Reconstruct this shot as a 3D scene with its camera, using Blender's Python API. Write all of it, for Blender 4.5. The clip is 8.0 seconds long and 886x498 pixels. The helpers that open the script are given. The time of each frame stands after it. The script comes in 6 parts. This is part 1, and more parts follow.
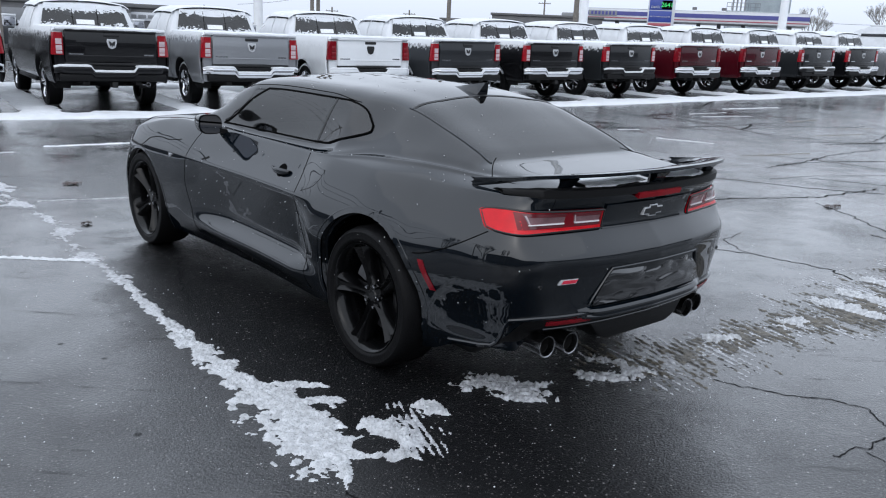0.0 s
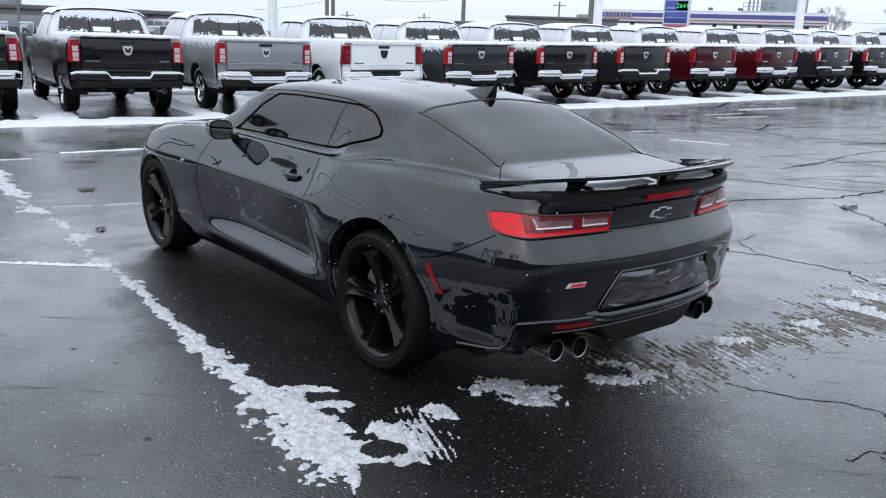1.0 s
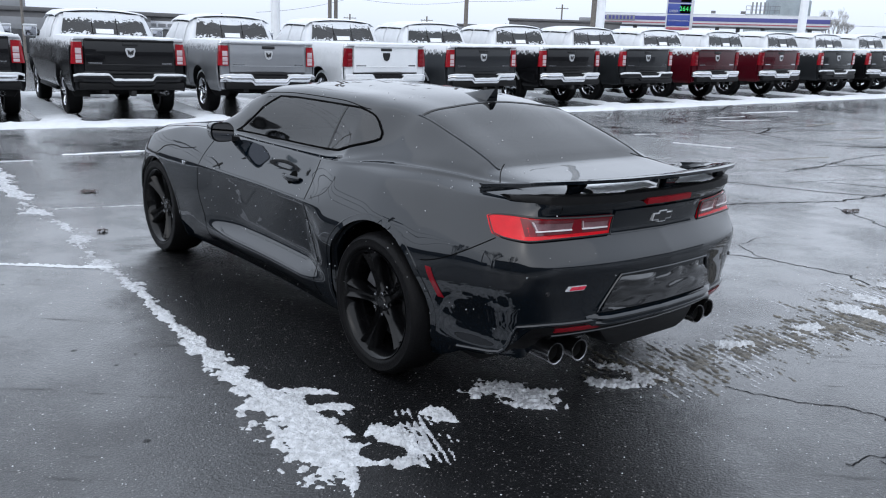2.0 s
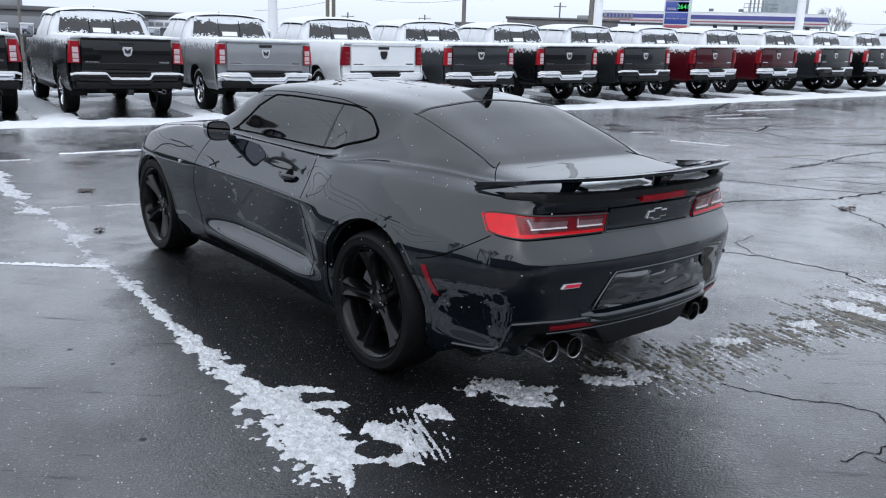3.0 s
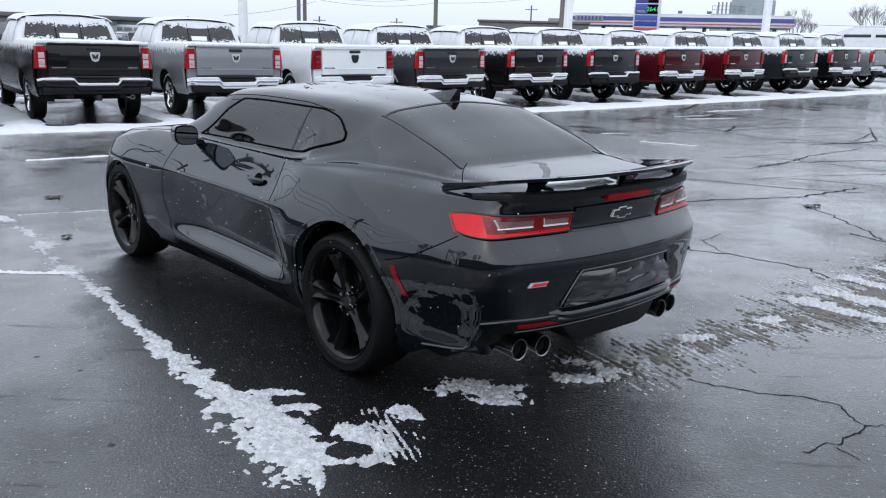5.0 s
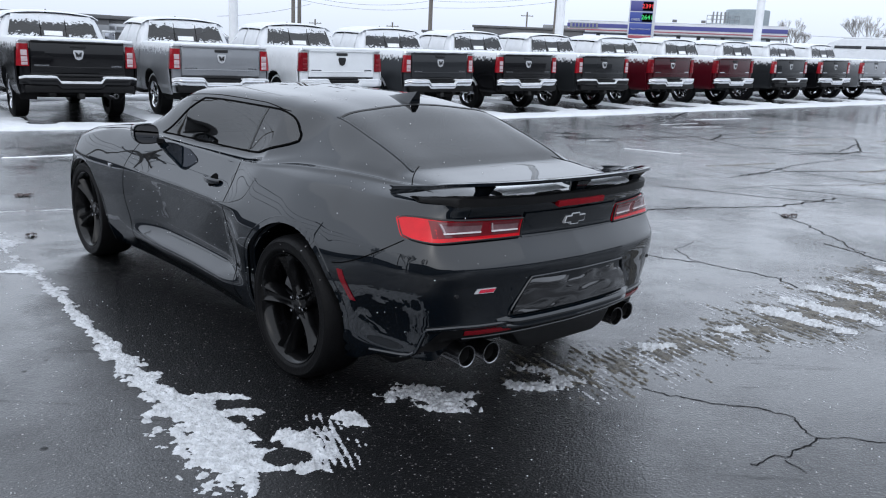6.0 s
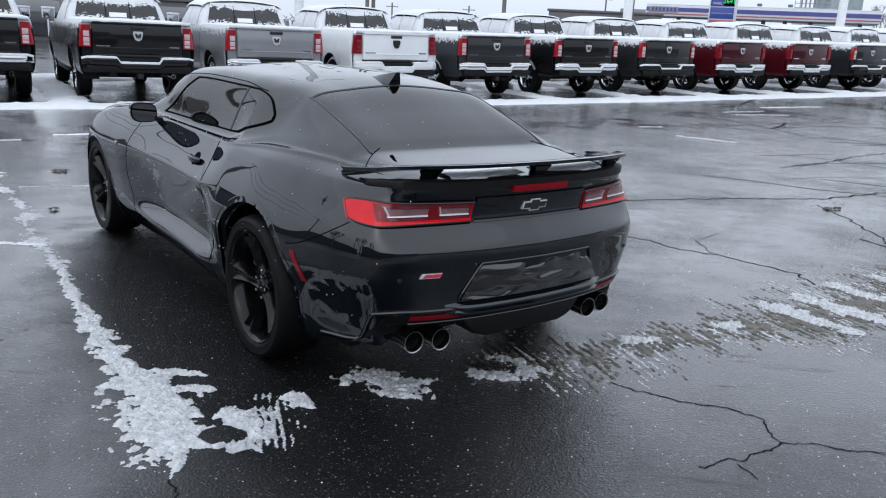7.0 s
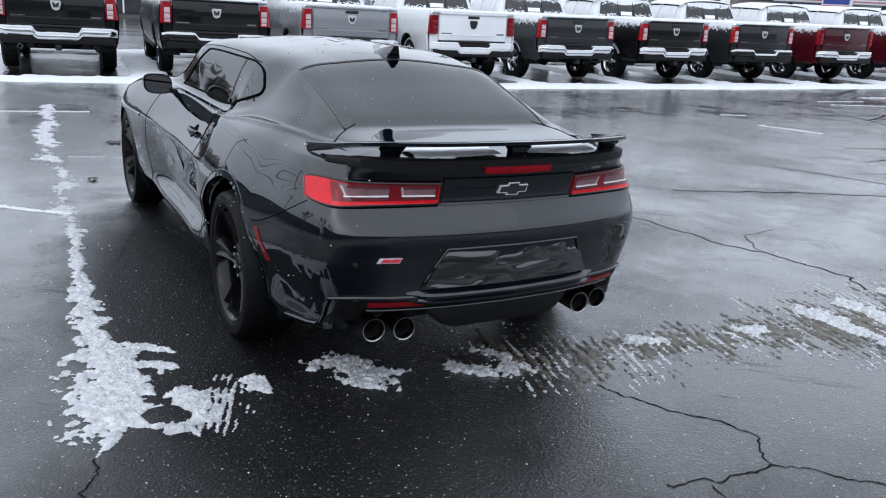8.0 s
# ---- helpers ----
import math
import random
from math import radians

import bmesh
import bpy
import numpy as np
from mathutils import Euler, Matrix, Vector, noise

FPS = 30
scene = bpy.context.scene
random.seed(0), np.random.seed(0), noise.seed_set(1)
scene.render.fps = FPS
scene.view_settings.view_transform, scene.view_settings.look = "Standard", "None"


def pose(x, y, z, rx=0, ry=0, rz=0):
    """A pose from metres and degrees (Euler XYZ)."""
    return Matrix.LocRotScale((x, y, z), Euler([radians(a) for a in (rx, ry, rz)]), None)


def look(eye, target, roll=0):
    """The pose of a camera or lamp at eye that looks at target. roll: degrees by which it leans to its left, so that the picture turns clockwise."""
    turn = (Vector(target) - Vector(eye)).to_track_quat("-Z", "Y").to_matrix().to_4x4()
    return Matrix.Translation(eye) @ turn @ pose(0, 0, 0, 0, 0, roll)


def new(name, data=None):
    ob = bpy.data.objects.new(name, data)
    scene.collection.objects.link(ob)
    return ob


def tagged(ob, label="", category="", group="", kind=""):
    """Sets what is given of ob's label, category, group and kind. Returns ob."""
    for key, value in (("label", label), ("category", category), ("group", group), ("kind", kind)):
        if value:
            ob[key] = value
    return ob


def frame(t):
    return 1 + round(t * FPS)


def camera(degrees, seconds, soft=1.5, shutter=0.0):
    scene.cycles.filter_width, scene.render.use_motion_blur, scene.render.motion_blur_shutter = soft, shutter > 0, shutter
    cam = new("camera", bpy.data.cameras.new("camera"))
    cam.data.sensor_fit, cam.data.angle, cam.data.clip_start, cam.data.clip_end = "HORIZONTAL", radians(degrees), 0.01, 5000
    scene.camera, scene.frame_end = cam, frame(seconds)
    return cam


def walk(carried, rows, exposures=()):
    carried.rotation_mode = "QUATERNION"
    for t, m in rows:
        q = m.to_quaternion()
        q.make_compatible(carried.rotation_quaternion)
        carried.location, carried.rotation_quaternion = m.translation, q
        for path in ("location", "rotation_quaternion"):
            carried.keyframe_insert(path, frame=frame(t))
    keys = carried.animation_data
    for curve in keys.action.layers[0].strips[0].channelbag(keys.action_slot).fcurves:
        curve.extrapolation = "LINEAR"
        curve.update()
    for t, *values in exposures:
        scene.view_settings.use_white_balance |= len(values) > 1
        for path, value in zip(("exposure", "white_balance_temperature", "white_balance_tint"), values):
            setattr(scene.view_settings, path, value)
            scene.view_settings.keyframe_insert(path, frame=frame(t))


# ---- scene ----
cam = camera(57.3, 8.0, soft=1.1)
PATH = [
    (0, (0.112, 0.07, 1.589), (0.059, 2.005, 1.084), 2.6),
    (0.5, (0.149, 0.075, 1.594), (0.076, 2.007, 1.083), 2.3),
    (1, (0.147, 0.076, 1.593), (0.054, 2.01, 1.094), 2.0),
    (1.5, (0.15, 0.077, 1.594), (0.051, 2.013, 1.102), 2.1),
    (3, (0.172, 0.071, 1.595), (0.077, 2.006, 1.098), 2.0),
    (3.5, (0.174, 0.067, 1.596), (0.088, 2.004, 1.106), 1.9),
    (4, (0.18, 0.067, 1.596), (0.101, 2.005, 1.108), 2.0),
    (5.5, (0.257, 0.04, 1.587), (0.244, 1.98, 1.1), 1.8),
    (6, (0.401, 0.105, 1.584), (0.382, 2.048, 1.108), 2.6),
    (6.5, (0.63, 0.177, 1.584), (0.563, 2.115, 1.094), 2.5),
    (7, (0.92, 0.203, 1.589), (0.724, 2.124, 1.069), 2.9),
    (7.5, (1.157, 0.304, 1.573), (0.864, 2.204, 1.022), 3.5),
    (8, (1.392, 0.506, 1.557), (0.977, 2.378, 0.988), 3.5),
]
walk(cam, [(t, look(eye, target, roll)) for t, eye, target, roll in PATH],
     exposures=[(0, -0.14), (0.5, -0.09), (1, -0.05), (5.5, -0.08), (6, -0.10), (6.5, -0.22), (7, -0.17), (7.5, -0.05), (8, 0.01)])

# ---- light ----
world = bpy.data.worlds.new("overcast")
scene.world = world
world.use_nodes = True
wn = world.node_tree
sky = wn.nodes.new("ShaderNodeTexSky")
sky.sky_type, sky.sun_disc = "NISHITA", False
sky.sun_elevation, sky.sun_rotation = radians(38), radians(200)
sky.air_density, sky.dust_density = 1.0, 4.0
grey = wn.nodes.new("ShaderNodeHueSaturation")
grey.inputs["Saturation"].default_value = 0.22
cloud = wn.nodes.new("ShaderNodeMix")
cloud.data_type = "RGBA"
cloud.inputs["Factor"].default_value = 0.8
cloud.inputs["B"].default_value = (7.85, 8.75, 10.25, 1)
back = wn.nodes["Background"]
back.inputs["Strength"].default_value = 0.128
wn.links.new(sky.outputs[0], grey.inputs["Color"])
wn.links.new(grey.outputs[0], cloud.inputs["A"])
# an overcast sky grows brighter towards the zenith
way, way_xyz = wn.nodes.new("ShaderNodeTexCoord"), wn.nodes.new("ShaderNodeSeparateXYZ")
rise = wn.nodes.new("ShaderNodeMapRange")
rise.inputs["From Max"].default_value = 0.24
rise.inputs["To Min"].default_value, rise.inputs["To Max"].default_value = 1.0, 1.45
scaled = wn.nodes.new("ShaderNodeVectorMath")
scaled.operation = "SCALE"
wn.links.new(way.outputs["Generated"], way_xyz.inputs[0])
wn.links.new(way_xyz.outputs["Z"], rise.inputs["Value"])
wn.links.new(cloud.outputs["Result"], scaled.inputs[0])
wn.links.new(rise.outputs[0], scaled.inputs["Scale"])
wn.links.new(scaled.outputs[0], back.inputs["Color"])

sun = new("sun", bpy.data.lights.new("sun", "SUN"))
sun.data.energy, sun.data.angle, sun.data.color = 0.5, radians(120), (1.0, 0.97, 0.93)
sun.matrix_world = look((0, 0, 30), (6, 14, 0))


# ---- materials ----
def mat(name, base, rough=0.5, metal=0.0, var=0.15, scale=6.0, bump=0.0, bscale=60.0, coat=0.0, rvar=0.0, coords="Object", spec=0.5, cior=1.5):
    """A surface with broad and fine variation of colour, gloss and relief."""
    m = bpy.data.materials.new(name)
    m.use_nodes = True
    t = m.node_tree
    p = t.nodes["Principled BSDF"]
    co = t.nodes.new("ShaderNodeTexCoord")
    broad, fine = t.nodes.new("ShaderNodeTexNoise"), t.nodes.new("ShaderNodeTexNoise")
    broad.inputs["Scale"].default_value, fine.inputs["Scale"].default_value = scale, scale * 9
    broad.inputs["Detail"].default_value = fine.inputs["Detail"].default_value = 4
    add = t.nodes.new("ShaderNodeMath")
    add.operation = "MULTIPLY_ADD"
    add.inputs[1].default_value = 0.35
    ramp = t.nodes.new("ShaderNodeMapRange")
    ramp.inputs["From Min"].default_value, ramp.inputs["From Max"].default_value = 0.4, 0.95
    mix = t.nodes.new("ShaderNodeMix")
    mix.data_type = "RGBA"
    mix.inputs["A"].default_value = (*[c * (1 - var) for c in base], 1)
    mix.inputs["B"].default_value = (*[min(1, c * (1 + var)) for c in base], 1)
    for n in (broad, fine):
        t.links.new(co.outputs[coords], n.inputs["Vector"])
    t.links.new(fine.outputs[0], add.inputs[0])
    t.links.new(broad.outputs[0], add.inputs[2])
    t.links.new(add.outputs[0], ramp.inputs["Value"])
    t.links.new(ramp.outputs[0], mix.inputs["Factor"])
    t.links.new(mix.outputs["Result"], p.inputs["Base Color"])
    p.inputs["Roughness"].default_value, p.inputs["Metallic"].default_value = rough, metal
    p.inputs["Coat Weight"].default_value, p.inputs["Coat Roughness"].default_value, p.inputs["Coat IOR"].default_value = coat, 0.02, cior
    p.inputs["Specular IOR Level"].default_value = spec
    if rvar:
        r = t.nodes.new("ShaderNodeMapRange")
        r.inputs["From Min"].default_value, r.inputs["From Max"].default_value = 0.4, 0.95
        r.inputs["To Min"].default_value, r.inputs["To Max"].default_value = rough - rvar, rough + rvar
        t.links.new(add.outputs[0], r.inputs["Value"])
        t.links.new(r.outputs[0], p.inputs["Roughness"])
    if bump:
        g = t.nodes.new("ShaderNodeTexNoise")
        g.inputs["Scale"].default_value, g.inputs["Detail"].default_value = bscale, 6
        b = t.nodes.new("ShaderNodeBump")
        b.inputs["Strength"].default_value, b.inputs["Distance"].default_value = bump, 0.01
        t.links.new(co.outputs[coords], g.inputs["Vector"])
        t.links.new(g.outputs[0], b.inputs["Height"])
        t.links.new(b.outputs[0], p.inputs["Normal"])
    return m


def wet_asphalt():
    m = bpy.data.materials.new("wet_asphalt")
    m.use_nodes = True
    t = m.node_tree
    p = t.nodes["Principled BSDF"]
    co = t.nodes.new("ShaderNodeTexCoord")

    def tex(scale, detail=4, rough=0.5):
        n = t.nodes.new("ShaderNodeTexNoise")
        n.inputs["Scale"].default_value, n.inputs["Detail"].default_value, n.inputs["Roughness"].default_value = scale, detail, rough
        t.links.new(co.outputs["Object"], n.inputs["Vector"])
        return n.outputs[0]

    def span(v, a, b, c, d):
        n = t.nodes.new("ShaderNodeMapRange")
        for k, x in zip(("From Min", "From Max", "To Min", "To Max"), (a, b, c, d)):
            n.inputs[k].default_value = x
        t.links.new(v, n.inputs["Value"])
        return n.outputs[0]

    def maths(op, a, b):
        n = t.nodes.new("ShaderNodeMath")
        n.operation = op
        for i, v in enumerate((a, b)):
            if isinstance(v, float):
                n.inputs[i].default_value = v
            else:
                t.links.new(v, n.inputs[i])
        return n.outputs[0]

    car_darkening = []
    pool = span(tex(0.55, 5, 0.55), 0.37, 0.56, 0.0, 1.0)
    patch = span(tex(2.3, 6, 0.6), 0.35, 0.68, 0.0, 1.0)
    wet = maths("ADD", maths("MULTIPLY", pool, 0.7), maths("MULTIPLY", patch, 0.3))
    # film thinned beside and behind the car to stand in for its dark reflection
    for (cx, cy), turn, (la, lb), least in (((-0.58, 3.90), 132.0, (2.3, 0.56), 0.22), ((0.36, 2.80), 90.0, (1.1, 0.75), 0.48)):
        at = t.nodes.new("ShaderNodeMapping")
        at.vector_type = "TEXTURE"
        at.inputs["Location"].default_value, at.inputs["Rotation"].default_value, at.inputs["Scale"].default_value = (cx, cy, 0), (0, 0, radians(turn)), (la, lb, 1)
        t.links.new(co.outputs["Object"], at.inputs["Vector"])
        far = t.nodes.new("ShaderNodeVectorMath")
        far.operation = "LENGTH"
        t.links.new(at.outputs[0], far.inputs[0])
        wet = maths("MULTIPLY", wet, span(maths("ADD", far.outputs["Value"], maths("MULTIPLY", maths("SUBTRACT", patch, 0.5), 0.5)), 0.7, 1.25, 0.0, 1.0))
        car_darkening.append(span(far.outputs["Value"], 0.65, 1.2, least, 1.0))
    grain = tex(120.0, 6, 0.85)
    v = t.nodes.new("ShaderNodeTexVoronoi")
    v.inputs["Scale"].default_value = 90.0
    t.links.new(co.outputs["Object"], v.inputs["Vector"])
    tone = maths("ADD", maths("MULTIPLY", grain, 0.6), maths("MULTIPLY", patch, 0.4))
    mix = t.nodes.new("ShaderNodeMix")
    mix.data_type = "RGBA"
    mix.inputs["A"].default_value, mix.inputs["B"].default_value = (0.0012, 0.0013, 0.0015, 1), (0.0085, 0.0087, 0.0098, 1)
    t.links.new(tone, mix.inputs["Factor"])
    # pale stones of two sizes in the binder, with wet glints painted in
    pale = None
    for scale, least in ((75.0, 0.81), (170.0, 0.77)):
        cell = t.nodes.new("ShaderNodeTexVoronoi")
        cell.inputs["Scale"].default_value = scale
        t.links.new(co.outputs["Object"], cell.inputs["Vector"])
        one = maths("MULTIPLY", span(cell.outputs["Color"], least, 1.0, 0.0, 1.0), span(cell.outputs["Distance"], 0.15, 0.45, 1.0, 0.0))
        pale = one if pale is None else maths("MAXIMUM", pale, one)
    glint_speck = t.nodes.new("ShaderNodeMix")
    glint_speck.data_type = "RGBA"
    glint_speck.inputs["B"].default_value = (0.42, 0.40, 0.39, 1)
    t.links.new(pale, glint_speck.inputs["Factor"])
    t.links.new(mix.outputs["Result"], glint_speck.inputs["A"])
    t.links.new(glint_speck.outputs["Result"], p.inputs["Base Color"])
    t.links.new(span(wet, 0.0, 1.0, 0.5, 0.3), p.inputs["Roughness"])
    t.links.new(maths("MULTIPLY", car_darkening[0], 0.15), p.inputs["Specular IOR Level"])
    stones = maths("ADD", v.outputs["Distance"], grain)
    b = t.nodes.new("ShaderNodeBump")
    b.inputs["Distance"].default_value, b.inputs["Strength"].default_value = 0.006, 0.85
    t.links.new(stones, b.inputs["Height"])
    t.links.new(b.outputs[0], p.inputs["Normal"])
    # small dark scraps and long streaks that break the film of water
    cell = t.nodes.new("ShaderNodeTexVoronoi")
    cell.inputs["Scale"].default_value = 7.0
    t.links.new(co.outputs["Object"], cell.inputs["Vector"])
    scrap = maths("MULTIPLY", span(cell.outputs["Color"], 0.72, 0.80, 0.0, 1.0), span(maths("ADD", cell.outputs["Distance"], maths("MULTIPLY", tex(40.0, 4, 0.7), 0.25)), 0.20, 0.27, 1.0, 0.0))
    long = t.nodes.new("ShaderNodeMapping")
    long.inputs["Rotation"].default_value, long.inputs["Scale"].default_value = (0, 0, radians(-28)), (0.55, 4.2, 1)
    t.links.new(co.outputs["Object"], long.inputs["Vector"])
    strk = t.nodes.new("ShaderNodeTexNoise")
    strk.inputs["Scale"].default_value, strk.inputs["Detail"].default_value, strk.inputs["Roughness"].default_value = 1.6, 9, 0.72
    t.links.new(long.outputs[0], strk.inputs["Vector"])
    streak = maths("MULTIPLY", span(strk.outputs[0], 0.60, 0.68, 0.0, 1.0), 0.9)
    broken = span(maths("MAXIMUM", scrap, streak), 0.0, 1.0, 1.0, 0.18)
    # the film of water over the stones
    p.inputs["Coat IOR"].default_value = 1.68
    t.links.new(maths("MULTIPLY", maths("MULTIPLY", span(wet, 0.0, 1.0, 0.9, 1.0), car_darkening[0]), maths("MULTIPLY", car_darkening[1], broken)), p.inputs["Coat Weight"])
    t.links.new(span(wet, 0.0, 1.0, 0.14, 0.03), p.inputs["Coat Roughness"])
    film = t.nodes.new("ShaderNodeBump")
    film.inputs["Distance"].default_value = 0.004
    t.links.new(span(wet, 0.0, 0.9, 0.65, 0.13), film.inputs["Strength"])
    t.links.new(stones, film.inputs["Height"])
    t.links.new(film.outputs[0], p.inputs["Coat Normal"])
    return m


def dusted(name, base, low, high, metal=0.0):
    """Car paint on which snow lies, thicker towards the top of the panel."""
    m = mat(name, base, 0.22, metal, 0.08, 3.0, coat=0.22, spec=0.08)
    t = m.node_tree
    p = t.nodes["Principled BSDF"]
    paint = p.inputs["Base Color"].links[0].from_socket
    co = t.nodes.new("ShaderNodeTexCoord")
    xyz = t.nodes.new("ShaderNodeSeparateXYZ")
    n = t.nodes.new("ShaderNodeTexNoise")
    n.inputs["Scale"].default_value, n.inputs["Detail"].default_value, n.inputs["Roughness"].default_value = 13.0, 8, 0.75
    t.links.new(co.outputs["Object"], xyz.inputs[0])
    t.links.new(co.outputs["Object"], n.inputs["Vector"])
    k = t.nodes.new("ShaderNodeMath")
    k.operation = "MULTIPLY_ADD"
    k.inputs[1].default_value = 0.5
    t.links.new(n.outputs[0], k.inputs[0])
    t.links.new(xyz.outputs["Z"], k.inputs[2])
    r = t.nodes.new("ShaderNodeMapRange")
    r.inputs["From Min"].default_value, r.inputs["From Max"].default_value = low, high
    t.links.new(k.outputs[0], r.inputs["Value"])
    mix = t.nodes.new("ShaderNodeMix")
    mix.data_type = "RGBA"
    mix.inputs["B"].default_value = (0.66, 0.68, 0.705, 1)
    t.links.new(r.outputs[0], mix.inputs["Factor"])
    t.links.new(paint, mix.inputs["A"])
    t.links.new(mix.outputs["Result"], p.inputs["Base Color"])
    inv = t.nodes.new("ShaderNodeMapRange")
    inv.inputs["To Min"].default_value, inv.inputs["To Max"].default_value = 0.22, 0.8
    t.links.new(r.outputs[0], inv.inputs["Value"])
    t.links.new(inv.outputs[0], p.inputs["Roughness"])
    cw = t.nodes.new("ShaderNodeMapRange")
    cw.inputs["To Min"].default_value, cw.inputs["To Max"].default_value = 0.22, 0.0
    t.links.new(r.outputs[0], cw.inputs["Value"])
    t.links.new(cw.outputs[0], p.inputs["Coat Weight"])
    return m


def tinted_glass(name, tint):
    m = bpy.data.materials.new(name)
    m.use_nodes = True
    t = m.node_tree
    t.nodes.remove(t.nodes["Principled BSDF"])
    fres = t.nodes.new("ShaderNodeFresnel")
    fres.inputs["IOR"].default_value = 1.75
    clear, gloss, mix = t.nodes.new("ShaderNodeBsdfTransparent"), t.nodes.new("ShaderNodeBsdfGlossy"), t.nodes.new("ShaderNodeMixShader")
    clear.inputs["Color"].default_value = (*tint, 1)
    gloss.inputs["Roughness"].default_value = 0.02
    t.links.new(fres.outputs[0], mix.inputs[0])
    t.links.new(clear.outputs[0], mix.inputs[1])
    t.links.new(gloss.outputs[0], mix.inputs[2])
    t.links.new(mix.outputs[0], t.nodes["Material Output"].inputs["Surface"])
    return m


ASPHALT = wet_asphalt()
SNOW = mat("snow", (0.66, 0.68, 0.705), 0.75, 0, 0.07, 5, bump=0.7, bscale=70)
OLDSNOW = mat("old_snow", (0.51, 0.522, 0.54), 0.65, 0, 0.34, 30, bump=1.0, bscale=90)
PACKED = mat("packed_snow", (0.44, 0.45, 0.47), 0.5, 0, 0.55, 40, bump=1.0, bscale=100)
GRIT = mat("gritty_slush", (0.085, 0.074, 0.055), 0.4, 0, 0.85, 16, bump=0.9, bscale=140)
LINE = mat("worn_line_paint", (0.62, 0.64, 0.66), 0.5, 0, 0.3, 25, bump=0.4)
TAR = mat("crack_dark", (0.006, 0.006, 0.007), 0.75, 0, 0.3, 20, bump=0.5, spec=0.06)
DEBRIS = mat("wet_leaf", (0.035, 0.018, 0.015), 0.3, 0, 0.5, 30, bump=0.5)
PAINT = mat("black_car_paint", (0.0016, 0.0034, 0.0058), 0.3, 0, 0.3, 2.5, coat=1.0, spec=0.0, cior=1.60)
TRIM = mat("satin_black_trim", (0.006, 0.006, 0.007), 0.38, 0, 0.3, 20, rvar=0.08)
GAP = mat("gap_and_shade_black", (0.0015, 0.0015, 0.0015), 0.8, 0, 0.1, 20, spec=0.03)
MATTE = mat("black_plastic", (0.005, 0.005, 0.0055), 0.5, 0, 0.25, 20, bump=0.15, bscale=400, spec=0.2)
RIM = mat("satin_black_rim", (0.0025, 0.0026, 0.003), 0.24, 0, 0.3, 12, coat=0.3, rvar=0.06, spec=0.12)
RUBBER = mat("tyre_rubber", (0.0045, 0.0045, 0.005), 0.55, 0, 0.3, 12, bump=0.3, bscale=90, rvar=0.1, spec=0.12)
STEEL = mat("brake_steel", (0.22, 0.22, 0.23), 0.38, 0.9, 0.3, 20)
CHROME = mat("chrome", (0.60, 0.61, 0.63), 0.10, 1.0, 0.06, 10)
PIPE = mat("dulled_exhaust_chrome", (0.30, 0.30, 0.31), 0.22, 1.0, 0.15, 14)
SOOT = mat("sooty_pipe", (0.012, 0.012, 0.012), 0.7, 0.3, 0.3, 20)
REDLENS = mat("red_lens", (0.62, 0.004, 0.012), 0.15, 0, 0.12, 20, coat=0.25, spec=0.2)
DARKRED = mat("dark_red_lens", (0.17, 0.004, 0.010), 0.14, 0, 0.15, 20, coat=0.3, spec=0.2)
DULLRED = mat("dull_red_lens", (0.11, 0.012, 0.018), 0.15, 0, 0.2, 20, coat=0.5)
PALELENS = mat("pale_lens", (0.17, 0.095, 0.105), 0.12, 0, 0.35, 14, coat=0.35, spec=0.25)
LAMPGREY = mat("smoked_lamp_lens", (0.46, 0.36, 0.38), 0.2, 0, 0.2, 14, coat=0.5)
TRUCKRED = mat("truck_lamp_red", (0.27, 0.005, 0.012), 0.15, 0, 0.2, 20, coat=0.5)
BUMPBLACK = mat("black_bumper_paint", (0.004, 0.004, 0.005), 0.3, 0, 0.2, 8, coat=0.3, spec=0.15)
BRIGHT = mat("bright_nickel", (0.55, 0.56, 0.58), 0.25, 0.3, 0.05, 20)
HIGHRED = mat("brake_light_red", (0.24, 0.004, 0.010), 0.3, 0, 0.15, 20, coat=0.08, spec=0.15)
LEDBAR = mat("clear_light_bar", (0.85, 0.80, 0.82), 0.12, 0, 0.05, 20, coat=0.8)
FABRIC = mat("dark_upholstery", (0.02, 0.02, 0.021), 0.8, 0, 0.25, 20, bump=0.3)
TINT = tinted_glass("tinted_glass", (0.10, 0.11, 0.115))
TRUCKGLASS = tinted_glass("truck_glass", (0.16, 0.17, 0.18))
MIRROR = mat("mirror_glass", (0.32, 0.33, 0.36), 0.02, 1.0, 0.02, 4)
FILM = mat("crinkled_black_film", (0.006, 0.006, 0.007), 0.16, 0, 0.2, 5, bump=0.25, bscale=9, coat=0.9, spec=0.3, cior=1.7)
BADGERED = mat("badge_red", (0.55, 0.02, 0.05), 0.2, 0, 0.1, 30, coat=0.5)
PAPER = mat("white_card", (0.75, 0.76, 0.77), 0.6, 0, 0.1, 30)
WHITEPOLE = mat("white_pole_paint", (0.76, 0.78, 0.80), 0.45, 0, 0.08, 3)
WOODPOLE = mat("weathered_pole_wood", (0.17, 0.155, 0.14), 0.8, 0, 0.3, 8, bump=0.4)
WIREMAT = mat("cable_sheath", (0.10, 0.10, 0.11), 0.6, 0, 0.2, 5)
# bark lightened, with distance haze put into the colour
BARK = mat("hazed_bark", (0.19, 0.18, 0.175), 0.85, 0, 0.3, 8)
DARKWALL = mat("dark_cladding", (0.115, 0.115, 0.12), 0.6, 0, 0.2, 1.2, bump=0.2, bscale=8)
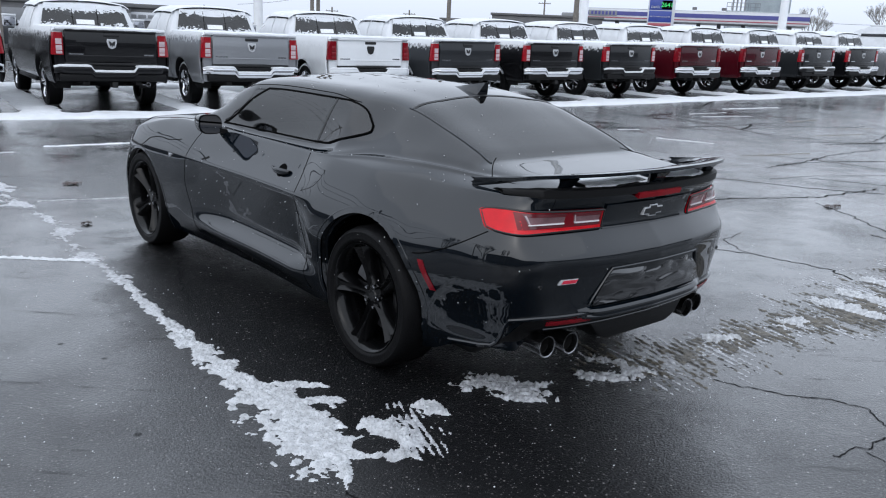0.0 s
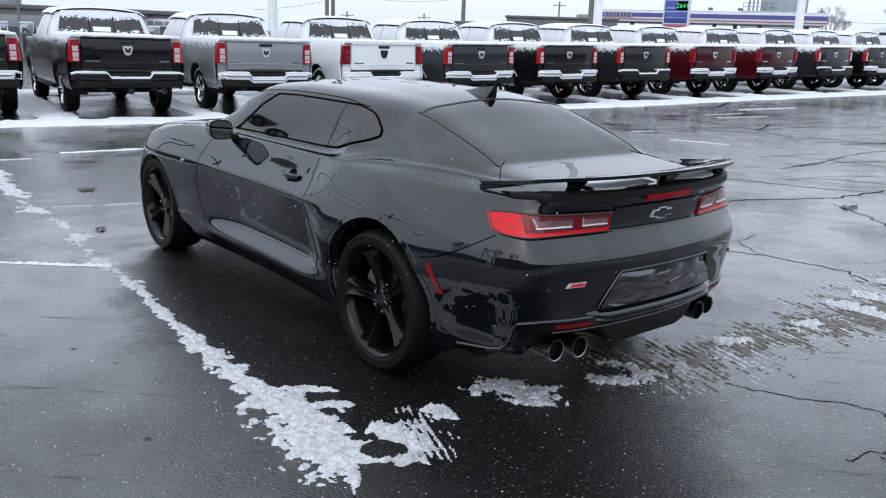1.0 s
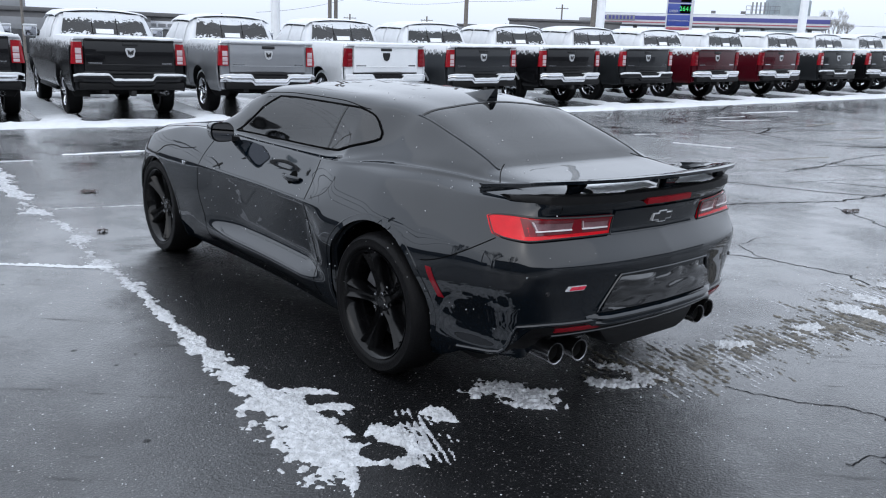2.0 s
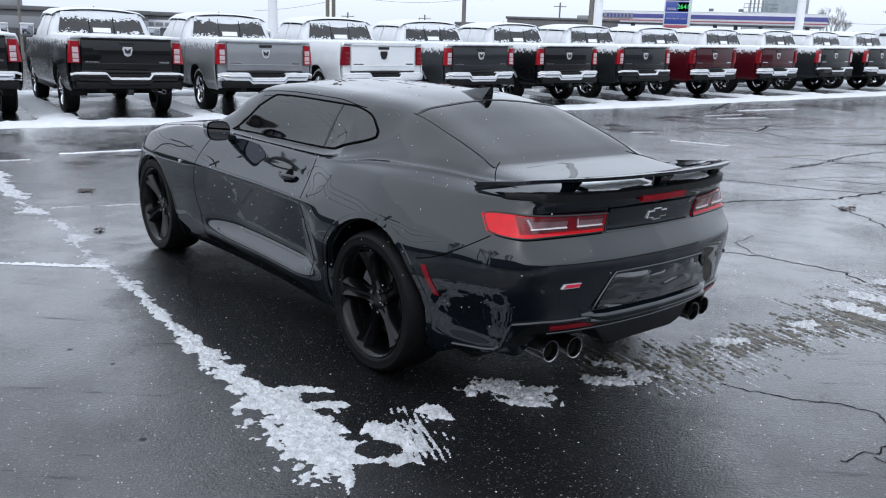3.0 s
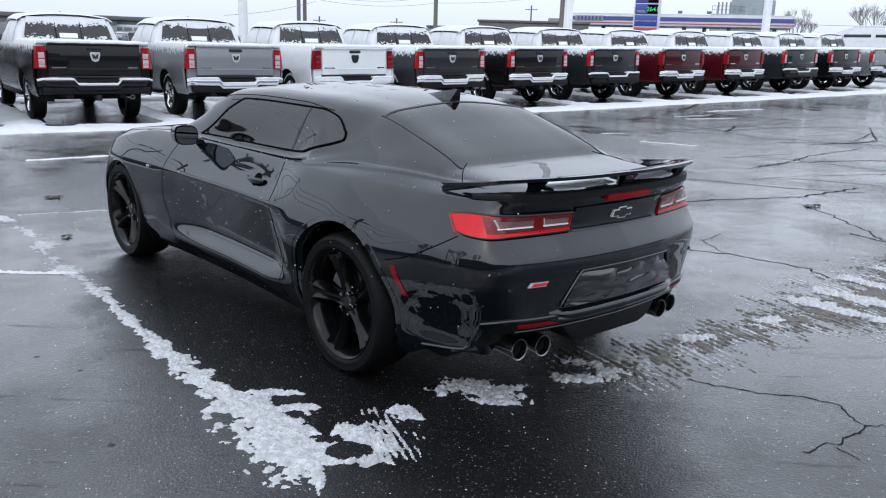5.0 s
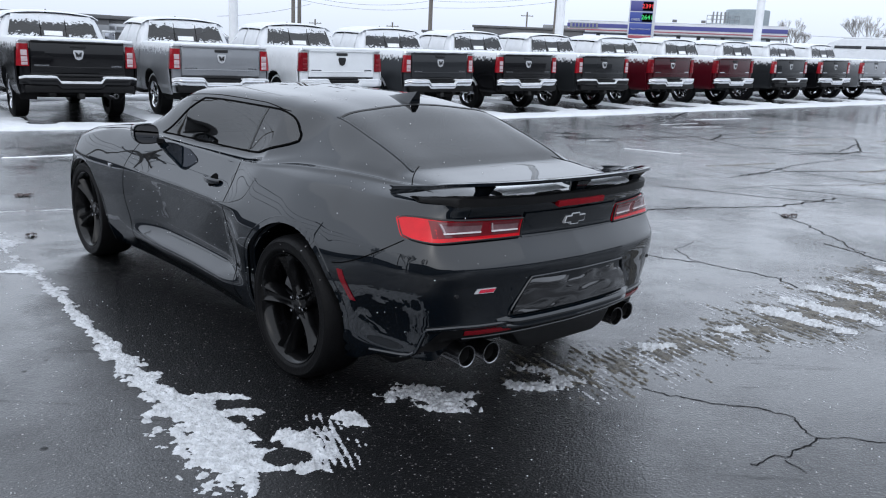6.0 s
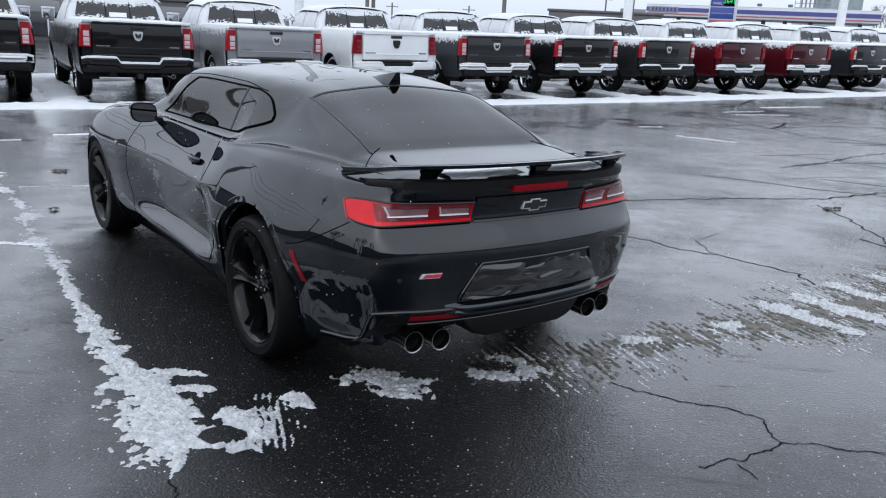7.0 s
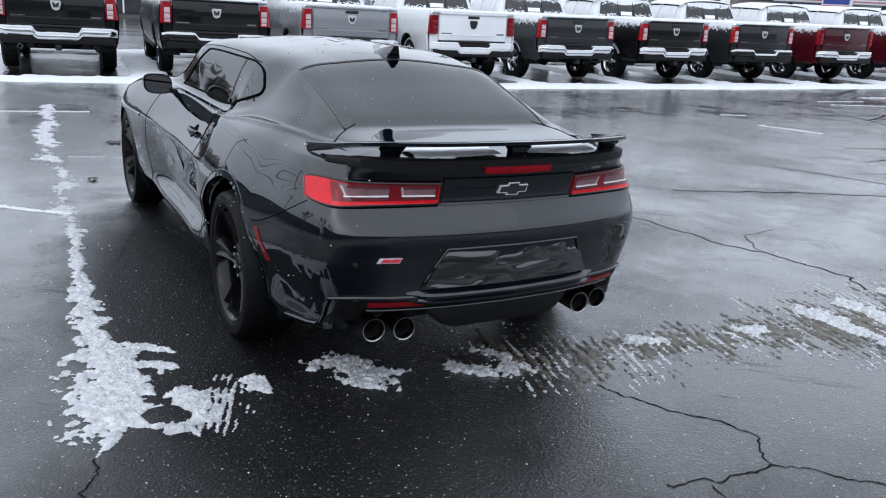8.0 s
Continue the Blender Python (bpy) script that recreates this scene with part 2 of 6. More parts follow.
GREYWALL = mat("grey_cladding", (0.25, 0.26, 0.275), 0.6, 0, 0.15, 0.8, bump=0.2, bscale=6)
FARGLASS = mat("dark_window", (0.03, 0.032, 0.036), 0.15, 0, 0.3, 2)
CANWHITE = mat("canopy_white", (0.62, 0.64, 0.68), 0.4, 0, 0.08, 1)
CANBLUE = mat("canopy_blue", (0.07, 0.075, 0.27), 0.4, 0, 0.1, 1)
CANRED = mat("canopy_red", (0.38, 0.09, 0.12), 0.4, 0, 0.1, 1)
SIGNBLUE = mat("sign_blue", (0.03, 0.06, 0.30), 0.35, 0, 0.1, 2)
SILO = mat("silo_steel", (0.33, 0.38, 0.41), 0.5, 0.2, 0.2, 0.6, bump=0.2, bscale=3)


def glow(name, colour, power):
    m = bpy.data.materials.new(name)
    m.use_nodes = True
    p = m.node_tree.nodes["Principled BSDF"]
    p.inputs["Base Color"].default_value = (*[c * 0.3 for c in colour], 1)
    p.inputs["Emission Color"].default_value, p.inputs["Emission Strength"].default_value = (*colour, 1), power
    return m


LEDRED, LEDGREEN = glow("red_digits", (1.0, 0.05, 0.06), 1.0), glow("green_digits", (0.05, 0.8, 0.2), 0.9)


# ---- building helpers ----
def part(name, bm, material, parent=None, label="", smooth=True):
    """One bmesh as one mesh object, under a thing or a part of it."""
    me = bpy.data.meshes.new(name)
    if smooth:
        for f in bm.faces:
            f.smooth = True
    bm.to_mesh(me)
    bm.free()
    me.materials.append(material)
    ob = new(name, me)
    ob.parent = parent
    if smooth and len(me.polygons) < 20000:
        me.set_sharp_from_angle(angle=radians(38))
    if label:
        ob["label"] = label
    return ob


def thing(name, m, label, category, group=""):
    ob = tagged(new(name), label, category, group)
    ob.empty_display_size = 0.2
    ob.matrix_basis = m
    return ob


def sheet(P, bm=None, flip=False, loop=False):
    """A quad grid over an array of points (rows, columns, 3)."""
    bm = bm or bmesh.new()
    r, c = P.shape[:2]
    vs = [[bm.verts.new(tuple(p)) for p in row] for row in P]
    for i in range(r - 1):
        for j in range(c if loop else c - 1):
            k = (j + 1) % c
            q = (vs[i][j], vs[i + 1][j], vs[i + 1][k], vs[i][k])
            bm.faces.new(q[::-1] if flip else q)
    return bm


def solid(bm, d):
    """Thickness d behind an open sheet."""
    bmesh.ops.recalc_face_normals(bm, faces=bm.faces)
    bmesh.ops.solidify(bm, geom=bm.faces[:], thickness=d)
    return bm


def box(x0, x1, y0, y1, z0, z1, bevel=0.0, bm=None, seg=2):
    b = bmesh.new()
    bmesh.ops.create_cube(b, size=1.0)
    for v in b.verts:
        v.co = ((x0 + x1) / 2 + v.co.x * (x1 - x0), (y0 + y1) / 2 + v.co.y * (y1 - y0), (z0 + z1) / 2 + v.co.z * (z1 - z0))
    if bevel:
        bmesh.ops.bevel(b, geom=b.edges[:] + b.verts[:], offset=bevel, segments=seg, affect="EDGES", profile=0.5)
    return join(b, bm)


def join(b, bm):
    if bm is None:
        return b
    vs = {v: bm.verts.new(v.co) for v in b.verts}
    for f in b.faces:
        bm.faces.new([vs[v] for v in f.verts])
    b.free()
    return bm


def lathe(prof, n=40, axis="y", at=(0, 0, 0), bm=None):
    """A profile of (radius, along) turned about an axis."""
    P = np.zeros((len(prof), n, 3))
    for i, (r, a) in enumerate(prof):
        for j in range(n):
            k = 2 * math.pi * j / n
            c, s = r * math.cos(k), r * math.sin(k)
            P[i, j] = {"x": (a, c, s), "y": (c, a, s), "z": (c, s, a)}[axis]
    P += np.array(at)
    return sheet(P, bm, loop=True)


def tube(pts, r, n=8, bm=None, taper=1.0):
    """A round bar along points, closed at its ends."""
    bm = bm or bmesh.new()
    pts = [Vector(p) for p in pts]
    rings = []
    for i, p in enumerate(pts):
        d = (pts[min(i + 1, len(pts) - 1)] - pts[max(i - 1, 0)]).normalized()
        a = d.orthogonal().normalized() if i == 0 else (a - d * a.dot(d)).normalized()
        b = d.cross(a)
        rad = r * (1 + (taper - 1) * i / max(1, len(pts) - 1))
        rings.append([bm.verts.new(p + rad * (math.cos(k) * a + math.sin(k) * b)) for k in [2 * math.pi * j / n for j in range(n)]])
    for i in range(len(rings) - 1):
        for j in range(n):
            k = (j + 1) % n
            bm.faces.new((rings[i][j], rings[i][k], rings[i + 1][k], rings[i + 1][j]))
    bm.faces.new(rings[0][::-1])
    bm.faces.new(rings[-1])
    return bm


def prism(poly, axis, a, b, bevel=0.0, bm=None):
    """A flat outline pushed from a to b along an axis: outline in the other two axes."""
    q = bmesh.new()
    def put(p, k):
        return {"x": (k, p[0], p[1]), "y": (p[0], k, p[1]), "z": (p[0], p[1], k)}[axis]
    lo = [q.verts.new(put(p, a)) for p in poly]
    hi = [q.verts.new(put(p, b)) for p in poly]
    q.faces.new(lo)
    q.faces.new(hi[::-1])
    for i in range(len(poly)):
        k = (i + 1) % len(poly)
        q.faces.new((lo[k], lo[i], hi[i], hi[k]))
    bmesh.ops.recalc_face_normals(q, faces=q.faces)
    if bevel:
        bmesh.ops.bevel(q, geom=q.edges[:], offset=bevel, segments=2, affect="EDGES", profile=0.5)
    return join(q, bm)


def curve(xs, ys):
    """A smooth curve through points that never overshoots."""
    xs, ys = np.array(xs, float), np.array(ys, float)
    h, d = np.diff(xs), np.diff(ys) / np.diff(xs)
    m = np.zeros(len(xs))
    m[0], m[-1] = d[0], d[-1]
    for i in range(1, len(xs) - 1):
        if d[i - 1] * d[i] > 0:
            w1, w2 = 2 * h[i] + h[i - 1], h[i] + 2 * h[i - 1]
            m[i] = (w1 + w2) / (w1 / d[i - 1] + w2 / d[i])
    def f(x):
        x = np.clip(x, xs[0], xs[-1])
        i = np.clip(np.searchsorted(xs, x) - 1, 0, len(h) - 1)
        s = (x - xs[i]) / h[i]
        return (ys[i] * (1 + 2 * s) * (1 - s) ** 2 + m[i] * h[i] * s * (1 - s) ** 2
                + ys[i + 1] * s * s * (3 - 2 * s) + m[i + 1] * h[i] * s * s * (s - 1))
    return f


def ramp01(x, a, b):
    s = np.clip((x - a) / (b - a), 0, 1)
    return s * s * (3 - 2 * s)


def clump(nx, ny, place, mask, thick, bm=None):
    """Lying snow: a fine grid kept where mask(a, b) > 0 and raised by it. place(a, b, h) gives the point."""
    bm = bm or bmesh.new()
    vs = {}
    val = {}
    for i in range(nx + 1):
        for j in range(ny + 1):
            val[i, j] = mask(i / nx, j / ny)
    for i in range(nx):
        for j in range(ny):
            ks = ((i, j), (i + 1, j), (i + 1, j + 1), (i, j + 1))
            if sum(val[k] > 0 for k in ks) < 3:
                continue
            for k in ks:
                if k not in vs:
                    vs[k] = bm.verts.new(place(k[0] / nx, k[1] / ny, thick * min(1.0, max(0.0, val[k]) ** 0.5 * 1.6)))
            bm.faces.new([vs[k] for k in ks])
    bmesh.ops.recalc_face_normals(bm, faces=bm.faces)
    return bm


LATTICE = np.random.RandomState(5).rand(256, 256) * 2 - 1


def grain(x, y, seed=0.0, octaves=5, gain=0.55):
    """Soft noise over arrays, about -1 to 1."""
    total, amp = np.zeros_like(x, dtype=float), 1.0
    x, y = np.asarray(x, float) + seed * 17.31, np.asarray(y, float) + seed * 9.77
    for _ in range(octaves):
        i, j = np.floor(x).astype(int), np.floor(y).astype(int)
        u, v = x - i, y - j
        u, v = u * u * (3 - 2 * u), v * v * (3 - 2 * v)
        i0, j0, i1, j1 = i % 256, j % 256, (i + 1) % 256, (j + 1) % 256
        total += amp * ((LATTICE[i0, j0] * (1 - u) + LATTICE[i1, j0] * u) * (1 - v) + (LATTICE[i0, j1] * (1 - u) + LATTICE[i1, j1] * u) * v)
        amp *= gain
        x, y = x * 2.03 + 11.7, y * 2.03 + 5.3
    return total


def lying(name, X, Y, value, thick, material, rough=95.0):
    """Snow on the ground over point grids X, Y, kept where value > 0 and raised by it."""
    keep = value > 0
    n = keep[:-1, :-1].astype(int) + keep[1:, :-1] + keep[:-1, 1:] + keep[1:, 1:]
    cells = np.argwhere(n >= 3)
    index = -np.ones(X.shape, int)
    for a, b in ((0, 0), (1, 0), (1, 1), (0, 1)):
        index[cells[:, 0] + a, cells[:, 1] + b] = 0
    used = np.argwhere(index == 0)
    index[used[:, 0], used[:, 1]] = np.arange(len(used))
    xs, ys, vs = X[used[:, 0], used[:, 1]], Y[used[:, 0], used[:, 1]], value[used[:, 0], used[:, 1]]
    lump = np.maximum(0.2, 1 + 0.75 * grain(xs * rough, ys * rough, 2.0, 2, 0.8) + 0.40 * grain(xs * 14.0, ys * 14.0, 6.0, 3, 0.6))
    h = 0.0012 + thick * np.minimum(1.0, np.sqrt(np.maximum(vs, 0)) * 1.5) * lump
    # the rim lies on the ground
    full = np.zeros(X.shape, int)
    for p, q in ((0, 0), (1, 0), (1, 1), (0, 1)):
        np.add.at(full, (cells[:, 0] + p, cells[:, 1] + q), 1)
    h = np.where(full[used[:, 0], used[:, 1]] < 4, 0.0006, h)
    verts = [(x, y, height(x, y) + z) for x, y, z in zip(xs, ys, h)]
    faces = [(index[i, j], index[i + 1, j], index[i + 1, j + 1], index[i, j + 1]) for i, j in cells]
    me = bpy.data.meshes.new(name)
    me.from_pydata(verts, [], [tuple(int(k) for k in f) for f in faces])
    me.polygons.foreach_set("use_smooth", [True] * len(me.polygons))
    me.materials.append(material)
    return new(name, me)


def fbm(x, y, z=0.0, octaves=4):
    return noise.fractal(Vector((x, y, z)), 1.0, 2.0, octaves)


# ---- ground ----
ROW_AT, ROW_TURN = Vector((-7.27, 14.535)), radians(36.18)
ROW_D = Vector((math.cos(ROW_TURN), math.sin(ROW_TURN)))
ROW_N = Vector((-ROW_D.y, ROW_D.x))


def along(x, y):
    d = Vector((x, y)) - ROW_AT
    return d.dot(ROW_D), d.dot(ROW_N)


def height(x, y):
    """The lot rises gently towards the far end of the parked row."""
    s, n = along(x, y)
    s = min(s, 60.0)
    soft = 2.5 * math.log1p(math.exp(min(30, (s - 5) / 2.5)))
    return 0.0195 * soft * float(ramp01(n, -10.5, -0.5))


def row_point(s, n, up=0.0):
    p = ROW_AT + ROW_D * s + ROW_N * n
    return (p.x, p.y, height(p.x, p.y) + up)


def make_ground():
    near = np.arange(-14, 40.1, 0.75)
    far = np.array([3000, 1200, 600, 300, 160, 100, 70, 50])
    xs = np.concatenate([-14 - far, near, 40 + far[::-1]])
    ys = np.concatenate([-14 - far, np.arange(-14, 44.1, 0.75), 44 + far[::-1]])
    P = np.array([[(x, y, height(x, y)) for y in ys] for x in xs])
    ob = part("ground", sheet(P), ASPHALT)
    tagged(ob, "wet dark asphalt of a car lot with shallow puddles", "asphalt", kind="structure")


make_ground()


# ---- the black coupe ----
CAR = pose(0.318, 4.419, 0, 0, 0, 132.15)
WHEELBASE = 2.811

PLAN_X = [-1.025, -1.012, -0.983, -0.938, -0.870, -0.72, -0.45, -0.2, 0.1, 0.4, 0.8, 1.3, 1.9, 2.4, 2.8, 3.1, 3.35, 3.55, 3.66, 3.71, 3.72]
PLAN_Y = [0.0, 0.25, 0.45, 0.62, 0.737, 0.818, 0.888, 0.932, 0.958, 0.957, 0.932, 0.917, 0.925, 0.950, 0.968, 0.950, 0.885, 0.72, 0.46, 0.2, 0.0]


def dense_plan(n=420):
    x, y = np.array(PLAN_X), np.array(PLAN_Y)
    s = np.concatenate([[0], np.cumsum(np.hypot(np.diff(x), np.diff(y)))])
    fx, fy = curve(s, x), curve(s, y)
    k = np.linspace(0, s[-1], n)
    px, py = fx(k), fy(k)
    for _ in range(6):
        px[1:-1] = (px[:-2] + 2 * px[1:-1] + px[2:]) / 4
        py[1:-1] = (py[:-2] + 2 * py[1:-1] + py[2:]) / 4
    tx, ty = np.gradient(px), np.gradient(py)
    tx[0], ty[0], tx[-1], ty[-1] = 0, 1, 0, -1
    ln = np.hypot(tx, ty)
    return px, py, -ty / ln, tx / ln


# how far each height lies inside the widest outline
REAR = curve([0.17, 0.24, 0.30, 0.368, 0.400, 0.436, 0.462, 0.62, 0.70, 0.722, 0.74, 0.79, 0.812, 0.83, 0.90, 0.925, 0.95, 0.985],
             [0.27, 0.235, 0.20, 0.15, 0.060, 0.036, 0.036, 0.018, 0.002, 0.003, 0.018, 0.068, 0.086, 0.093, 0.082, 0.074, 0.058, 0.052])
CORNER = curve([0.17, 0.24, 0.285, 0.31, 0.345, 0.40, 0.46, 0.54, 0.62, 0.68, 0.72, 0.76, 0.80, 0.84, 0.92, 0.965],
               [0.13, 0.10, 0.075, 0.070, 0.068, 0.060, 0.044, 0.020, 0.003, 0.0, 0.006, 0.016, 0.032, 0.052, 0.085, 0.112])
HAUNCH = curve([0.17, 0.24, 0.32, 0.45, 0.54, 0.60, 0.68, 0.75, 0.82, 0.88, 0.93, 0.965],
               [0.12, 0.080, 0.050, 0.034, 0.013, 0.001, 0.007, 0.026, 0.052, 0.080, 0.108, 0.137])
DOOR = curve([0.17, 0.22, 0.27, 0.30, 0.325, 0.340, 0.352, 0.370, 0.39, 0.41, 0.44, 0.50, 0.60, 0.70, 0.745, 0.76, 0.84, 0.90, 0.965],
             [0.110, 0.07, 0.030, 0.008, 0.0, 0.003, 0.014, 0.036, 0.058, 0.072, 0.078, 0.070, 0.048, 0.019, 0.005, 0.016, 0.073, 0.108, 0.145])
FENDER = curve([0.17, 0.24, 0.32, 0.45, 0.60, 0.70, 0.74, 0.80, 0.88, 0.93, 0.965],
               [0.10, 0.06, 0.03, 0.012, 0.0, 0.006, 0.010, 0.032, 0.08, 0.12, 0.16])
NOSE = curve([0.17, 0.3, 0.45, 0.6, 0.7, 0.78, 0.9], [0.10, 0.02, 0.0, 0.03, 0.085, 0.15, 0.24])

PX, PY, NX, NY = dense_plan()
N_PLAN = len(PX)


def zone_weights(x, y):
    """Shares of the six side shapes at a place of the outline."""
    front = float(ramp01(x, 2.95, 3.5))
    tail = 1 - float(ramp01(x, -0.975, -0.83))
    corner = (1 - float(ramp01(x, -0.62, -0.30))) * (1 - tail)
    door = float(ramp01(x, 0.42, 0.74)) * (1 - float(ramp01(x, 1.50, 2.25)))
    fend = float(ramp01(x, 1.50, 2.25)) * (1 - front)
    return tail, corner, max(0.0, 1 - tail - corner - door - fend - front), door, fend, front


WEIGHTS = [zone_weights(x, y) for x, y in zip(PX, PY)]
Z_TOP = np.array([0.962 - 0.185 * float(ramp01(x, 2.35, 3.5)) + 0.020 * float(ramp01(-x, 0.72, 0.95)) for x in PX])
Z_LOW = np.array([0.185 + 0.075 * float(ramp01(-x, 0.36, 0.58)) + 0.03 * float(ramp01(-x, 0.60, 0.76)) + 0.035 * float(ramp01(-x, 0.86, 0.95)) for x in PX])


def skin(i, z):
    """The body's side at the i-th place of the outline and height z."""
    d = sum(w * f(z) for w, f in zip(WEIGHTS[i], (REAR, CORNER, HAUNCH, DOOR, FENDER, NOSE)) if w > 0)
    # hollow in the bumper's corner between the wheel and the swept rib
    if -0.82 < PX[i] < -0.40 and 0.28 < z < 0.58:
        d = d + 0.008 * float(ramp01(-PX[i], 0.42, 0.58) * (1 - ramp01(-PX[i], 0.62, 0.80)) * ramp01(z, 0.285, 0.36) * (1 - ramp01(z, 0.42, 0.57)))
    if i == 0 or i == N_PLAN - 1:
        return np.array((PX[i] - NX[i] * d, 0.0, z))
    return np.array((PX[i] - NX[i] * d, max(0.0, PY[i] - NY[i] * d), z))


def skin_at(x, z):
    """The side's half width where it crosses x at height z."""
    lo, hi = 0, N_PLAN - 1
    while hi - lo > 1:
        m = (lo + hi) // 2
        if skin(m, z)[0] < x:
            lo = m
        else:
            hi = m
    a, b = skin(lo, z), skin(hi, z)
    k = (x - a[0]) / max(1e-6, b[0] - a[0])
    return np.array((x, a[1] + (b[1] - a[1]) * k, z))


def rear_at(y, z):
    """The tail's place where it crosses half width y at height z."""
    lo, hi = 0, int(N_PLAN * 0.30)
    while hi - lo > 1:
        m = (lo + hi) // 2
        if skin(m, z)[1] < abs(y):
            lo = m
        else:
            hi = m
    a, b = skin(lo, z), skin(hi, z)
    k = (abs(y) - a[1]) / max(1e-6, b[1] - a[1])
    return np.array((a[0] + (b[0] - a[0]) * k, y, z))


SX = [-1.0, -0.7, -0.52, -0.42, -0.33, -0.1, 0.2, 0.5, 0.75, 1.2, 1.6, 1.85, 2.1, 2.4, 2.8, 3.2, 3.6]
CROWN = curve(SX, [1.004, 1.024, 1.036, 1.046, 1.086, 1.182, 1.290, 1.328, 1.341, 1.347, 1.330, 1.262, 1.135, 1.0, 0.962, 0.898, 0.79])
EDGE_W = curve(SX, [0.45, 0.489, 0.512, 0.519, 0.519, 0.517, 0.516, 0.569, 0.594, 0.609, 0.619, 0.649, 0.684, 0.734, 0.754, 0.717, 0.567])
EDGE_Z = curve(SX, [0.998, 1.017, 1.029, 1.042, 1.080, 1.156, 1.234, 1.258, 1.270, 1.276, 1.258, 1.195, 1.08, 0.985, 0.950, 0.886, 0.785])
BASE_W = curve(SX, [0.56, 0.624, 0.659, 0.674, 0.684, 0.702, 0.696, 0.724, 0.756, 0.769, 0.762, 0.756, 0.769, 0.784, 0.804, 0.757, 0.617])
BASE_Z = curve(SX, [0.988, 0.992, 0.997, 1.002, 1.010, 1.030, 1.040, 1.015, 0.985, 0.974, 0.972, 0.972, 0.970, 0.965, 0.938, 0.874, 0.78])


CREASE_Q = curve([-0.62, -0.44, -0.04, 0.24, 0.50, 0.64], [1.30, 1.12, 0.72, 0.50, 0.18, 0.05])


def crease(x, q):
    """The sharp hip line that runs from the door over the rear haunch: how far it stands out."""
    if x < -0.75 or x > 0.75 or q > 2:
        return 0.0
    k = float(ramp01(x, -0.72, -0.40)) * (1 - float(ramp01(x, 0.45, 0.72)))
    d = q - float(CREASE_Q(x))
    return k * (0.008 * math.exp(-(d / 0.10) ** 2) - 0.007 * math.exp(-((d - 0.26) / 0.16) ** 2))


def section(x, p0):
    """Five controls of the upper body across the car at x, from the shoulder to the middle."""
    w1 = min(float(BASE_W(x)), 0.90 * p0[1])
    w2 = min(float(EDGE_W(x)), 0.80 * p0[1])
    zc, zr = float(CROWN(x)), float(EDGE_Z(x))
    return np.array([(p0[1], p0[2]), (w1, float(BASE_Z(x))), (w2, zr), (w2 * 0.55, zr + 0.70 * (zc - zr)), (0.0, zc)])


def on_section(C, q):
    """A point at q (0 shoulder, 1 glass base, 2 roof edge, 4 middle) of a section."""
    i = min(int(q), 3)
    s = q - i
    pts = [C[i - 1] if i > 0 else 2 * C[0] - C[1], C[i], C[i + 1], C[i + 2] if i < 3 else C[3] * np.array((-1, 1))]
    if i == 0:
        pts[0] = C[0] + (C[0] - C[1]) * 0.6 + np.array((0.0, -0.05))
    a, b, c, d = pts
    k = 0.42
    m1, m2 = k * (c - a), k * (d - b)
    return b * (1 + 2 * s) * (1 - s) ** 2 + m1 * s * (1 - s) ** 2 + c * s * s * (3 - 2 * s) + m2 * s * s * (s - 1)


TOPS = np.array([skin(i, Z_TOP[i]) for i in range(N_PLAN)])
TOP_X = TOPS[:, 0]


def upper(x, q, out=0.0):
    """The upper body at x and q; out lifts off the surface."""
    j = int(np.clip(np.searchsorted(TOP_X, x), 1, N_PLAN - 1))
    k = (x - TOP_X[j - 1]) / max(1e-6, TOP_X[j] - TOP_X[j - 1])
    C = section(x, TOPS[j - 1] + (TOPS[j] - TOPS[j - 1]) * k)
    y, z = on_section(C, min(q, 4.0))
    e = crease(x, q)
    y, z = y + 0.35 * e, z + 0.94 * e
    if out:
        y2, z2 = on_section(C, min(q, 3.98) + 0.02)
        y1, z1 = on_section(C, min(q, 3.98))
        t = np.array((y2 - y1, z2 - z1))
        t /= max(1e-9, np.hypot(*t))
        y, z = y + t[1] * out, z - t[0] * out
    return np.array((x, y, z))


QUARTER_BACK = curve([1.0, 1.1, 1.2, 1.29, 1.36, 1.45, 1.55, 1.75, 1.84, 1.9], [0.80, 0.655, 0.52, 0.395, 0.345, 0.350, 0.38, 0.46, 0.56, 0.72])


def divider_x(q):
    return 0.80 - 0.10 * (q - 1.0)


SCREEN_LINE = curve([1.0, 1.3, 1.6, 1.9], [2.02, 1.86, 1.66, 1.42])


def in_side_glass(x, q, m=0.0):
    return 1.10 - m < q < 1.86 + m and float(QUARTER_BACK(q)) - m < x < float(SCREEN_LINE(q)) + m


def in_rear_glass(x, q):
    return q > 2.0 and -0.405 < x < 0.20 - 0.028 * ((4 - q) / 2) ** 2


def in_screen(x, q):
    return q > 2.05 and 1.66 < x < 2.36


ARCHES = ((0.012, 0.380, 0.383), (WHEELBASE, 0.345, 0.370))


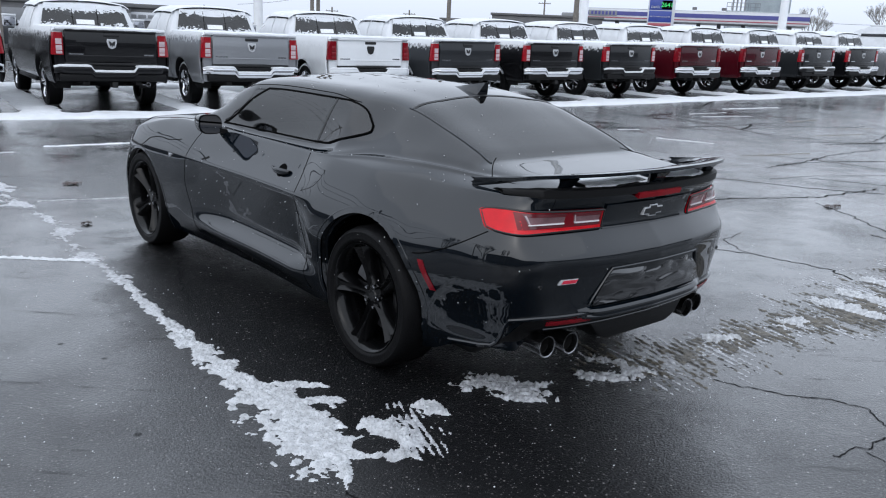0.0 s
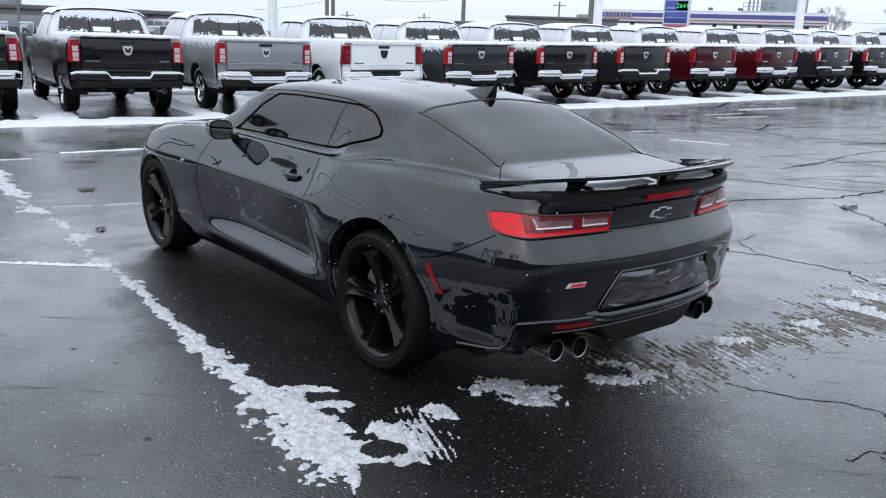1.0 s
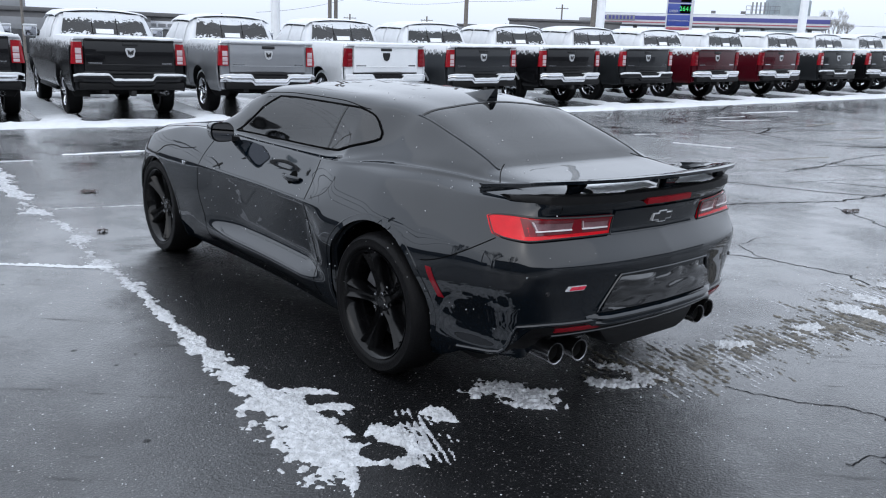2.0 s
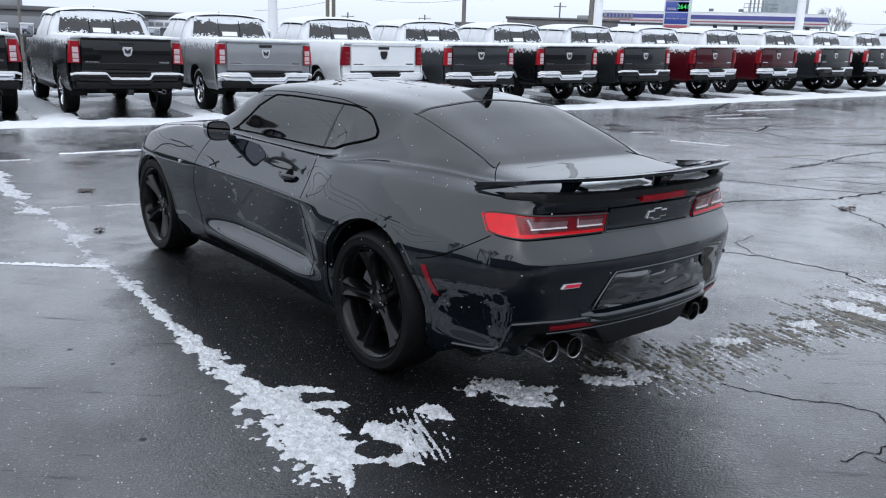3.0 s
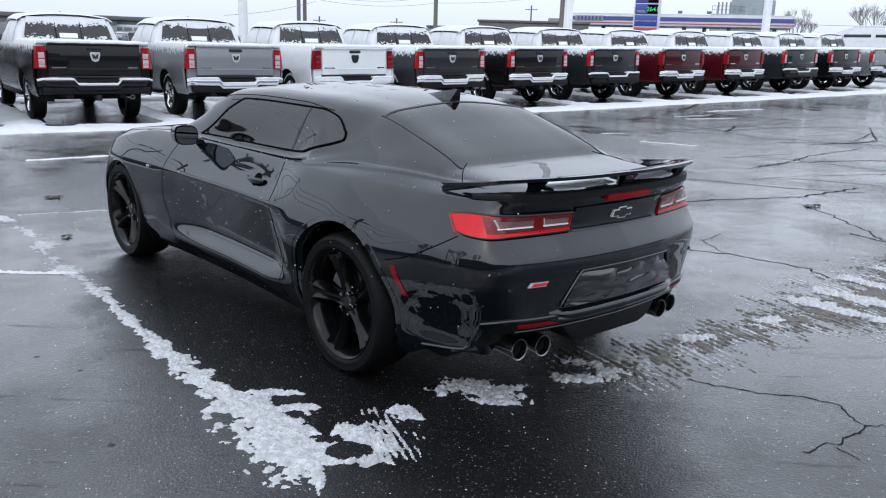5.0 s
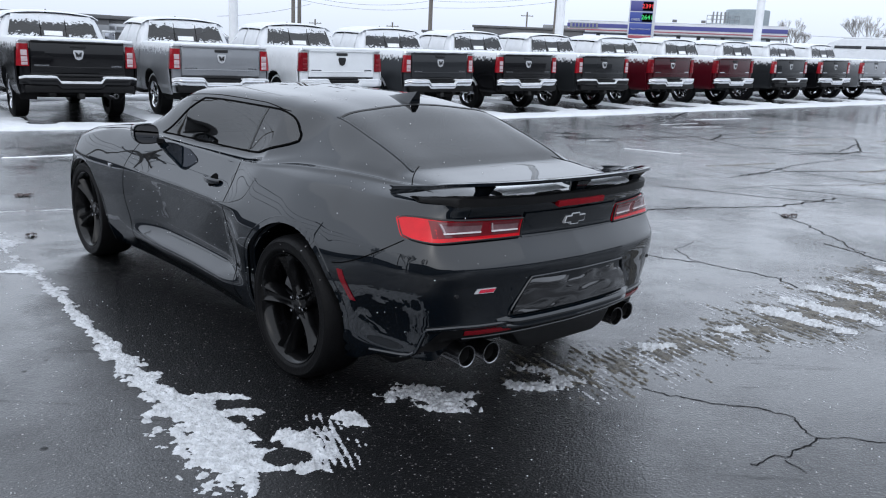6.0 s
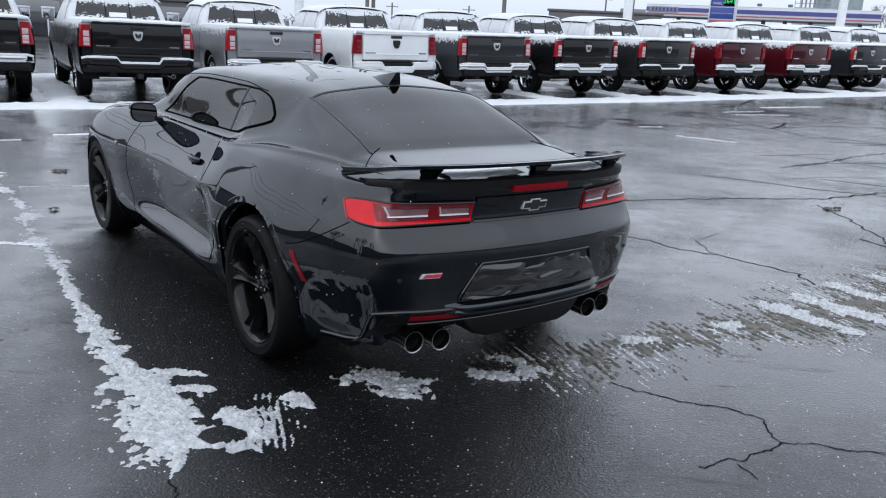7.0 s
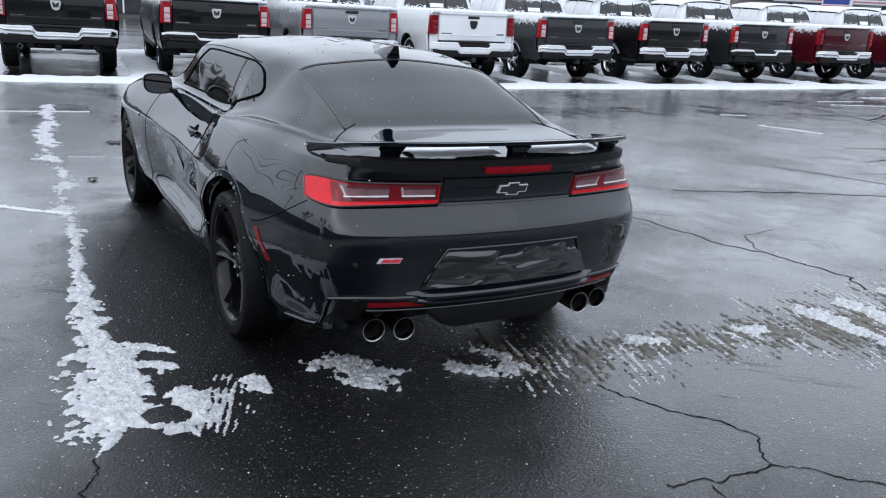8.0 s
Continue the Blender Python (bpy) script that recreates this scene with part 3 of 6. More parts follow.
def make_body(car):
    bm = bmesh.new()
    levels = np.concatenate([np.linspace(0, 0.35, 22), np.linspace(0.37, 0.80, 24), np.linspace(0.82, 1.0, 10)])
    qs = np.concatenate([np.linspace(0, 1.3, 33)[1:], np.linspace(1.3, 2, 15)[1:], np.linspace(2, 4, 15)[1:]])
    for side in (1, -1):
        flip = np.array((1, side, 1))
        low, top = [], []
        for i in range(N_PLAN):
            col = []
            for v in levels:
                p = skin(i, Z_LOW[i] + v * (Z_TOP[i] - Z_LOW[i]))
                col.append(p)
            low.append(col)
            C = section(TOPS[i][0], TOPS[i])
            top.append([TOPS[i]] + [np.array((TOPS[i][0], *(on_section(C, q) + crease(TOPS[i][0], q) * np.array((0.35, 0.94))))) for q in qs])
        low, top = np.array(low), np.array(top)
        # wheel openings: drop what lies inside, draw the border onto the circle
        centre = (low[:-1, :-1] + low[1:, 1:]) / 2
        gone = np.zeros(centre.shape[:2], bool)
        for cx, cz, r in ARCHES:
            gone |= (np.hypot(centre[..., 0] - cx, centre[..., 2] - cz) < r) & (centre[..., 1] > 0.5)
        hit = np.zeros(low.shape[:2], bool)
        keep = np.zeros(low.shape[:2], bool)
        for a in (0, 1):
            for b in (0, 1):
                hit[a:a + gone.shape[0], b:b + gone.shape[1]] |= gone
                keep[a:a + gone.shape[0], b:b + gone.shape[1]] |= ~gone
        for i, j in np.argwhere(hit & keep):
            p = low[i, j]
            cx, cz, r = ARCHES[0] if p[0] < 1.4 else ARCHES[1]
            k = math.hypot(p[0] - cx, p[2] - cz)
            if j > 0:
                low[i, j, 0], low[i, j, 2] = cx + (p[0] - cx) * r / k, cz + (p[2] - cz) * r / k
        vs = [[bm.verts.new(tuple(p * flip)) for p in row] for row in low]
        for i in range(len(vs) - 1):
            for j in range(len(levels) - 1):
                if not gone[i, j]:
                    f = (vs[i][j], vs[i + 1][j], vs[i + 1][j + 1], vs[i][j + 1])
                    bm.faces.new(f if side < 0 else f[::-1])
        ts = [[vs[i][-1]] + [bm.verts.new(tuple(p * flip)) for p in row[1:]] for i, row in enumerate(top)]
        full = np.concatenate([[0.0], qs])
        for i in range(N_PLAN - 1):
            x = (TOP_X[i] + TOP_X[i + 1]) / 2
            for j in range(len(full) - 1):
                q = (full[j] + full[j + 1]) / 2
                if in_side_glass(x, q, -0.03) or in_rear_glass(x, q) or in_screen(x, q):
                    continue
                f = (ts[i][j], ts[i + 1][j], ts[i + 1][j + 1], ts[i][j + 1])
                bm.faces.new(f if side < 0 else f[::-1])
    bmesh.ops.remove_doubles(bm, verts=bm.verts, dist=0.0004)
    bmesh.ops.dissolve_degenerate(bm, dist=0.0001, edges=bm.edges)
    part("body", bm, PAINT, car, "glossy black bodywork, wet")
    # floor pan closes the shell beneath
    part("underbody", box(-0.55, 3.5, -0.70, 0.70, 0.19, 0.24, 0.02), MATTE, car)


def strip(pts, w, h, bm=None):
    """A flat bar over surface points with their outward normals: [(p, n)]."""
    rows = []
    for i, (p, n) in enumerate(pts):
        a, b = pts[max(i - 1, 0)][0], pts[min(i + 1, len(pts) - 1)][0]
        t = Vector(b) - Vector(a)
        s = t.cross(Vector(n)).normalized()
        p, n = Vector(p), Vector(n).normalized()
        rows.append([p - s * w - n * 0.004, p - s * w * 0.8 + n * h, p + s * w * 0.8 + n * h, p + s * w - n * 0.004])
    return sheet(np.array([[tuple(q) for q in r] for r in rows]), bm)


def both(name, fn, material, car, label=""):
    """The same part on either side of the car."""
    for side in (1, -1):
        bm = fn()
        if side < 0:
            for v in bm.verts:
                v.co.y = -v.co.y
            bmesh.ops.reverse_faces(bm, faces=bm.faces)
        part(name, bm, material, car, label)


def upper_normal(x, q):
    a, b = upper(x, q), upper(x, q, 0.01)
    return tuple((b - a) / 0.01)


def make_glazing(car):
    def outward(bm):
        # face away from the cabin
        bm.normal_update()
        if sum(f.normal.dot(f.calc_center_median() - Vector((1.0, 0, 0.9))) for f in bm.faces) < 0:
            bmesh.ops.reverse_faces(bm, faces=bm.faces)
        return bm
    def pane(x0, x1, nx=26, nq=16):
        def fn():
            rows = []
            for j in range(nq + 1):
                q = 1.09 + 0.78 * j / nq
                a, b = max(float(QUARTER_BACK(q)) - 0.01, x0(q)), min(float(SCREEN_LINE(q)) + 0.01, x1(q))
                b = max(a + 0.002, b)
                rows.append([upper(a + (b - a) * i / nx, q, 0.002) for i in range(nx + 1)])
            return outward(sheet(np.array(rows)))
        return fn
    both("door_window", pane(lambda q: divider_x(q) + 0.005, lambda q: 9), TINT, car, "dark tinted door window")
    both("quarter_window", pane(lambda q: -9, lambda q: divider_x(q) - 0.005), TINT, car, "dark tinted rear quarter window")

    def pillar():
        return strip([(upper(divider_x(q), q, 0.001), upper_normal(0.75, q)) for q in np.linspace(1.08, 1.88, 10)], 0.011, 0.003)
    both("window_divider", pillar, TRIM, car)

    def surround():
        ring = []
        for q in np.linspace(1.10, 1.86, 22):
            ring.append((float(QUARTER_BACK(q)), q))
        for x in np.linspace(float(QUARTER_BACK(1.86)), float(SCREEN_LINE(1.86)), 24)[1:]:
            ring.append((x, 1.86))
        for q in np.linspace(1.86, 1.10, 16)[1:]:
            ring.append((float(SCREEN_LINE(q)), q))
        for x in np.linspace(float(SCREEN_LINE(1.1)), float(QUARTER_BACK(1.1)), 40)[1:]:
            ring.append((x, 1.10))
        return strip([(upper(x, q, 0.003), upper_normal(x, q)) for x, q in ring], 0.0058, 0.003)
    both("window_surround", surround, GAP, car, "satin black window surround")

    def roof_seam():
        xs = np.linspace(0.52, 1.72, 30)
        return tube([upper(x, 1.97 - 0.10 * float(ramp01(-x, -0.80, -0.52)), -0.0005) for x in xs], 0.0028, 5)
    both("roof_seam", roof_seam, GAP, car)

    def screen(x0, x1, q0):
        rows = []
        for x in np.linspace(x0, x1, 24):
            half = [upper(x, q) for q in np.linspace(q0, 4, 16)]
            rows.append(half + [p * np.array((1, -1, 1)) for p in half[-2::-1]])
        return outward(sheet(np.array(rows)))
    part("rear_window", screen(-0.41, 0.204, 1.98), TINT, car, "sloping dark rear window")
    part("windscreen", screen(1.65, 2.37, 2.03), TINT, car)
    for side in (1, -1):
        line = [(upper(x, 2.0, 0.002) * np.array((1, side, 1)), np.array(upper_normal(x, 2.0)) * np.array((1, side, 1))) for x in np.linspace(-0.42, 0.20, 20)]
        part("rear_window_seal", strip(line, 0.005, 0.002), PAINT, car)
    head = [upper(0.2 - 0.028 * ((4 - q) / 2) ** 2, q, 0.002) for q in np.linspace(2, 4, 14)]
    head = [(p, (-0.5, 0, 1)) for p in head] + [(p * np.array((1, -1, 1)), (-0.5, 0, 1)) for p in head[-2::-1]]
    part("rear_window_seal", strip(head, 0.007, 0.002), TRIM, car)


def make_wheel(car, x, side):
    r, hw, y0 = 0.350 if x < 1 else 0.345, 0.128, 0.798 if x < 1 else 0.818
    at = (x, 0, r)
    f = lambda a: side * (y0 + a)
    wheel = part("wheel", lathe([(0.27, f(-hw)), (0.262, f(-hw + 0.02)), (0.240, f(-0.05)), (0.236, f(0.06)), (0.252, f(0.10)), (0.262, f(0.118)), (0.270, f(0.122)), (0.272, f(0.11))], 64, at=at),
                 RIM, car, "satin black five-spoke alloy wheel")
    part("tyre", lathe([(0.266, f(-hw + 0.01)), (0.29, f(-hw - 0.004)), (0.325, f(-hw + 0.002)), (r - 0.008, f(-hw + 0.02)), (r, f(-hw + 0.05)), (r, f(hw - 0.05)), (r - 0.008, f(hw - 0.018)),
                        (0.330, f(hw - 0.002)), (0.322, f(hw + 0.001)), (0.318, f(hw - 0.001)), (0.295, f(hw + 0.002)), (0.285, f(hw)), (0.272, f(hw - 0.012)), (0.266, f(hw - 0.03))], 72, at=at),
         RUBBER, wheel, "low-profile tyre, wet")
    part("brake_disc", lathe([(0.06, f(0.0)), (0.182, f(0.0)), (0.182, f(-0.025)), (0.06, f(-0.025)), (0.06, f(0.0))], 48, at=at), STEEL, wheel)
    cal = bmesh.new()
    for k in range(9):
        a0, a1 = radians(20 + 6 * k), radians(26 + 6 * k)
        P = []
        for a in (a0, a1):
            P.append([(x + rr * math.cos(a), f(yy), r + rr * math.sin(a)) for rr, yy in ((0.125, 0.03), (0.19, 0.035), (0.20, 0.0), (0.19, -0.05), (0.125, -0.05))])
        sheet(np.array(P), cal, loop=True)
    part("brake_caliper", cal, STEEL, wheel, "grey brake caliper")
    turn = radians(2 if x < 1 else 40)
    for k in range(5):
        a = turn + 2 * math.pi * k / 5
        rows = []
        for rr in np.linspace(0.035, 0.248, 9):
            w = 0.031 + 0.018 * abs(rr - 0.11) / 0.12 + 0.008 * max(0.0, rr - 0.19) / 0.05
            dy = 0.066 + 0.044 * ((rr - 0.035) / 0.213) ** 1.6
            rows.append([(rr, s * w, dy + b) for s, b in ((-1, -0.06), (-1, -0.022), (-0.55, 0.006), (-0.16, -0.014), (0.16, -0.014), (0.55, 0.006), (1, -0.022), (1, -0.06))])
        P = np.array(rows)
        Q = np.zeros_like(P)
        Q[..., 0] = x + P[..., 0] * math.cos(a) - P[..., 1] * math.sin(a)
        Q[..., 2] = r + P[..., 0] * math.sin(a) + P[..., 1] * math.cos(a)
        Q[..., 1] = side * (y0 + P[..., 2])
        part("spoke", sheet(Q, loop=True), RIM, wheel)
    part("hub", lathe([(0.001, f(0.074)), (0.028, f(0.074)), (0.033, f(0.068)), (0.070, f(0.062)), (0.078, f(0.0)), (0.078, f(-0.04))], 32, at=at), RIM, wheel)
    for k in range(5):
        a = turn + 2 * math.pi * (k + 0.5) / 5
        part("lug_nut", lathe([(0.001, f(0.082)), (0.008, f(0.080)), (0.010, f(0.07)), (0.010, f(0.056))], 10, at=(x + 0.056 * math.cos(a), 0, r + 0.056 * math.sin(a))), CHROME, wheel)
    cx, cz, ra = ARCHES[0] if x < 1 else ARCHES[1]
    lip, liner = [], []
    for a in np.linspace(-24 if x < 1 else -24, 204, 70):
        c, s = math.cos(radians(a)), math.sin(radians(a))
        p = skin_at(cx + ra * c, max(0.19, cz + ra * s))
        y = p[1]
        wide = 0.032 if x < 1 else 0.022
        edge = skin_at(cx + (ra + wide) * c, max(0.19, cz + (ra + wide) * s))[1]
        lip.append([(cx + (ra + k) * c, side * (edge + dy), cz + (ra + k) * s) for k, dy in
                    ((wide, 0.001), (wide - 0.003, 0.003), (wide - 0.008, -0.003), (0.004, -0.034), (-0.006, -0.042), (-0.004, -0.08))])
        liner.append([(cx + (ra + 0.004) * c, side * (y - 0.03), cz + (ra + 0.004) * s), (cx + (ra + 0.02) * c, side * 0.58, cz + (ra + 0.02) * s), (cx, side * 0.56, cz)])
    part("arch_lip", sheet(np.array(lip)), PAINT, car)
    part("wheel_well", sheet(np.array(liner)), GAP, car, "black wheel-well liner")


def tail_sheet(ys, zs, out, bm=None, shape=None):
    """A patch on the tail; shape(y, z) may move it."""
    P = []
    for z in zs:
        row = []
        for y in ys:
            yy, zz = shape(y, z) if shape else (y, z)
            p = rear_at(yy, zz)
            q = rear_at(yy + (0.01 if yy >= 0 else -0.01), zz)
            n = np.array((-(abs(q[1]) - abs(p[1])), (q[0] - p[0]) * (1 if yy >= 0 else -1), 0))
            n /= np.linalg.norm(n)
            if n[0] > 0:
                n = -n
            row.append(p + n * out)
        P.append(row)
    return sheet(np.array(P), bm)


def make_tail(car):
    # gloss black panel between the lamps
    panel = tail_sheet(np.linspace(-0.311, 0.311, 25), np.linspace(0.815, 0.922, 8), 0.004)
    for v in panel.verts:
        v.co.x -= 0.05 * (v.co.z - 0.815)
    part("tail_panel", solid(panel, 0.006), PAINT, car, "gloss black panel between tail lamps")
    for side in (1, -1):
        def shape(y, z, side=side):
            # outer end slants, corners pulled in
            k = (abs(y) - 0.318) / 0.464
            e = max(0.0, min(1.0, (k - 0.88) / 0.12))
            cut = 0.016 * (1 - math.sqrt(max(0.0, 1 - e * e)))
            lowz, hiz = 0.822 - 0.006 * k + cut, 0.904 + 0.008 * k - cut
            return side * (abs(y) - k * (0.001 + 0.012 * z)), lowz + (hiz - lowz) * z
        ys = side * np.concatenate([np.linspace(0.318, 0.725, 26), np.linspace(0.73, 0.782, 12)])
        lamp = part("tail_lamp", solid(tail_sheet(ys, np.linspace(0, 1, 10), 0.010, shape=shape), 0.014), REDLENS, car, "red tail lamp with two pale inner lenses")
        ring = [(y, 0.0) for y in np.linspace(0.318, 0.782, 46)] + [(0.782, z) for z in np.linspace(0, 1, 8)[1:]] + [(y, 1.0) for y in np.linspace(0.782, 0.318, 46)[1:]] + [(0.318, z) for z in np.linspace(1, 0, 8)[1:]]
        pts = []
        for y, z in ring:
            yy, zz = shape(y, z)
            p = rear_at(yy, zz)
            pts.append((p[0] - 0.010, p[1] + side * 0.004, p[2]))
        part("lamp_seal", tube(pts, 0.0045, 6), TRIM, lamp)
        part("lens_field", solid(tail_sheet(side * np.linspace(0.330, 0.722, 24), np.linspace(0.20, 0.93, 6), 0.0108, shape=shape), 0.003), DARKRED, lamp, "deep red field inside the lamp")
        for a, b in ((0.342, 0.492), (0.526, 0.706)):
            yl = side * np.linspace(a, b, 14)
            def pocket(y, z, a=a, b=b):
                return shape(abs(y) - 0.030 * (1 - z) * ((abs(y) - a) / (b - a)) ** 0.5, z)
            def lens(name, lo, hi, out, deep, mtl, label="", ys=yl):
                part(name, solid(tail_sheet(ys, np.linspace(lo, hi, 6), out, shape=pocket), deep), mtl, lamp, label)
            lens("inner_lens", 0.46, 0.88, 0.0118, 0.004, PALELENS, "pale smoked inner lens")
            lens("lens_brow", 0.74, 0.89, 0.0128, 0.004, DULLRED)
            lens("light_bar", 0.385, 0.445, 0.017, 0.006, LEDBAR, "clear white light bar")
            lens("light_bar", 0.445, 0.82, 0.0145, 0.005, LAMPGREY, "clear upright end of the light bar", side * np.linspace(b - 0.010, b - 0.004, 3))
            lens("lower_lens", 0.24, 0.36, 0.0125, 0.004, DULLRED)
    # high brake light under the wing
    part("high_brake_light", solid(tail_sheet(np.linspace(-0.155, 0.155, 12), np.linspace(0.944, 0.970, 4), 0.022), 0.024), HIGHRED, car, "dark red high brake light")
    # emblem: a plain slanted cross shape
    p = rear_at(0, 0.873)
    for name, mtl, g in (("emblem_rim", BRIGHT, 0.006), ("emblem_core", TRIM, 0.0)):
        poly = [(-0.078 - g, -0.014 - g), (-0.030 - g, -0.014 - g), (-0.030 - g, -0.026 - g), (0.030 + g - 0.01, -0.026 - g), (0.030 + g - 0.005, -0.014 - g), (0.066 + g, -0.014 - g), (0.078 + g, 0.014 + g), (0.030 + g, 0.014 + g), (0.030 + g, 0.026 + g), (-0.020 - g, 0.026 + g), (-0.025 - g, 0.014 + g), (-0.066 - g, 0.014 + g)]
        poly = [(-y, 0.873 + z) for y, z in poly]
        poly = [(y * 0.86, 0.873 + (z - 0.873) * 0.82) for y, z in poly]
        part(name, prism(poly, "x", p[0] - (0.016 if mtl is BRIGHT else 0.019), p[0] + 0.004, 0.0015), mtl, car, "small chrome-edged emblem" if mtl is BRIGHT else "", smooth=False)
    # small red and white badge, drawn as plain bars
    q = rear_at(0.538, 0.617)
    t = rear_at(0.51, 0.617) - rear_at(0.56, 0.617)
    t /= np.linalg.norm(t)
    for k, (a, b, mtl, nm) in enumerate(((-0.042, -0.034, BRIGHT, "badge_bar"), (-0.030, 0.004, BADGERED, "badge_bar"), (0.008, 0.040, BADGERED, "badge_bar"), (-0.044, 0.044, BRIGHT, "badge_backing"))):
        h = 0.007 if nm == "badge_bar" else 0.0105
        d = 0.008 if nm == "badge_bar" else 0.005
        bm = bmesh.new()
        face = [bm.verts.new(tuple(q + t * (u + sh) + np.array((-d, 0, z)))) for u, z, sh in ((a, -h, -0.006), (b, -h, -0.006), (b, h, 0.006), (a, h, 0.006))]
        foot = [bm.verts.new(v.co + Vector((d + 0.004, 0, 0))) for v in face]
        bm.faces.new(face)
        for i in range(4):
            bm.faces.new((face[i], foot[i], foot[(i + 1) % 4], face[(i + 1) % 4]))
        bmesh.ops.recalc_face_normals(bm, faces=bm.faces)
        part(nm, bm, mtl, car, "", smooth=False)
    # number-plate recess with crinkled film
    def recess(y, z):
        k = (z - 0.495) / 0.16
        return y * (0.400 - 0.088 * k), z
    film = tail_sheet(np.linspace(-1, 1, 91), np.linspace(0.497, 0.652, 37), 0.004, shape=recess)
    for v in film.verts:
        k = (0.655 - v.co.z) / 0.16
        held = min(1, 9 * k * (1 - k))
        loose = 0.42 + 0.58 * math.exp(-((k - 0.22) / 0.16) ** 2)
        fold = 0.8 * fbm(v.co.y * 3.4, v.co.z * 7, 2.0, 2) + 1.1 * (abs(fbm(v.co.y * 5 + 4, v.co.z * 14, 7.0, 2)) - 0.2)
        v.co.x -= 0.026 * k - 0.008 + 0.019 * held * loose * fold
    part("plate_recess", film, FILM, car, "plate recess under crinkled black film")
    rim = [rear_at(*recess(y, 0.655)) for y in np.linspace(-1, 1, 20)] + [rear_at(*recess(1, z)) for z in np.linspace(0.655, 0.495, 8)[1:]] + [rear_at(*recess(y, 0.495)) for y in np.linspace(1, -1, 20)[1:]] + [rear_at(*recess(-1, z)) for z in np.linspace(0.495, 0.655, 8)[1:]]
    part("recess_edge", tube([p + np.array((-0.003, 0, 0)) for p in rim], 0.006, 6), PAINT, car)
    # diffuser and its bright edge
    part("diffuser", prism([(-0.36, 0.395), (0.36, 0.395), (0.29, 0.315), (0.22, 0.29), (-0.22, 0.29), (-0.29, 0.315)], "x", -0.94, -0.78, 0.02), MATTE, car, "matte black lower diffuser")
    part("diffuser_edge", tube([rear_at(y, 0.396) + np.array((-0.004, 0, 0)) for y in np.linspace(-0.60, 0.60, 60)], 0.006, 8), PAINT, car)
    # stepped shelf under the plate, whose upper faces catch the sky
    rows = []
    for y in np.linspace(-0.46, 0.46, 49):
        p = rear_at(y, 0.466)
        e = 1 - float(ramp01(abs(y), 0.37, 0.46))
        rows.append([(p[0] + 0.004, y, 0.486), (p[0] - 0.004 - 0.026 * e, y, 0.472), (p[0] - 0.005 - 0.030 * e, y, 0.466), (p[0] - 0.004 - 0.018 * e, y, 0.452), (p[0] - 0.004 - 0.030 * e, y, 0.444), (p[0] - 0.003 - 0.030 * e, y, 0.436), (p[0] + 0.006, y, 0.424)])
    part("bumper_shelf", sheet(np.array(rows), loop=True), PAINT, car, "stepped gloss black shelf under the plate")
    # the rib runs across, then sweeps down at each corner and on to the wheel
    fin = [rear_at(y, 0.456) for y in np.linspace(0, 0.62, 26)] + [rear_at(0.655, 0.454), rear_at(0.69, 0.449)]
    fin += [skin_at(x, z) for x, z in ((-0.80, 0.437), (-0.785, 0.415), (-0.77, 0.388), (-0.755, 0.355), (-0.74, 0.325), (-0.715, 0.303), (-0.66, 0.292), (-0.58, 0.284), (-0.50, 0.275))]
    fin = [p + np.array((-0.004, 0.002, 0)) for p in fin]
    part("bumper_rib", tube([p * np.array((1, -1, 1)) for p in fin[:0:-1]] + fin, 0.010, 8), PAINT, car)
    # matte sheet laid proud of the skin; its black paints the cavity's shade
    for s in (1, -1):
        def hollow(y, v, s=s):
            top = 0.450 - 0.125 * float(ramp01(abs(y), 0.675, 0.74))
            low = min(0.335, top - 0.02)
            return y, low + (top - low) * v
        part("valance", tail_sheet(s * np.linspace(0.0, 0.735, 40), np.linspace(0, 1, 8), 0.003, shape=hollow), MATTE, car, "matte black lower valance with the cavity's shade in its colour")
    for s in (1, -1):
        part("rear_reflector", solid(tail_sheet(s * np.linspace(0.385, 0.605, 12), np.linspace(0.418, 0.438, 3), 0.008), 0.012), DARKRED, car, "thin red rear reflector")
        for y in (0.443, 0.565):
            x0 = -0.885 if y > 0.5 else -0.912
            tip = part("exhaust_tip", lathe([(0.044, x0 + 0.22), (0.046, x0 + 0.03), (0.049, x0 + 0.004), (0.049, x0), (0.044, x0 + 0.002), (0.042, x0 + 0.02), (0.040, x0 + 0.2)], 32, axis="x", at=(0, s * y, 0.310)), PIPE, car, "polished round exhaust tip")
            part("pipe_bore", lathe([(0.0405, x0 + 0.03), (0.04, x0 + 0.12), (0.001, x0 + 0.12)], 24, axis="x", at=(0, s * y, 0.310)), SOOT, tip)
        for y, z in ((0.30, 0.60), (0.66, 0.60)):
            p = rear_at(s * y, z)
            part("parking_sensor", lathe([(0.001, p[0] - 0.004), (0.009, p[0] - 0.004), (0.011, p[0] + 0.004)], 14, axis="x", at=(0, p[1], z)), TRIM, car)

    def marker():
        rows = []
        for k in np.linspace(0, 1, 8):
            z = 0.50 + 0.135 * k
            row = []
            for j in np.linspace(0, 1, 4):
                x = -0.435 + 0.055 * k - 0.03 * j
                p = skin_at(x, z)
                row.append(p + np.array((0, 0.004, 0)))
            rows.append(row)
        return solid(sheet(np.array(rows)), 0.006)
    both("side_marker", marker, DARKRED, car, "slim red side marker")


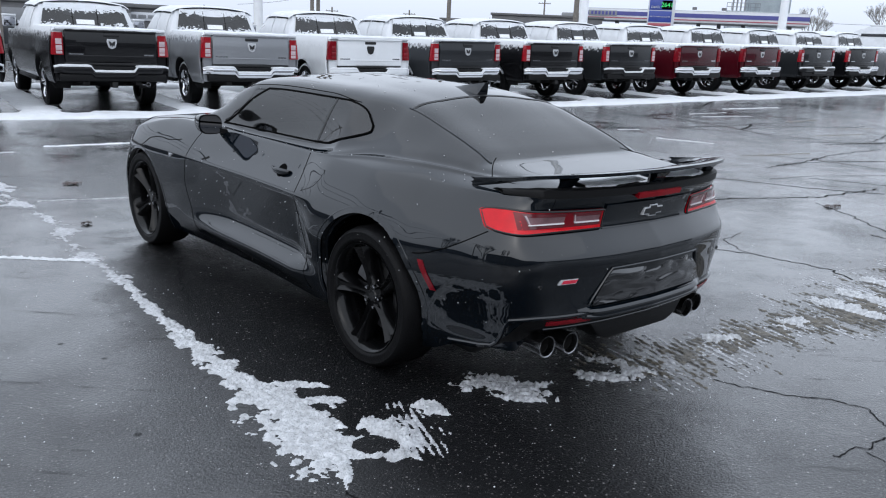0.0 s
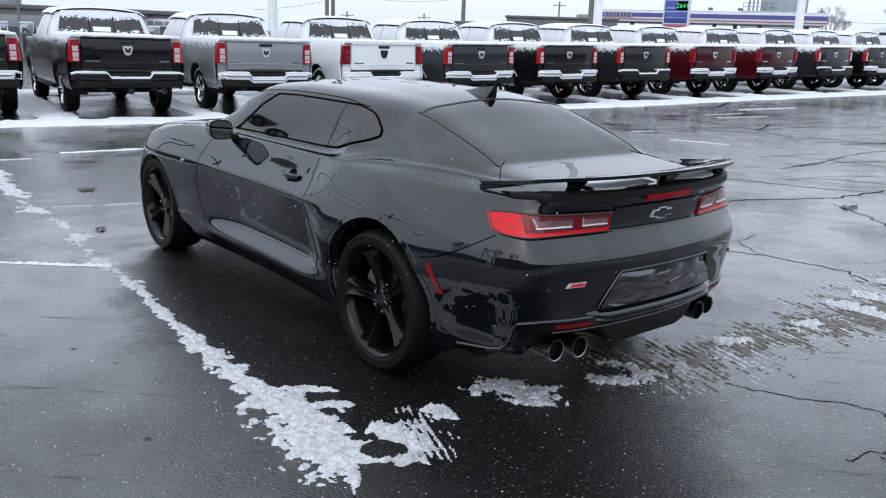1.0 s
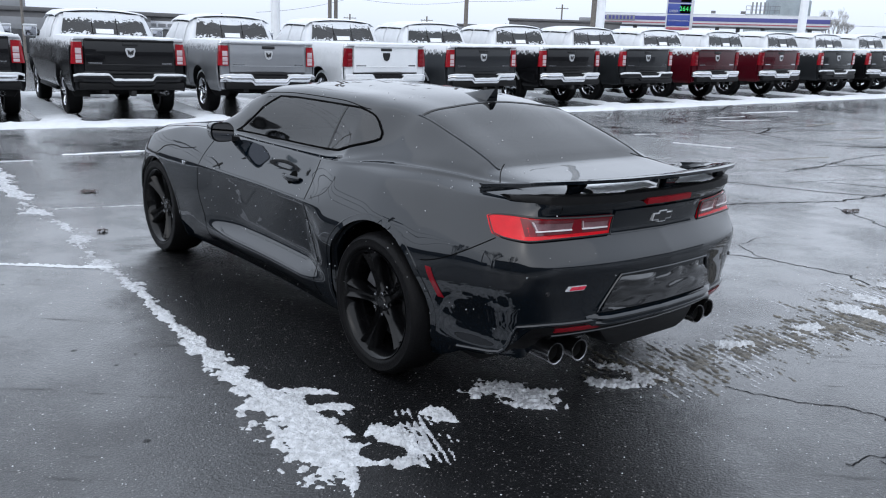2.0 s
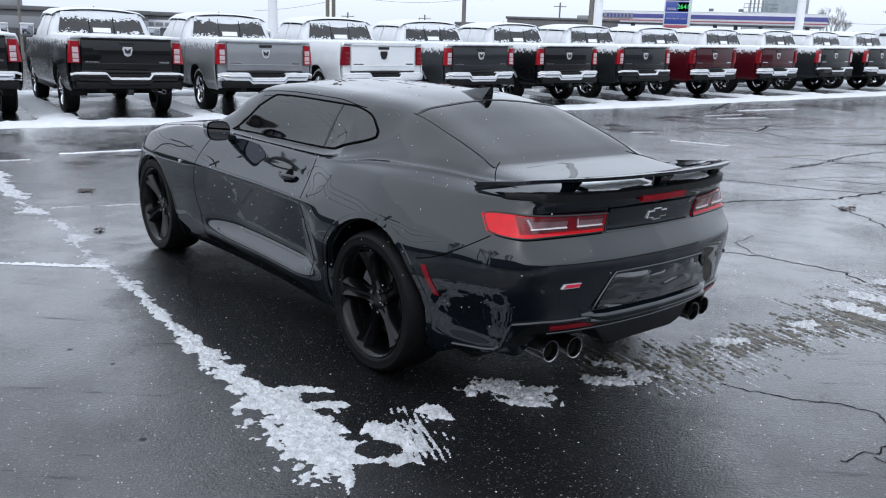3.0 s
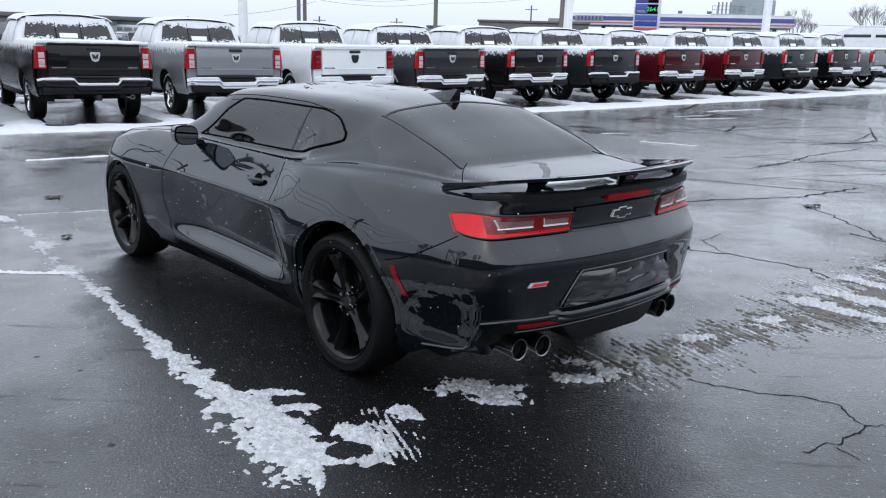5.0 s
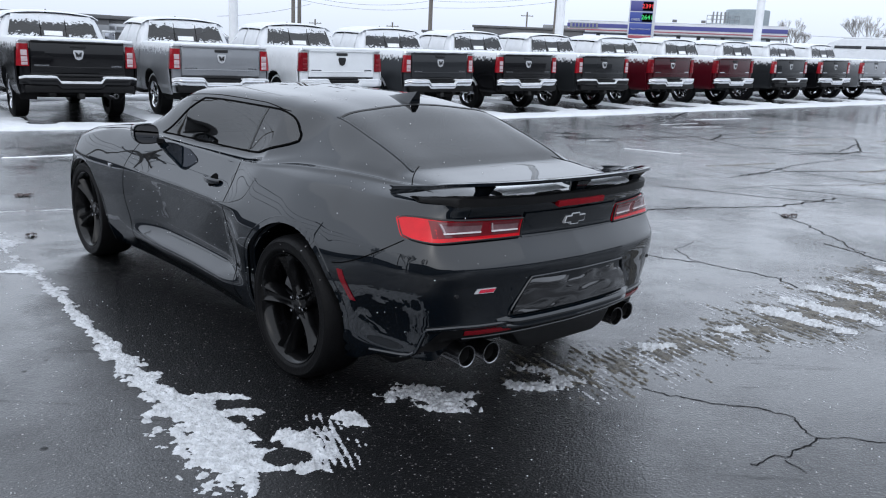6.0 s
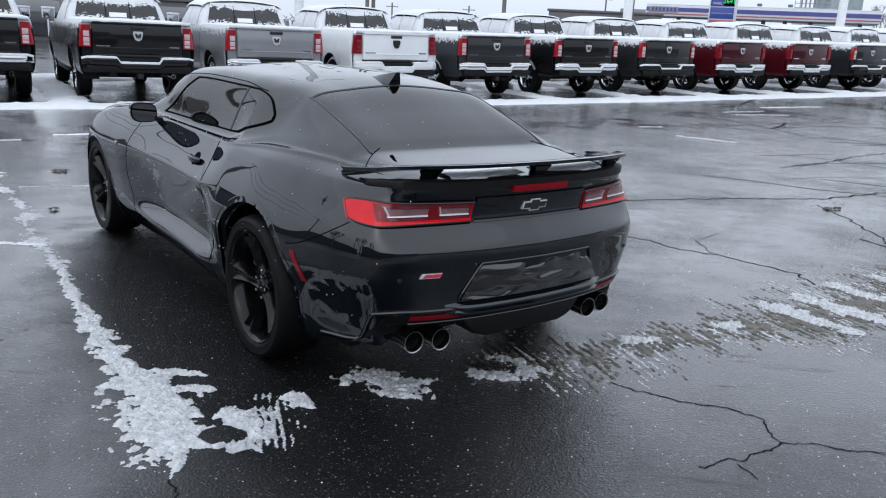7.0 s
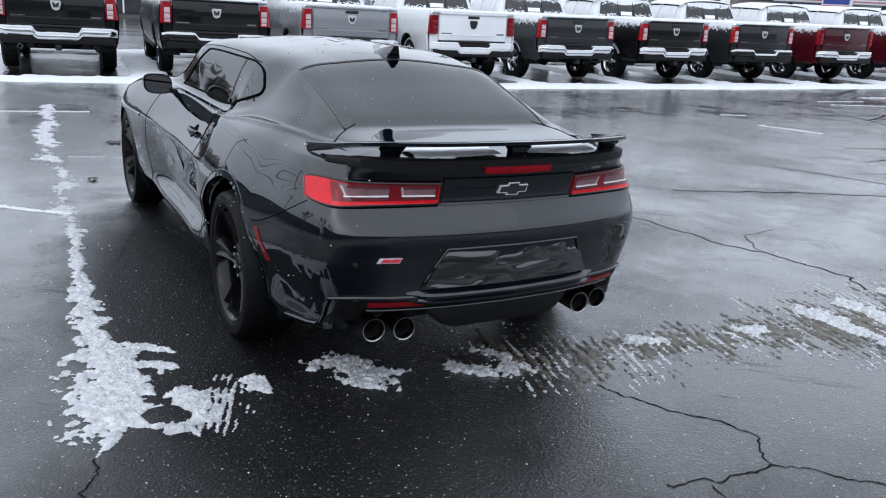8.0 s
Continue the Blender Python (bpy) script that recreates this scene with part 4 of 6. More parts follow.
def make_wing(car):
    half = curve([0, 0.31, 0.52, 0.62, 0.685, 0.725], [-0.872, -0.855, -0.805, -0.742, -0.64, -0.520])
    trail = curve([0, 0.31, 0.52, 0.62, 0.685, 0.725], [-1.040, -1.015, -0.960, -0.890, -0.75, -0.540])
    lift = curve([0, 0.36, 0.57, 0.645, 0.685, 0.725], [1.074, 1.072, 1.067, 1.056, 1.037, 1.008])
    rows = []
    for y in np.concatenate([np.linspace(-0.725, -0.57, 14), np.linspace(-0.55, 0.55, 30), np.linspace(0.57, 0.725, 14)]):
        a, b, z = float(half(abs(y))), float(trail(abs(y))), float(lift(abs(y)))
        m = (a + b) / 2
        rows.append([(a, y, z - 0.030), (a + (m - a) * 0.5, y, z - 0.014), (m, y, z - 0.006), (b + 0.03, y, z + 0.004), (b, y, z + 0.004), (b - 0.001, y, z - 0.010), (b + 0.03, y, z - 0.016), (m, y, z - 0.026), (a + (m - a) * 0.4, y, z - 0.036)])
    wing = part("rear_wing", sheet(np.array(rows), loop=True), PAINT, car, "low black rear wing on three struts")
    # broad struts that flare into the blade and into the base
    for y in (0.0, 0.52, -0.52):
        a, b, top = float(half(abs(y))), float(trail(abs(y))), float(lift(abs(y))) - 0.025
        rows = []
        for k, w in ((0.0, 0.062), (0.25, 0.046), (0.5, 0.040), (0.8, 0.044), (1.0, 0.058)):
            z = 0.962 + (top - 0.962) * k
            x0, x1 = b + 0.050 + 0.055 * (1 - k), a - 0.035 - 0.032 * k
            rows.append([(x0, y - w * 0.8, z), (x0 + 0.02, y - w, z), (x1 - 0.02, y - w, z), (x1, y - w * 0.7, z), (x1, y + w * 0.7, z), (x1 - 0.02, y + w, z), (x0 + 0.02, y + w, z), (x0, y + w * 0.8, z)])
        part("wing_strut", sheet(np.array(rows), loop=True), PAINT, wing)
    # the base that the struts grow out of, along the boot's edge
    rows = []
    for y in np.concatenate([np.linspace(-0.71, -0.56, 12), np.linspace(-0.54, 0.54, 27), np.linspace(0.56, 0.71, 12)]):
        r = rear_at(y, 0.968)
        e = 1 - float(ramp01(abs(y), 0.62, 0.71))
        zt = 0.985 + 0.020 * e
        rows.append([(r[0] - 0.010, y, 0.966), (r[0] - 0.012, y, zt - 0.006), (r[0] - 0.004, y, zt), (r[0] + 0.030, y, zt + 0.002), (r[0] + 0.055, y, 0.980)])
    part("wing_base", sheet(np.array(rows), loop=True), MATTE, wing, "black base moulding of the wing")


def make_details(car):
    # panel gaps
    def door_back():
        return tube([skin_at(x, z) + np.array((0, -0.0015, 0)) for x, z in zip(np.linspace(0.70, 0.545, 30), np.linspace(0.955, 0.245, 30))], 0.0035, 5)
    def door_front():
        k = np.linspace(0, 1, 30)
        return tube([skin_at(2.02 + 0.10 * math.sin(3.1 * t) - 0.05 * t, 0.95 - 0.70 * t) + np.array((0, -0.0015, 0)) for t in k], 0.0035, 5)
    def sill():
        return tube([skin_at(x, 0.252) + np.array((0, -0.0015, 0)) for x in np.linspace(0.545, 1.98, 40)], 0.003, 5)
    def bumper_gap():
        pts = []
        for t in np.linspace(0, 1, 24):
            x = -0.345 - 0.355 * t
            pts.append(skin_at(x, 0.655 + 0.158 * t ** 1.5) + np.array((0, -0.001, 0)))
        return tube(pts, 0.003, 5)
    def boot_gap():
        pts = [upper(x, 2.3 - 1.1 * t, 0.0) for t, x in zip(np.linspace(0, 1, 16), np.linspace(-0.385, -0.55, 16))]
        return tube(pts + [rear_at(0.585, z) + np.array((0.002, 0, 0)) for z in np.linspace(0.975, 0.905, 8)], 0.0025, 5)
    def bonnet_gap():
        return tube([upper(x, 0.75, -0.001) for x in np.linspace(2.35, 3.45, 20)], 0.003, 5)
    for name, fn in (("door_gap", door_back), ("door_gap", door_front), ("sill_gap", sill), ("bumper_gap", bumper_gap), ("boot_gap", boot_gap), ("bonnet_gap", bonnet_gap)):
        both(name, fn, GAP, car)

    # door handle with its bowl
    def handle():
        rows = []
        for k in np.linspace(0, 1, 12):
            x = 0.805 + 0.20 * k
            z = 0.838 - 0.004 * math.sin(math.pi * k)
            y = skin_at(x, z)[1] + 0.006 + 0.022 * math.sin(math.pi * k) ** 0.6
            h = 0.009 + 0.009 * math.sin(math.pi * k) ** 0.5
            rows.append([(x, y + 0.010 * math.cos(a), z + h * math.sin(a)) for a in np.linspace(0, 2 * math.pi, 11)[:-1]])
        return sheet(np.array(rows), loop=True)
    def bowl():
        rows = []
        for k in np.linspace(0, 1, 8):
            r = 0.034 * math.sin(0.5 * math.pi * k)
            rows.append([tuple(skin_at(0.905 + 1.3 * r * math.cos(a), 0.836 + r * math.sin(a)) + np.array((0, 0.002, 0))) for a in np.linspace(0, 2 * math.pi, 19)[:-1]])
        return sheet(np.array(rows), loop=True)
    both("handle_bowl", bowl, GAP, car)
    both("door_handle", handle, PAINT, car, "black pull door handle")

    # door mirrors
    def mirror_shell():
        rows = []
        for k in np.linspace(0, 1, 12):
            e = math.sin(math.pi * min(1, 0.12 + 0.88 * (1 - k)) * 0.5)
            x = 1.735 + 0.165 * k
            a, b = 0.092 * e ** 0.6, 0.062 * e ** 0.6
            rows.append([(x - 0.36 * (1 - k) * a * math.copysign(abs(math.cos(t)) ** 0.6, math.cos(t)), 0.897 - 0.01 * k + a * math.copysign(abs(math.cos(t)) ** 0.6, math.cos(t)), 1.000 + 0.012 * math.cos(t) + b * math.copysign(abs(math.sin(t)) ** 0.7, math.sin(t))) for t in np.linspace(0, 2 * math.pi, 25)[:-1]])
        bm = sheet(np.array(rows), loop=True)
        bmesh.ops.holes_fill(bm, edges=bm.edges)
        return bm
    def mirror_glass():
        rows = []
        for k in (0.02, 0.5, 1.0):
            rows.append([(1.727 - 0.36 * 0.084 * k * math.copysign(abs(math.cos(t)) ** 0.6, math.cos(t)), 0.897 + 0.084 * k * math.copysign(abs(math.cos(t)) ** 0.6, math.cos(t)), 1.000 + 0.012 * math.cos(t) * k + 0.054 * k * math.copysign(abs(math.sin(t)) ** 0.7, math.sin(t))) for t in np.linspace(0, 2 * math.pi, 25)[:-1]])
        return sheet(np.array(rows), loop=True)
    def mirror_arm():
        rows = [[(1.80 + 0.03 * a, y, z + 0.020 * b) for a, b in ((-1.6, -0.6), (-1.6, 0.6), (0, 1), (1.6, 0.6), (1.6, -0.6), (0, -1))] for y, z in ((0.735, 0.945), (0.785, 0.95), (0.825, 0.958), (0.865, 0.965))]
        return sheet(np.array(rows), loop=True)
    for side in (1, -1):
        made = []
        for fn, mtl, nm in ((mirror_shell, PAINT, "door_mirror"), (mirror_glass, MIRROR, "mirror_glass"), (mirror_arm, MATTE, "mirror_arm")):
            bm = fn()
            if side < 0:
                for v in bm.verts:
                    v.co.y = -v.co.y
            bmesh.ops.recalc_face_normals(bm, faces=bm.faces)
            made.append(part(nm, bm, mtl, made[0] if made else car, "black door mirror with snow-wet shell" if not made else ""))

    # roof fin
    rows = []
    for k in np.linspace(0, 1, 12):
        x = 0.47 - 0.24 * k
        h = 0.070 * k ** 1.1
        w = 0.046 * math.sin(0.5 * math.pi * min(1, 0.25 + k)) * (1.0 - 0.15 * k)
        zb = float(upper(x, 4.0)[2]) - 0.004
        rows.append([(x, -w, zb), (x - 0.02 * k, -w * 0.62, zb + 0.55 * h), (x - 0.035 * k, -0.011, zb + h), (x - 0.035 * k, 0.011, zb + h), (x - 0.02 * k, w * 0.62, zb + 0.55 * h), (x, w, zb)])
    bm = sheet(np.array(rows), loop=True)
    bmesh.ops.holes_fill(bm, edges=bm.edges)
    bmesh.ops.recalc_face_normals(bm, faces=bm.faces)
    part("roof_fin", bm, PAINT, car, "black shark-fin aerial")

    # fender badge
    def badge():
        p = skin_at(2.30, 0.735)
        return box(p[0] - 0.022, p[0] + 0.022, p[1] - 0.004, p[1] + 0.006, 0.722, 0.748, 0.002)
    both("fender_badge", badge, CHROME, car, "tiny chrome fender badge")

    # cabin
    for y in (0.36, -0.36):
        seat = part("front_seat", box(1.12, 1.62, y - 0.25, y + 0.25, 0.35, 0.55, 0.06), FABRIC, car, "dark bucket seat")
        P = []
        for k, (x, z, w) in enumerate(((1.20, 0.50, 0.25), (1.12, 0.70, 0.26), (1.03, 0.92, 0.23), (1.00, 0.98, 0.13), (0.98, 1.12, 0.13), (0.98, 1.16, 0.09))):
            P.append([(x + a, y + b * w, z) for a, b in ((0.07, -0.8), (0.08, 0), (0.07, 0.8), (0, 1), (-0.05, 0.8), (-0.05, -0.8), (0, -1))])
        part("seat_back", sheet(np.array(P), loop=True), FABRIC, seat)
    part("dashboard", box(1.85, 2.25, -0.66, 0.66, 0.72, 0.94, 0.05), FABRIC, car)
    part("rear_bench", box(0.15, 0.75, -0.58, 0.58, 0.35, 0.85, 0.08), FABRIC, car)
    part("parcel_shelf", box(-0.40, 0.22, -0.60, 0.60, 0.86, 0.93, 0.02), FABRIC, car)
    part("steering_wheel", lathe([(0.185 + 0.014 * math.cos(a), 1.74 + 0.014 * math.sin(a)) for a in np.linspace(0, 2 * math.pi, 9)], 32, axis="x", at=(0, 0.36, 0.86)), FABRIC, car)


DECK = {}


def deck_z(x, y):
    """Height of the upper body at x and half width y."""
    k = round(x, 2)
    if k not in DECK:
        pts = [upper(k, q) for q in np.linspace(0, 4, 41)]
        DECK[k] = ([p[1] for p in pts][::-1], [p[2] for p in pts][::-1])
    return float(np.interp(y, *DECK[k]))


def make_car():
    car = thing("black_coupe", CAR, "glossy wet black two-door sports coupe standing on wet asphalt", "car")
    make_body(car)
    make_glazing(car)
    for x in (0.0, WHEELBASE):
        for side in (1, -1):
            make_wheel(car, x, side)
    make_tail(car)
    make_wing(car)
    make_details(car)

    # wet snow under the wing, also standing in for sky mirrored on the lid
    for a, b in ((-0.435, -0.065), (0.065, 0.435)):
        def lay(u, v, h, a=a, b=b):
            y = a + (b - a) * v
            x = -0.80 - 0.15 * u + 0.22 * max(0.0, abs(y) - 0.3) ** 1.2
            return tuple(CAR @ Vector((x, y, deck_z(x, abs(y)) + 0.002 + h)))
        def melt(u, v, a=a):
            return 0.7 - abs(u - 0.5) + 0.25 * fbm(u * 3 + a * 5, v * 5, a)
        tagged(part("deck_snow_sheen", clump(20, 50, lay, melt, 0.009), SNOW), "strip of wet snow and painted sky sheen on the boot lid under the wing", "snow", kind="stuff")
    # flakes that have just settled on the paint
    rng = random.Random(9)
    verts, faces = [], []
    for k in range(230):
        if k % 2:
            i = rng.randrange(6, int(N_PLAN * 0.62))
            p = skin(i, rng.uniform(0.35, 0.93))
            p = p + np.array((NX[i], NY[i], 0)) * 0.002
        else:
            p = upper(rng.uniform(-0.6, 2.2), rng.uniform(0.1, 3.9), 0.002)
        r = 0.0014 + 0.0028 * rng.random() ** 3
        n0 = len(verts)
        verts += [tuple(p + np.array(d) * r) for d in ((1, 0, 0), (-1, 0, 0), (0, 1, 0), (0, -1, 0), (0, 0, 1), (0, 0, -1))]
        faces += [(n0 + a, n0 + b, n0 + d) for a, b, d in ((0, 2, 4), (2, 1, 4), (1, 3, 4), (3, 0, 4), (2, 0, 5), (1, 2, 5), (3, 1, 5), (0, 3, 5))]
    me = bpy.data.meshes.new("snow_flecks")
    me.from_pydata([tuple(CAR @ Vector(v)) for v in verts], [], faces)
    me.materials.append(SNOW)
    tagged(new("snow_flecks", me), "tiny fresh snowflakes settled on the black paint", "snow", kind="stuff")

    def on_roof(u, v, h):
        x, y = 0.55 + 1.0 * u, -0.42 + 0.70 * v
        return tuple(CAR @ Vector((x, y, deck_z(x, abs(y)) + 0.001 + h)))
    tagged(part("roof_dust", clump(90, 70, on_roof, lambda u, v: 0.55 * fbm(u * 5, v * 9, 3.3, 6) - 0.22 + 0.25 * u - 0.6 * abs(v - 0.5), 0.0015), PACKED), "thin melting dust of snow on the roof", "snow", kind="stuff")


make_car()


# ---- the parked pickups ----
TRUCK_W = curve([0.36, 0.46, 0.60, 0.80, 0.98, 1.10, 1.28, 1.38, 1.46], [0.86, 0.93, 0.985, 1.005, 1.015, 1.005, 0.99, 0.975, 0.94])
T_ARCH = ((1.17, 0.43, 0.515), (4.84, 0.43, 0.515))


def truck_y(x, z):
    """Half width of a pickup's flank."""
    w = float(TRUCK_W(z))
    w += 0.035 * math.exp(-((x - 1.17) / 0.55) ** 2 - ((z - 0.80) / 0.25) ** 2) + 0.035 * math.exp(-((x - 4.84) / 0.55) ** 2 - ((z - 0.80) / 0.25) ** 2)
    return w - 0.16 * float(ramp01(x, 5.1, 5.75)) ** 2


def flank(x0, x1, z0, z1, side, nx=40, nz=16):
    xs, zs = np.linspace(x0, x1, nx), np.linspace(z0, z1, nz)
    P = np.array([[(x, truck_y(x, z), z) for z in zs] for x in xs])
    c = (P[:-1, :-1] + P[1:, 1:]) / 2
    gone = np.zeros(c.shape[:2], bool)
    for cx, cz, r in T_ARCH:
        gone |= np.hypot(c[..., 0] - cx, c[..., 2] - cz) < r
    hit, keep = np.zeros(P.shape[:2], bool), np.zeros(P.shape[:2], bool)
    for a in (0, 1):
        for b in (0, 1):
            hit[a:a + gone.shape[0], b:b + gone.shape[1]] |= gone
            keep[a:a + gone.shape[0], b:b + gone.shape[1]] |= ~gone
    for i, j in np.argwhere(hit & keep):
        p = P[i, j]
        cx, cz, r = min(T_ARCH, key=lambda a: abs(a[0] - p[0]))
        k = math.hypot(p[0] - cx, p[2] - cz)
        P[i, j, 0], P[i, j, 2] = cx + (p[0] - cx) * r / k, cz + (p[2] - cz) * r / k
    P[..., 1] *= side
    bm = bmesh.new()
    vs = [[bm.verts.new(tuple(p)) for p in row] for row in P]
    for i in range(nx - 1):
        for j in range(nz - 1):
            if not gone[i, j]:
                bm.faces.new((vs[i][j], vs[i + 1][j], vs[i + 1][j + 1], vs[i][j + 1]))
    bmesh.ops.delete(bm, geom=[v for v in bm.verts if not v.link_faces], context="VERTS")
    return solid(bm, -0.03 * side if side > 0 else 0.03 * -1)


CAB_X = [1.98, 2.03, 2.22, 3.30, 3.72, 4.25, 4.45]
CAB_Z = curve(CAB_X, [1.46, 1.50, 1.935, 1.965, 1.90, 1.46, 1.42])
CAB_W = curve(CAB_X, [0.86, 0.86, 0.815, 0.81, 0.80, 0.84, 0.86])


def cab_point(x, q, out=0.0):
    """The pickup's cabin: q 0 belt, 1 roof edge, 2 middle."""
    zt, wt = float(CAB_Z(x)), float(CAB_W(x))
    zb, wb = 1.40, 0.985
    if q <= 1:
        k = q
        y, z = wb + (wt - wb) * k + 0.025 * math.sin(math.pi * k), zb + (zt - 0.07 - zb) * k
        return (x, y + out, z + out * 0.3)
    k = q - 1
    return (x, wt * (1 - k) ** 0.9, zt - 0.07 * (1 - k) ** 2.2 + out)


def truck_wheel(truck, x, side, bright, seed):
    r, y0 = 0.425, 0.86
    f = lambda a: side * (y0 + a)
    at = (x, 0, r)
    tyre_prof = [(0.262, f(-0.12)), (0.30, f(-0.14)), (0.39, f(-0.135)), (r, f(-0.10)), (r, f(0.10)), (0.395, f(0.128)), (0.38, f(0.136)), (0.30, f(0.138)), (0.262, f(0.12))]
    wheel = part("wheel", lathe([(0.262, f(-0.12)), (0.235, f(-0.06)), (0.235, f(0.04)), (0.25, f(0.10)), (0.268, f(0.128)), (0.262, f(0.115))], 40, at=at), bright, truck, "bright alloy wheel")
    part("tyre", lathe(tyre_prof, 48, at=at), RUBBER, wheel, "tall tyre dusted with snow")
    part("brake_drum", lathe([(0.001, f(0.0)), (0.17, f(0.0)), (0.18, f(-0.06))], 24, at=at), SOOT, wheel)
    for k in range(6):
        a = radians(seed * 17) + 2 * math.pi * k / 6
        rows = []
        for rr in np.linspace(0.04, 0.245, 6):
            w = 0.030 + 0.022 * ((rr - 0.04) / 0.2) ** 2
            dy = 0.085 + 0.02 * (rr / 0.25)
            rows.append([(x + rr * math.cos(a) - s * w * math.sin(a), f(dy + b), r + rr * math.sin(a) + s * w * math.cos(a)) for s, b in ((-1, -0.04), (-0.8, 0), (0, 0.012), (0.8, 0), (1, -0.04))])
        part("spoke", sheet(np.array(rows), loop=True), bright, wheel)
    part("hub_cap", lathe([(0.001, f(0.105)), (0.05, f(0.105)), (0.065, f(0.09)), (0.075, f(0.05))], 20, at=at), bright, wheel)
    rows = []
    for a in np.linspace(35, 150, 18):
        c, s = math.cos(radians(a)), math.sin(radians(a))
        e = 0.012 * math.sin(math.pi * (a - 35) / 115) + 0.002
        rows.append([(x + (r + b) * c, f(y), r + (r + b) * s) for y, b in ((-0.13, -0.02), (-0.10, e), (0.10, e), (0.132, -0.01), (0.138, -0.035), (0.130, -0.05))])
    part("tyre_snow", sheet(np.array(rows)), SNOW, wheel)


def snow_slab(place, nx, ny, seed, thick, edge=0.08, rag=0.12):
    def mask(a, b):
        d = min(a, 1 - a, b, 1 - b) / edge
        return min(1.0, d) * 0.4 - 0.02 + rag * fbm(a * 9 + seed * 3.1, b * 9, seed) * (1 if d < 2.2 else 0)
    return clump(nx, ny, place, mask, thick)


def make_truck(s, n, seed, paint, bumper, label, chrome_wheel=CHROME, lamp_dark=False, turn=0.0, dual=False, low_snow=0.0):
    p = row_point(s, n)
    tilt = math.degrees(math.atan(0.0195)) * float(ramp01(s, 2, 9))
    m = Matrix.Translation(p) @ pose(0, 0, 0, 0, 0, 36.6 + turn) @ pose(0, 0, 0, 0, -tilt, 0) @ pose(0, 0, 0, 0, 0, 90)
    truck = thing("pickup_truck", m, label, "pickup truck", "row of parked pickup trucks")
    for side in (1, -1):
        part("bed_side", flank(0.05, 1.96, 0.50, 1.45, side), paint, truck, "bed side dusted with snow")
        part("cab_side", flank(2.0, 4.30, 0.46, 1.42, side, 44), paint, truck)
        part("front_fender", flank(4.32, 5.72, 0.46, 1.34, side, 32), paint, truck)
        part("running_board", box(2.0, 4.2, side * 0.93 - 0.07, side * 0.93 + 0.07, 0.40, 0.47, 0.02), MATTE, truck)
        for cx, cz, r in T_ARCH:
            rows = []
            for a in np.linspace(-8, 188, 36):
                c, sn = math.cos(radians(a)), math.sin(radians(a))
                y = truck_y(cx + r * c, cz + r * sn)
                rows.append([(cx + (r + 0.035) * c, side * (y + 0.002), cz + (r + 0.035) * sn), (cx + (r + 0.02) * c, side * (y + 0.028), cz + (r + 0.02) * sn), (cx + r * c, side * (y + 0.024), cz + r * sn), (cx + (r - 0.01) * c, side * (y - 0.02), cz + (r - 0.01) * sn), (cx + (r + 0.03) * c, side * 0.62, cz + (r + 0.03) * sn)])
            part("wheel_arch", sheet(np.array(rows)), MATTE, truck)
        for x in (1.17, 4.84):
            truck_wheel(truck, x, side, chrome_wheel, seed + side)
    # cabin
    qs = np.concatenate([np.linspace(0, 1, 9), np.linspace(1, 2, 9)[1:]])
    rows = []
    for x in np.linspace(1.98, 4.45, 42):
        half = [np.array(cab_point(x, q)) for q in qs]
        rows.append(half + [h * np.array((1, -1, 1)) for h in half[-2::-1]])
    P = np.array(rows)
    cab = part("cab", sheet(P, flip=True), SNOW, truck, "cabin under a thick layer of snow")
    part("cab_back", box(1.965, 2.03, -0.95, 0.95, 0.55, 1.47, 0.02), paint, truck)
    # rear window of the cab, with its sliding middle pane
    def back_at(y, z, out=0.0):
        k = (z - 1.47) / (1.88 - 1.47)
        return (2.03 + 0.165 * k - out, y, z + out * 0.3)
    def width(z):
        return 0.835 - 0.10 * (z - 1.47) / 0.40
    rows = [[back_at(width(z) * b, z, 0.006) for b in np.linspace(-1, 1, 13)] for z in np.linspace(1.47, 1.885, 6)]
    glass = part("rear_window", solid(sheet(np.array(rows)), 0.008), TRUCKGLASS, truck, "dark cab rear window partly snowed over")
    # near-black sheet stands in for the shade inside the cab
    part("cab_shade_sheet", sheet(np.array([[back_at(width(z) * b * 0.98, z, -0.03) for b in (-1, 0, 1)] for z in (1.48, 1.875)])), GAP, truck)
    for y in (-0.235, 0.235):
        part("sash_bar", tube([back_at(y, 1.485, 0.012), back_at(y, 1.875, 0.012)], 0.010, 6), MATTE, glass)
    part("window_card", solid(sheet(np.array([[back_at(y, z, 0.022) for y in (-0.165, 0.175)] for z in (1.51, 1.60)])), 0.003), PAPER, glass, "white card in the rear window")
    def stuck(a, b):
        y, z = (a * 2 - 1) * 0.74, b
        top = (b - 0.76 + low_snow * 0.3) * 2.4 + 0.35 * fbm(a * 11 + seed * 2.7, b * 7, seed, 6) + 0.55 * fbm(a * 34 + seed, b * 17, seed + 2, 5)
        low = (0.20 - b) * 2.4 + 0.35 * fbm(a * 14 + seed, b * 9 + 3, seed + 5, 6) + 0.6 * fbm(a * 36 + seed, b * 18 + 3, seed + 6, 5) - 0.15 - (0.9 if abs(y) < 0.24 else 0)
        return max(top, low)
    part("window_snow", clump(130, 48, lambda a, b, h: back_at(width(1.475 + 0.425 * b) * (a * 2 - 1) * 1.01, 1.475 + 0.425 * b, 0.010 + h), stuck, 0.011), SNOW, truck, "snow clinging to the rear window")
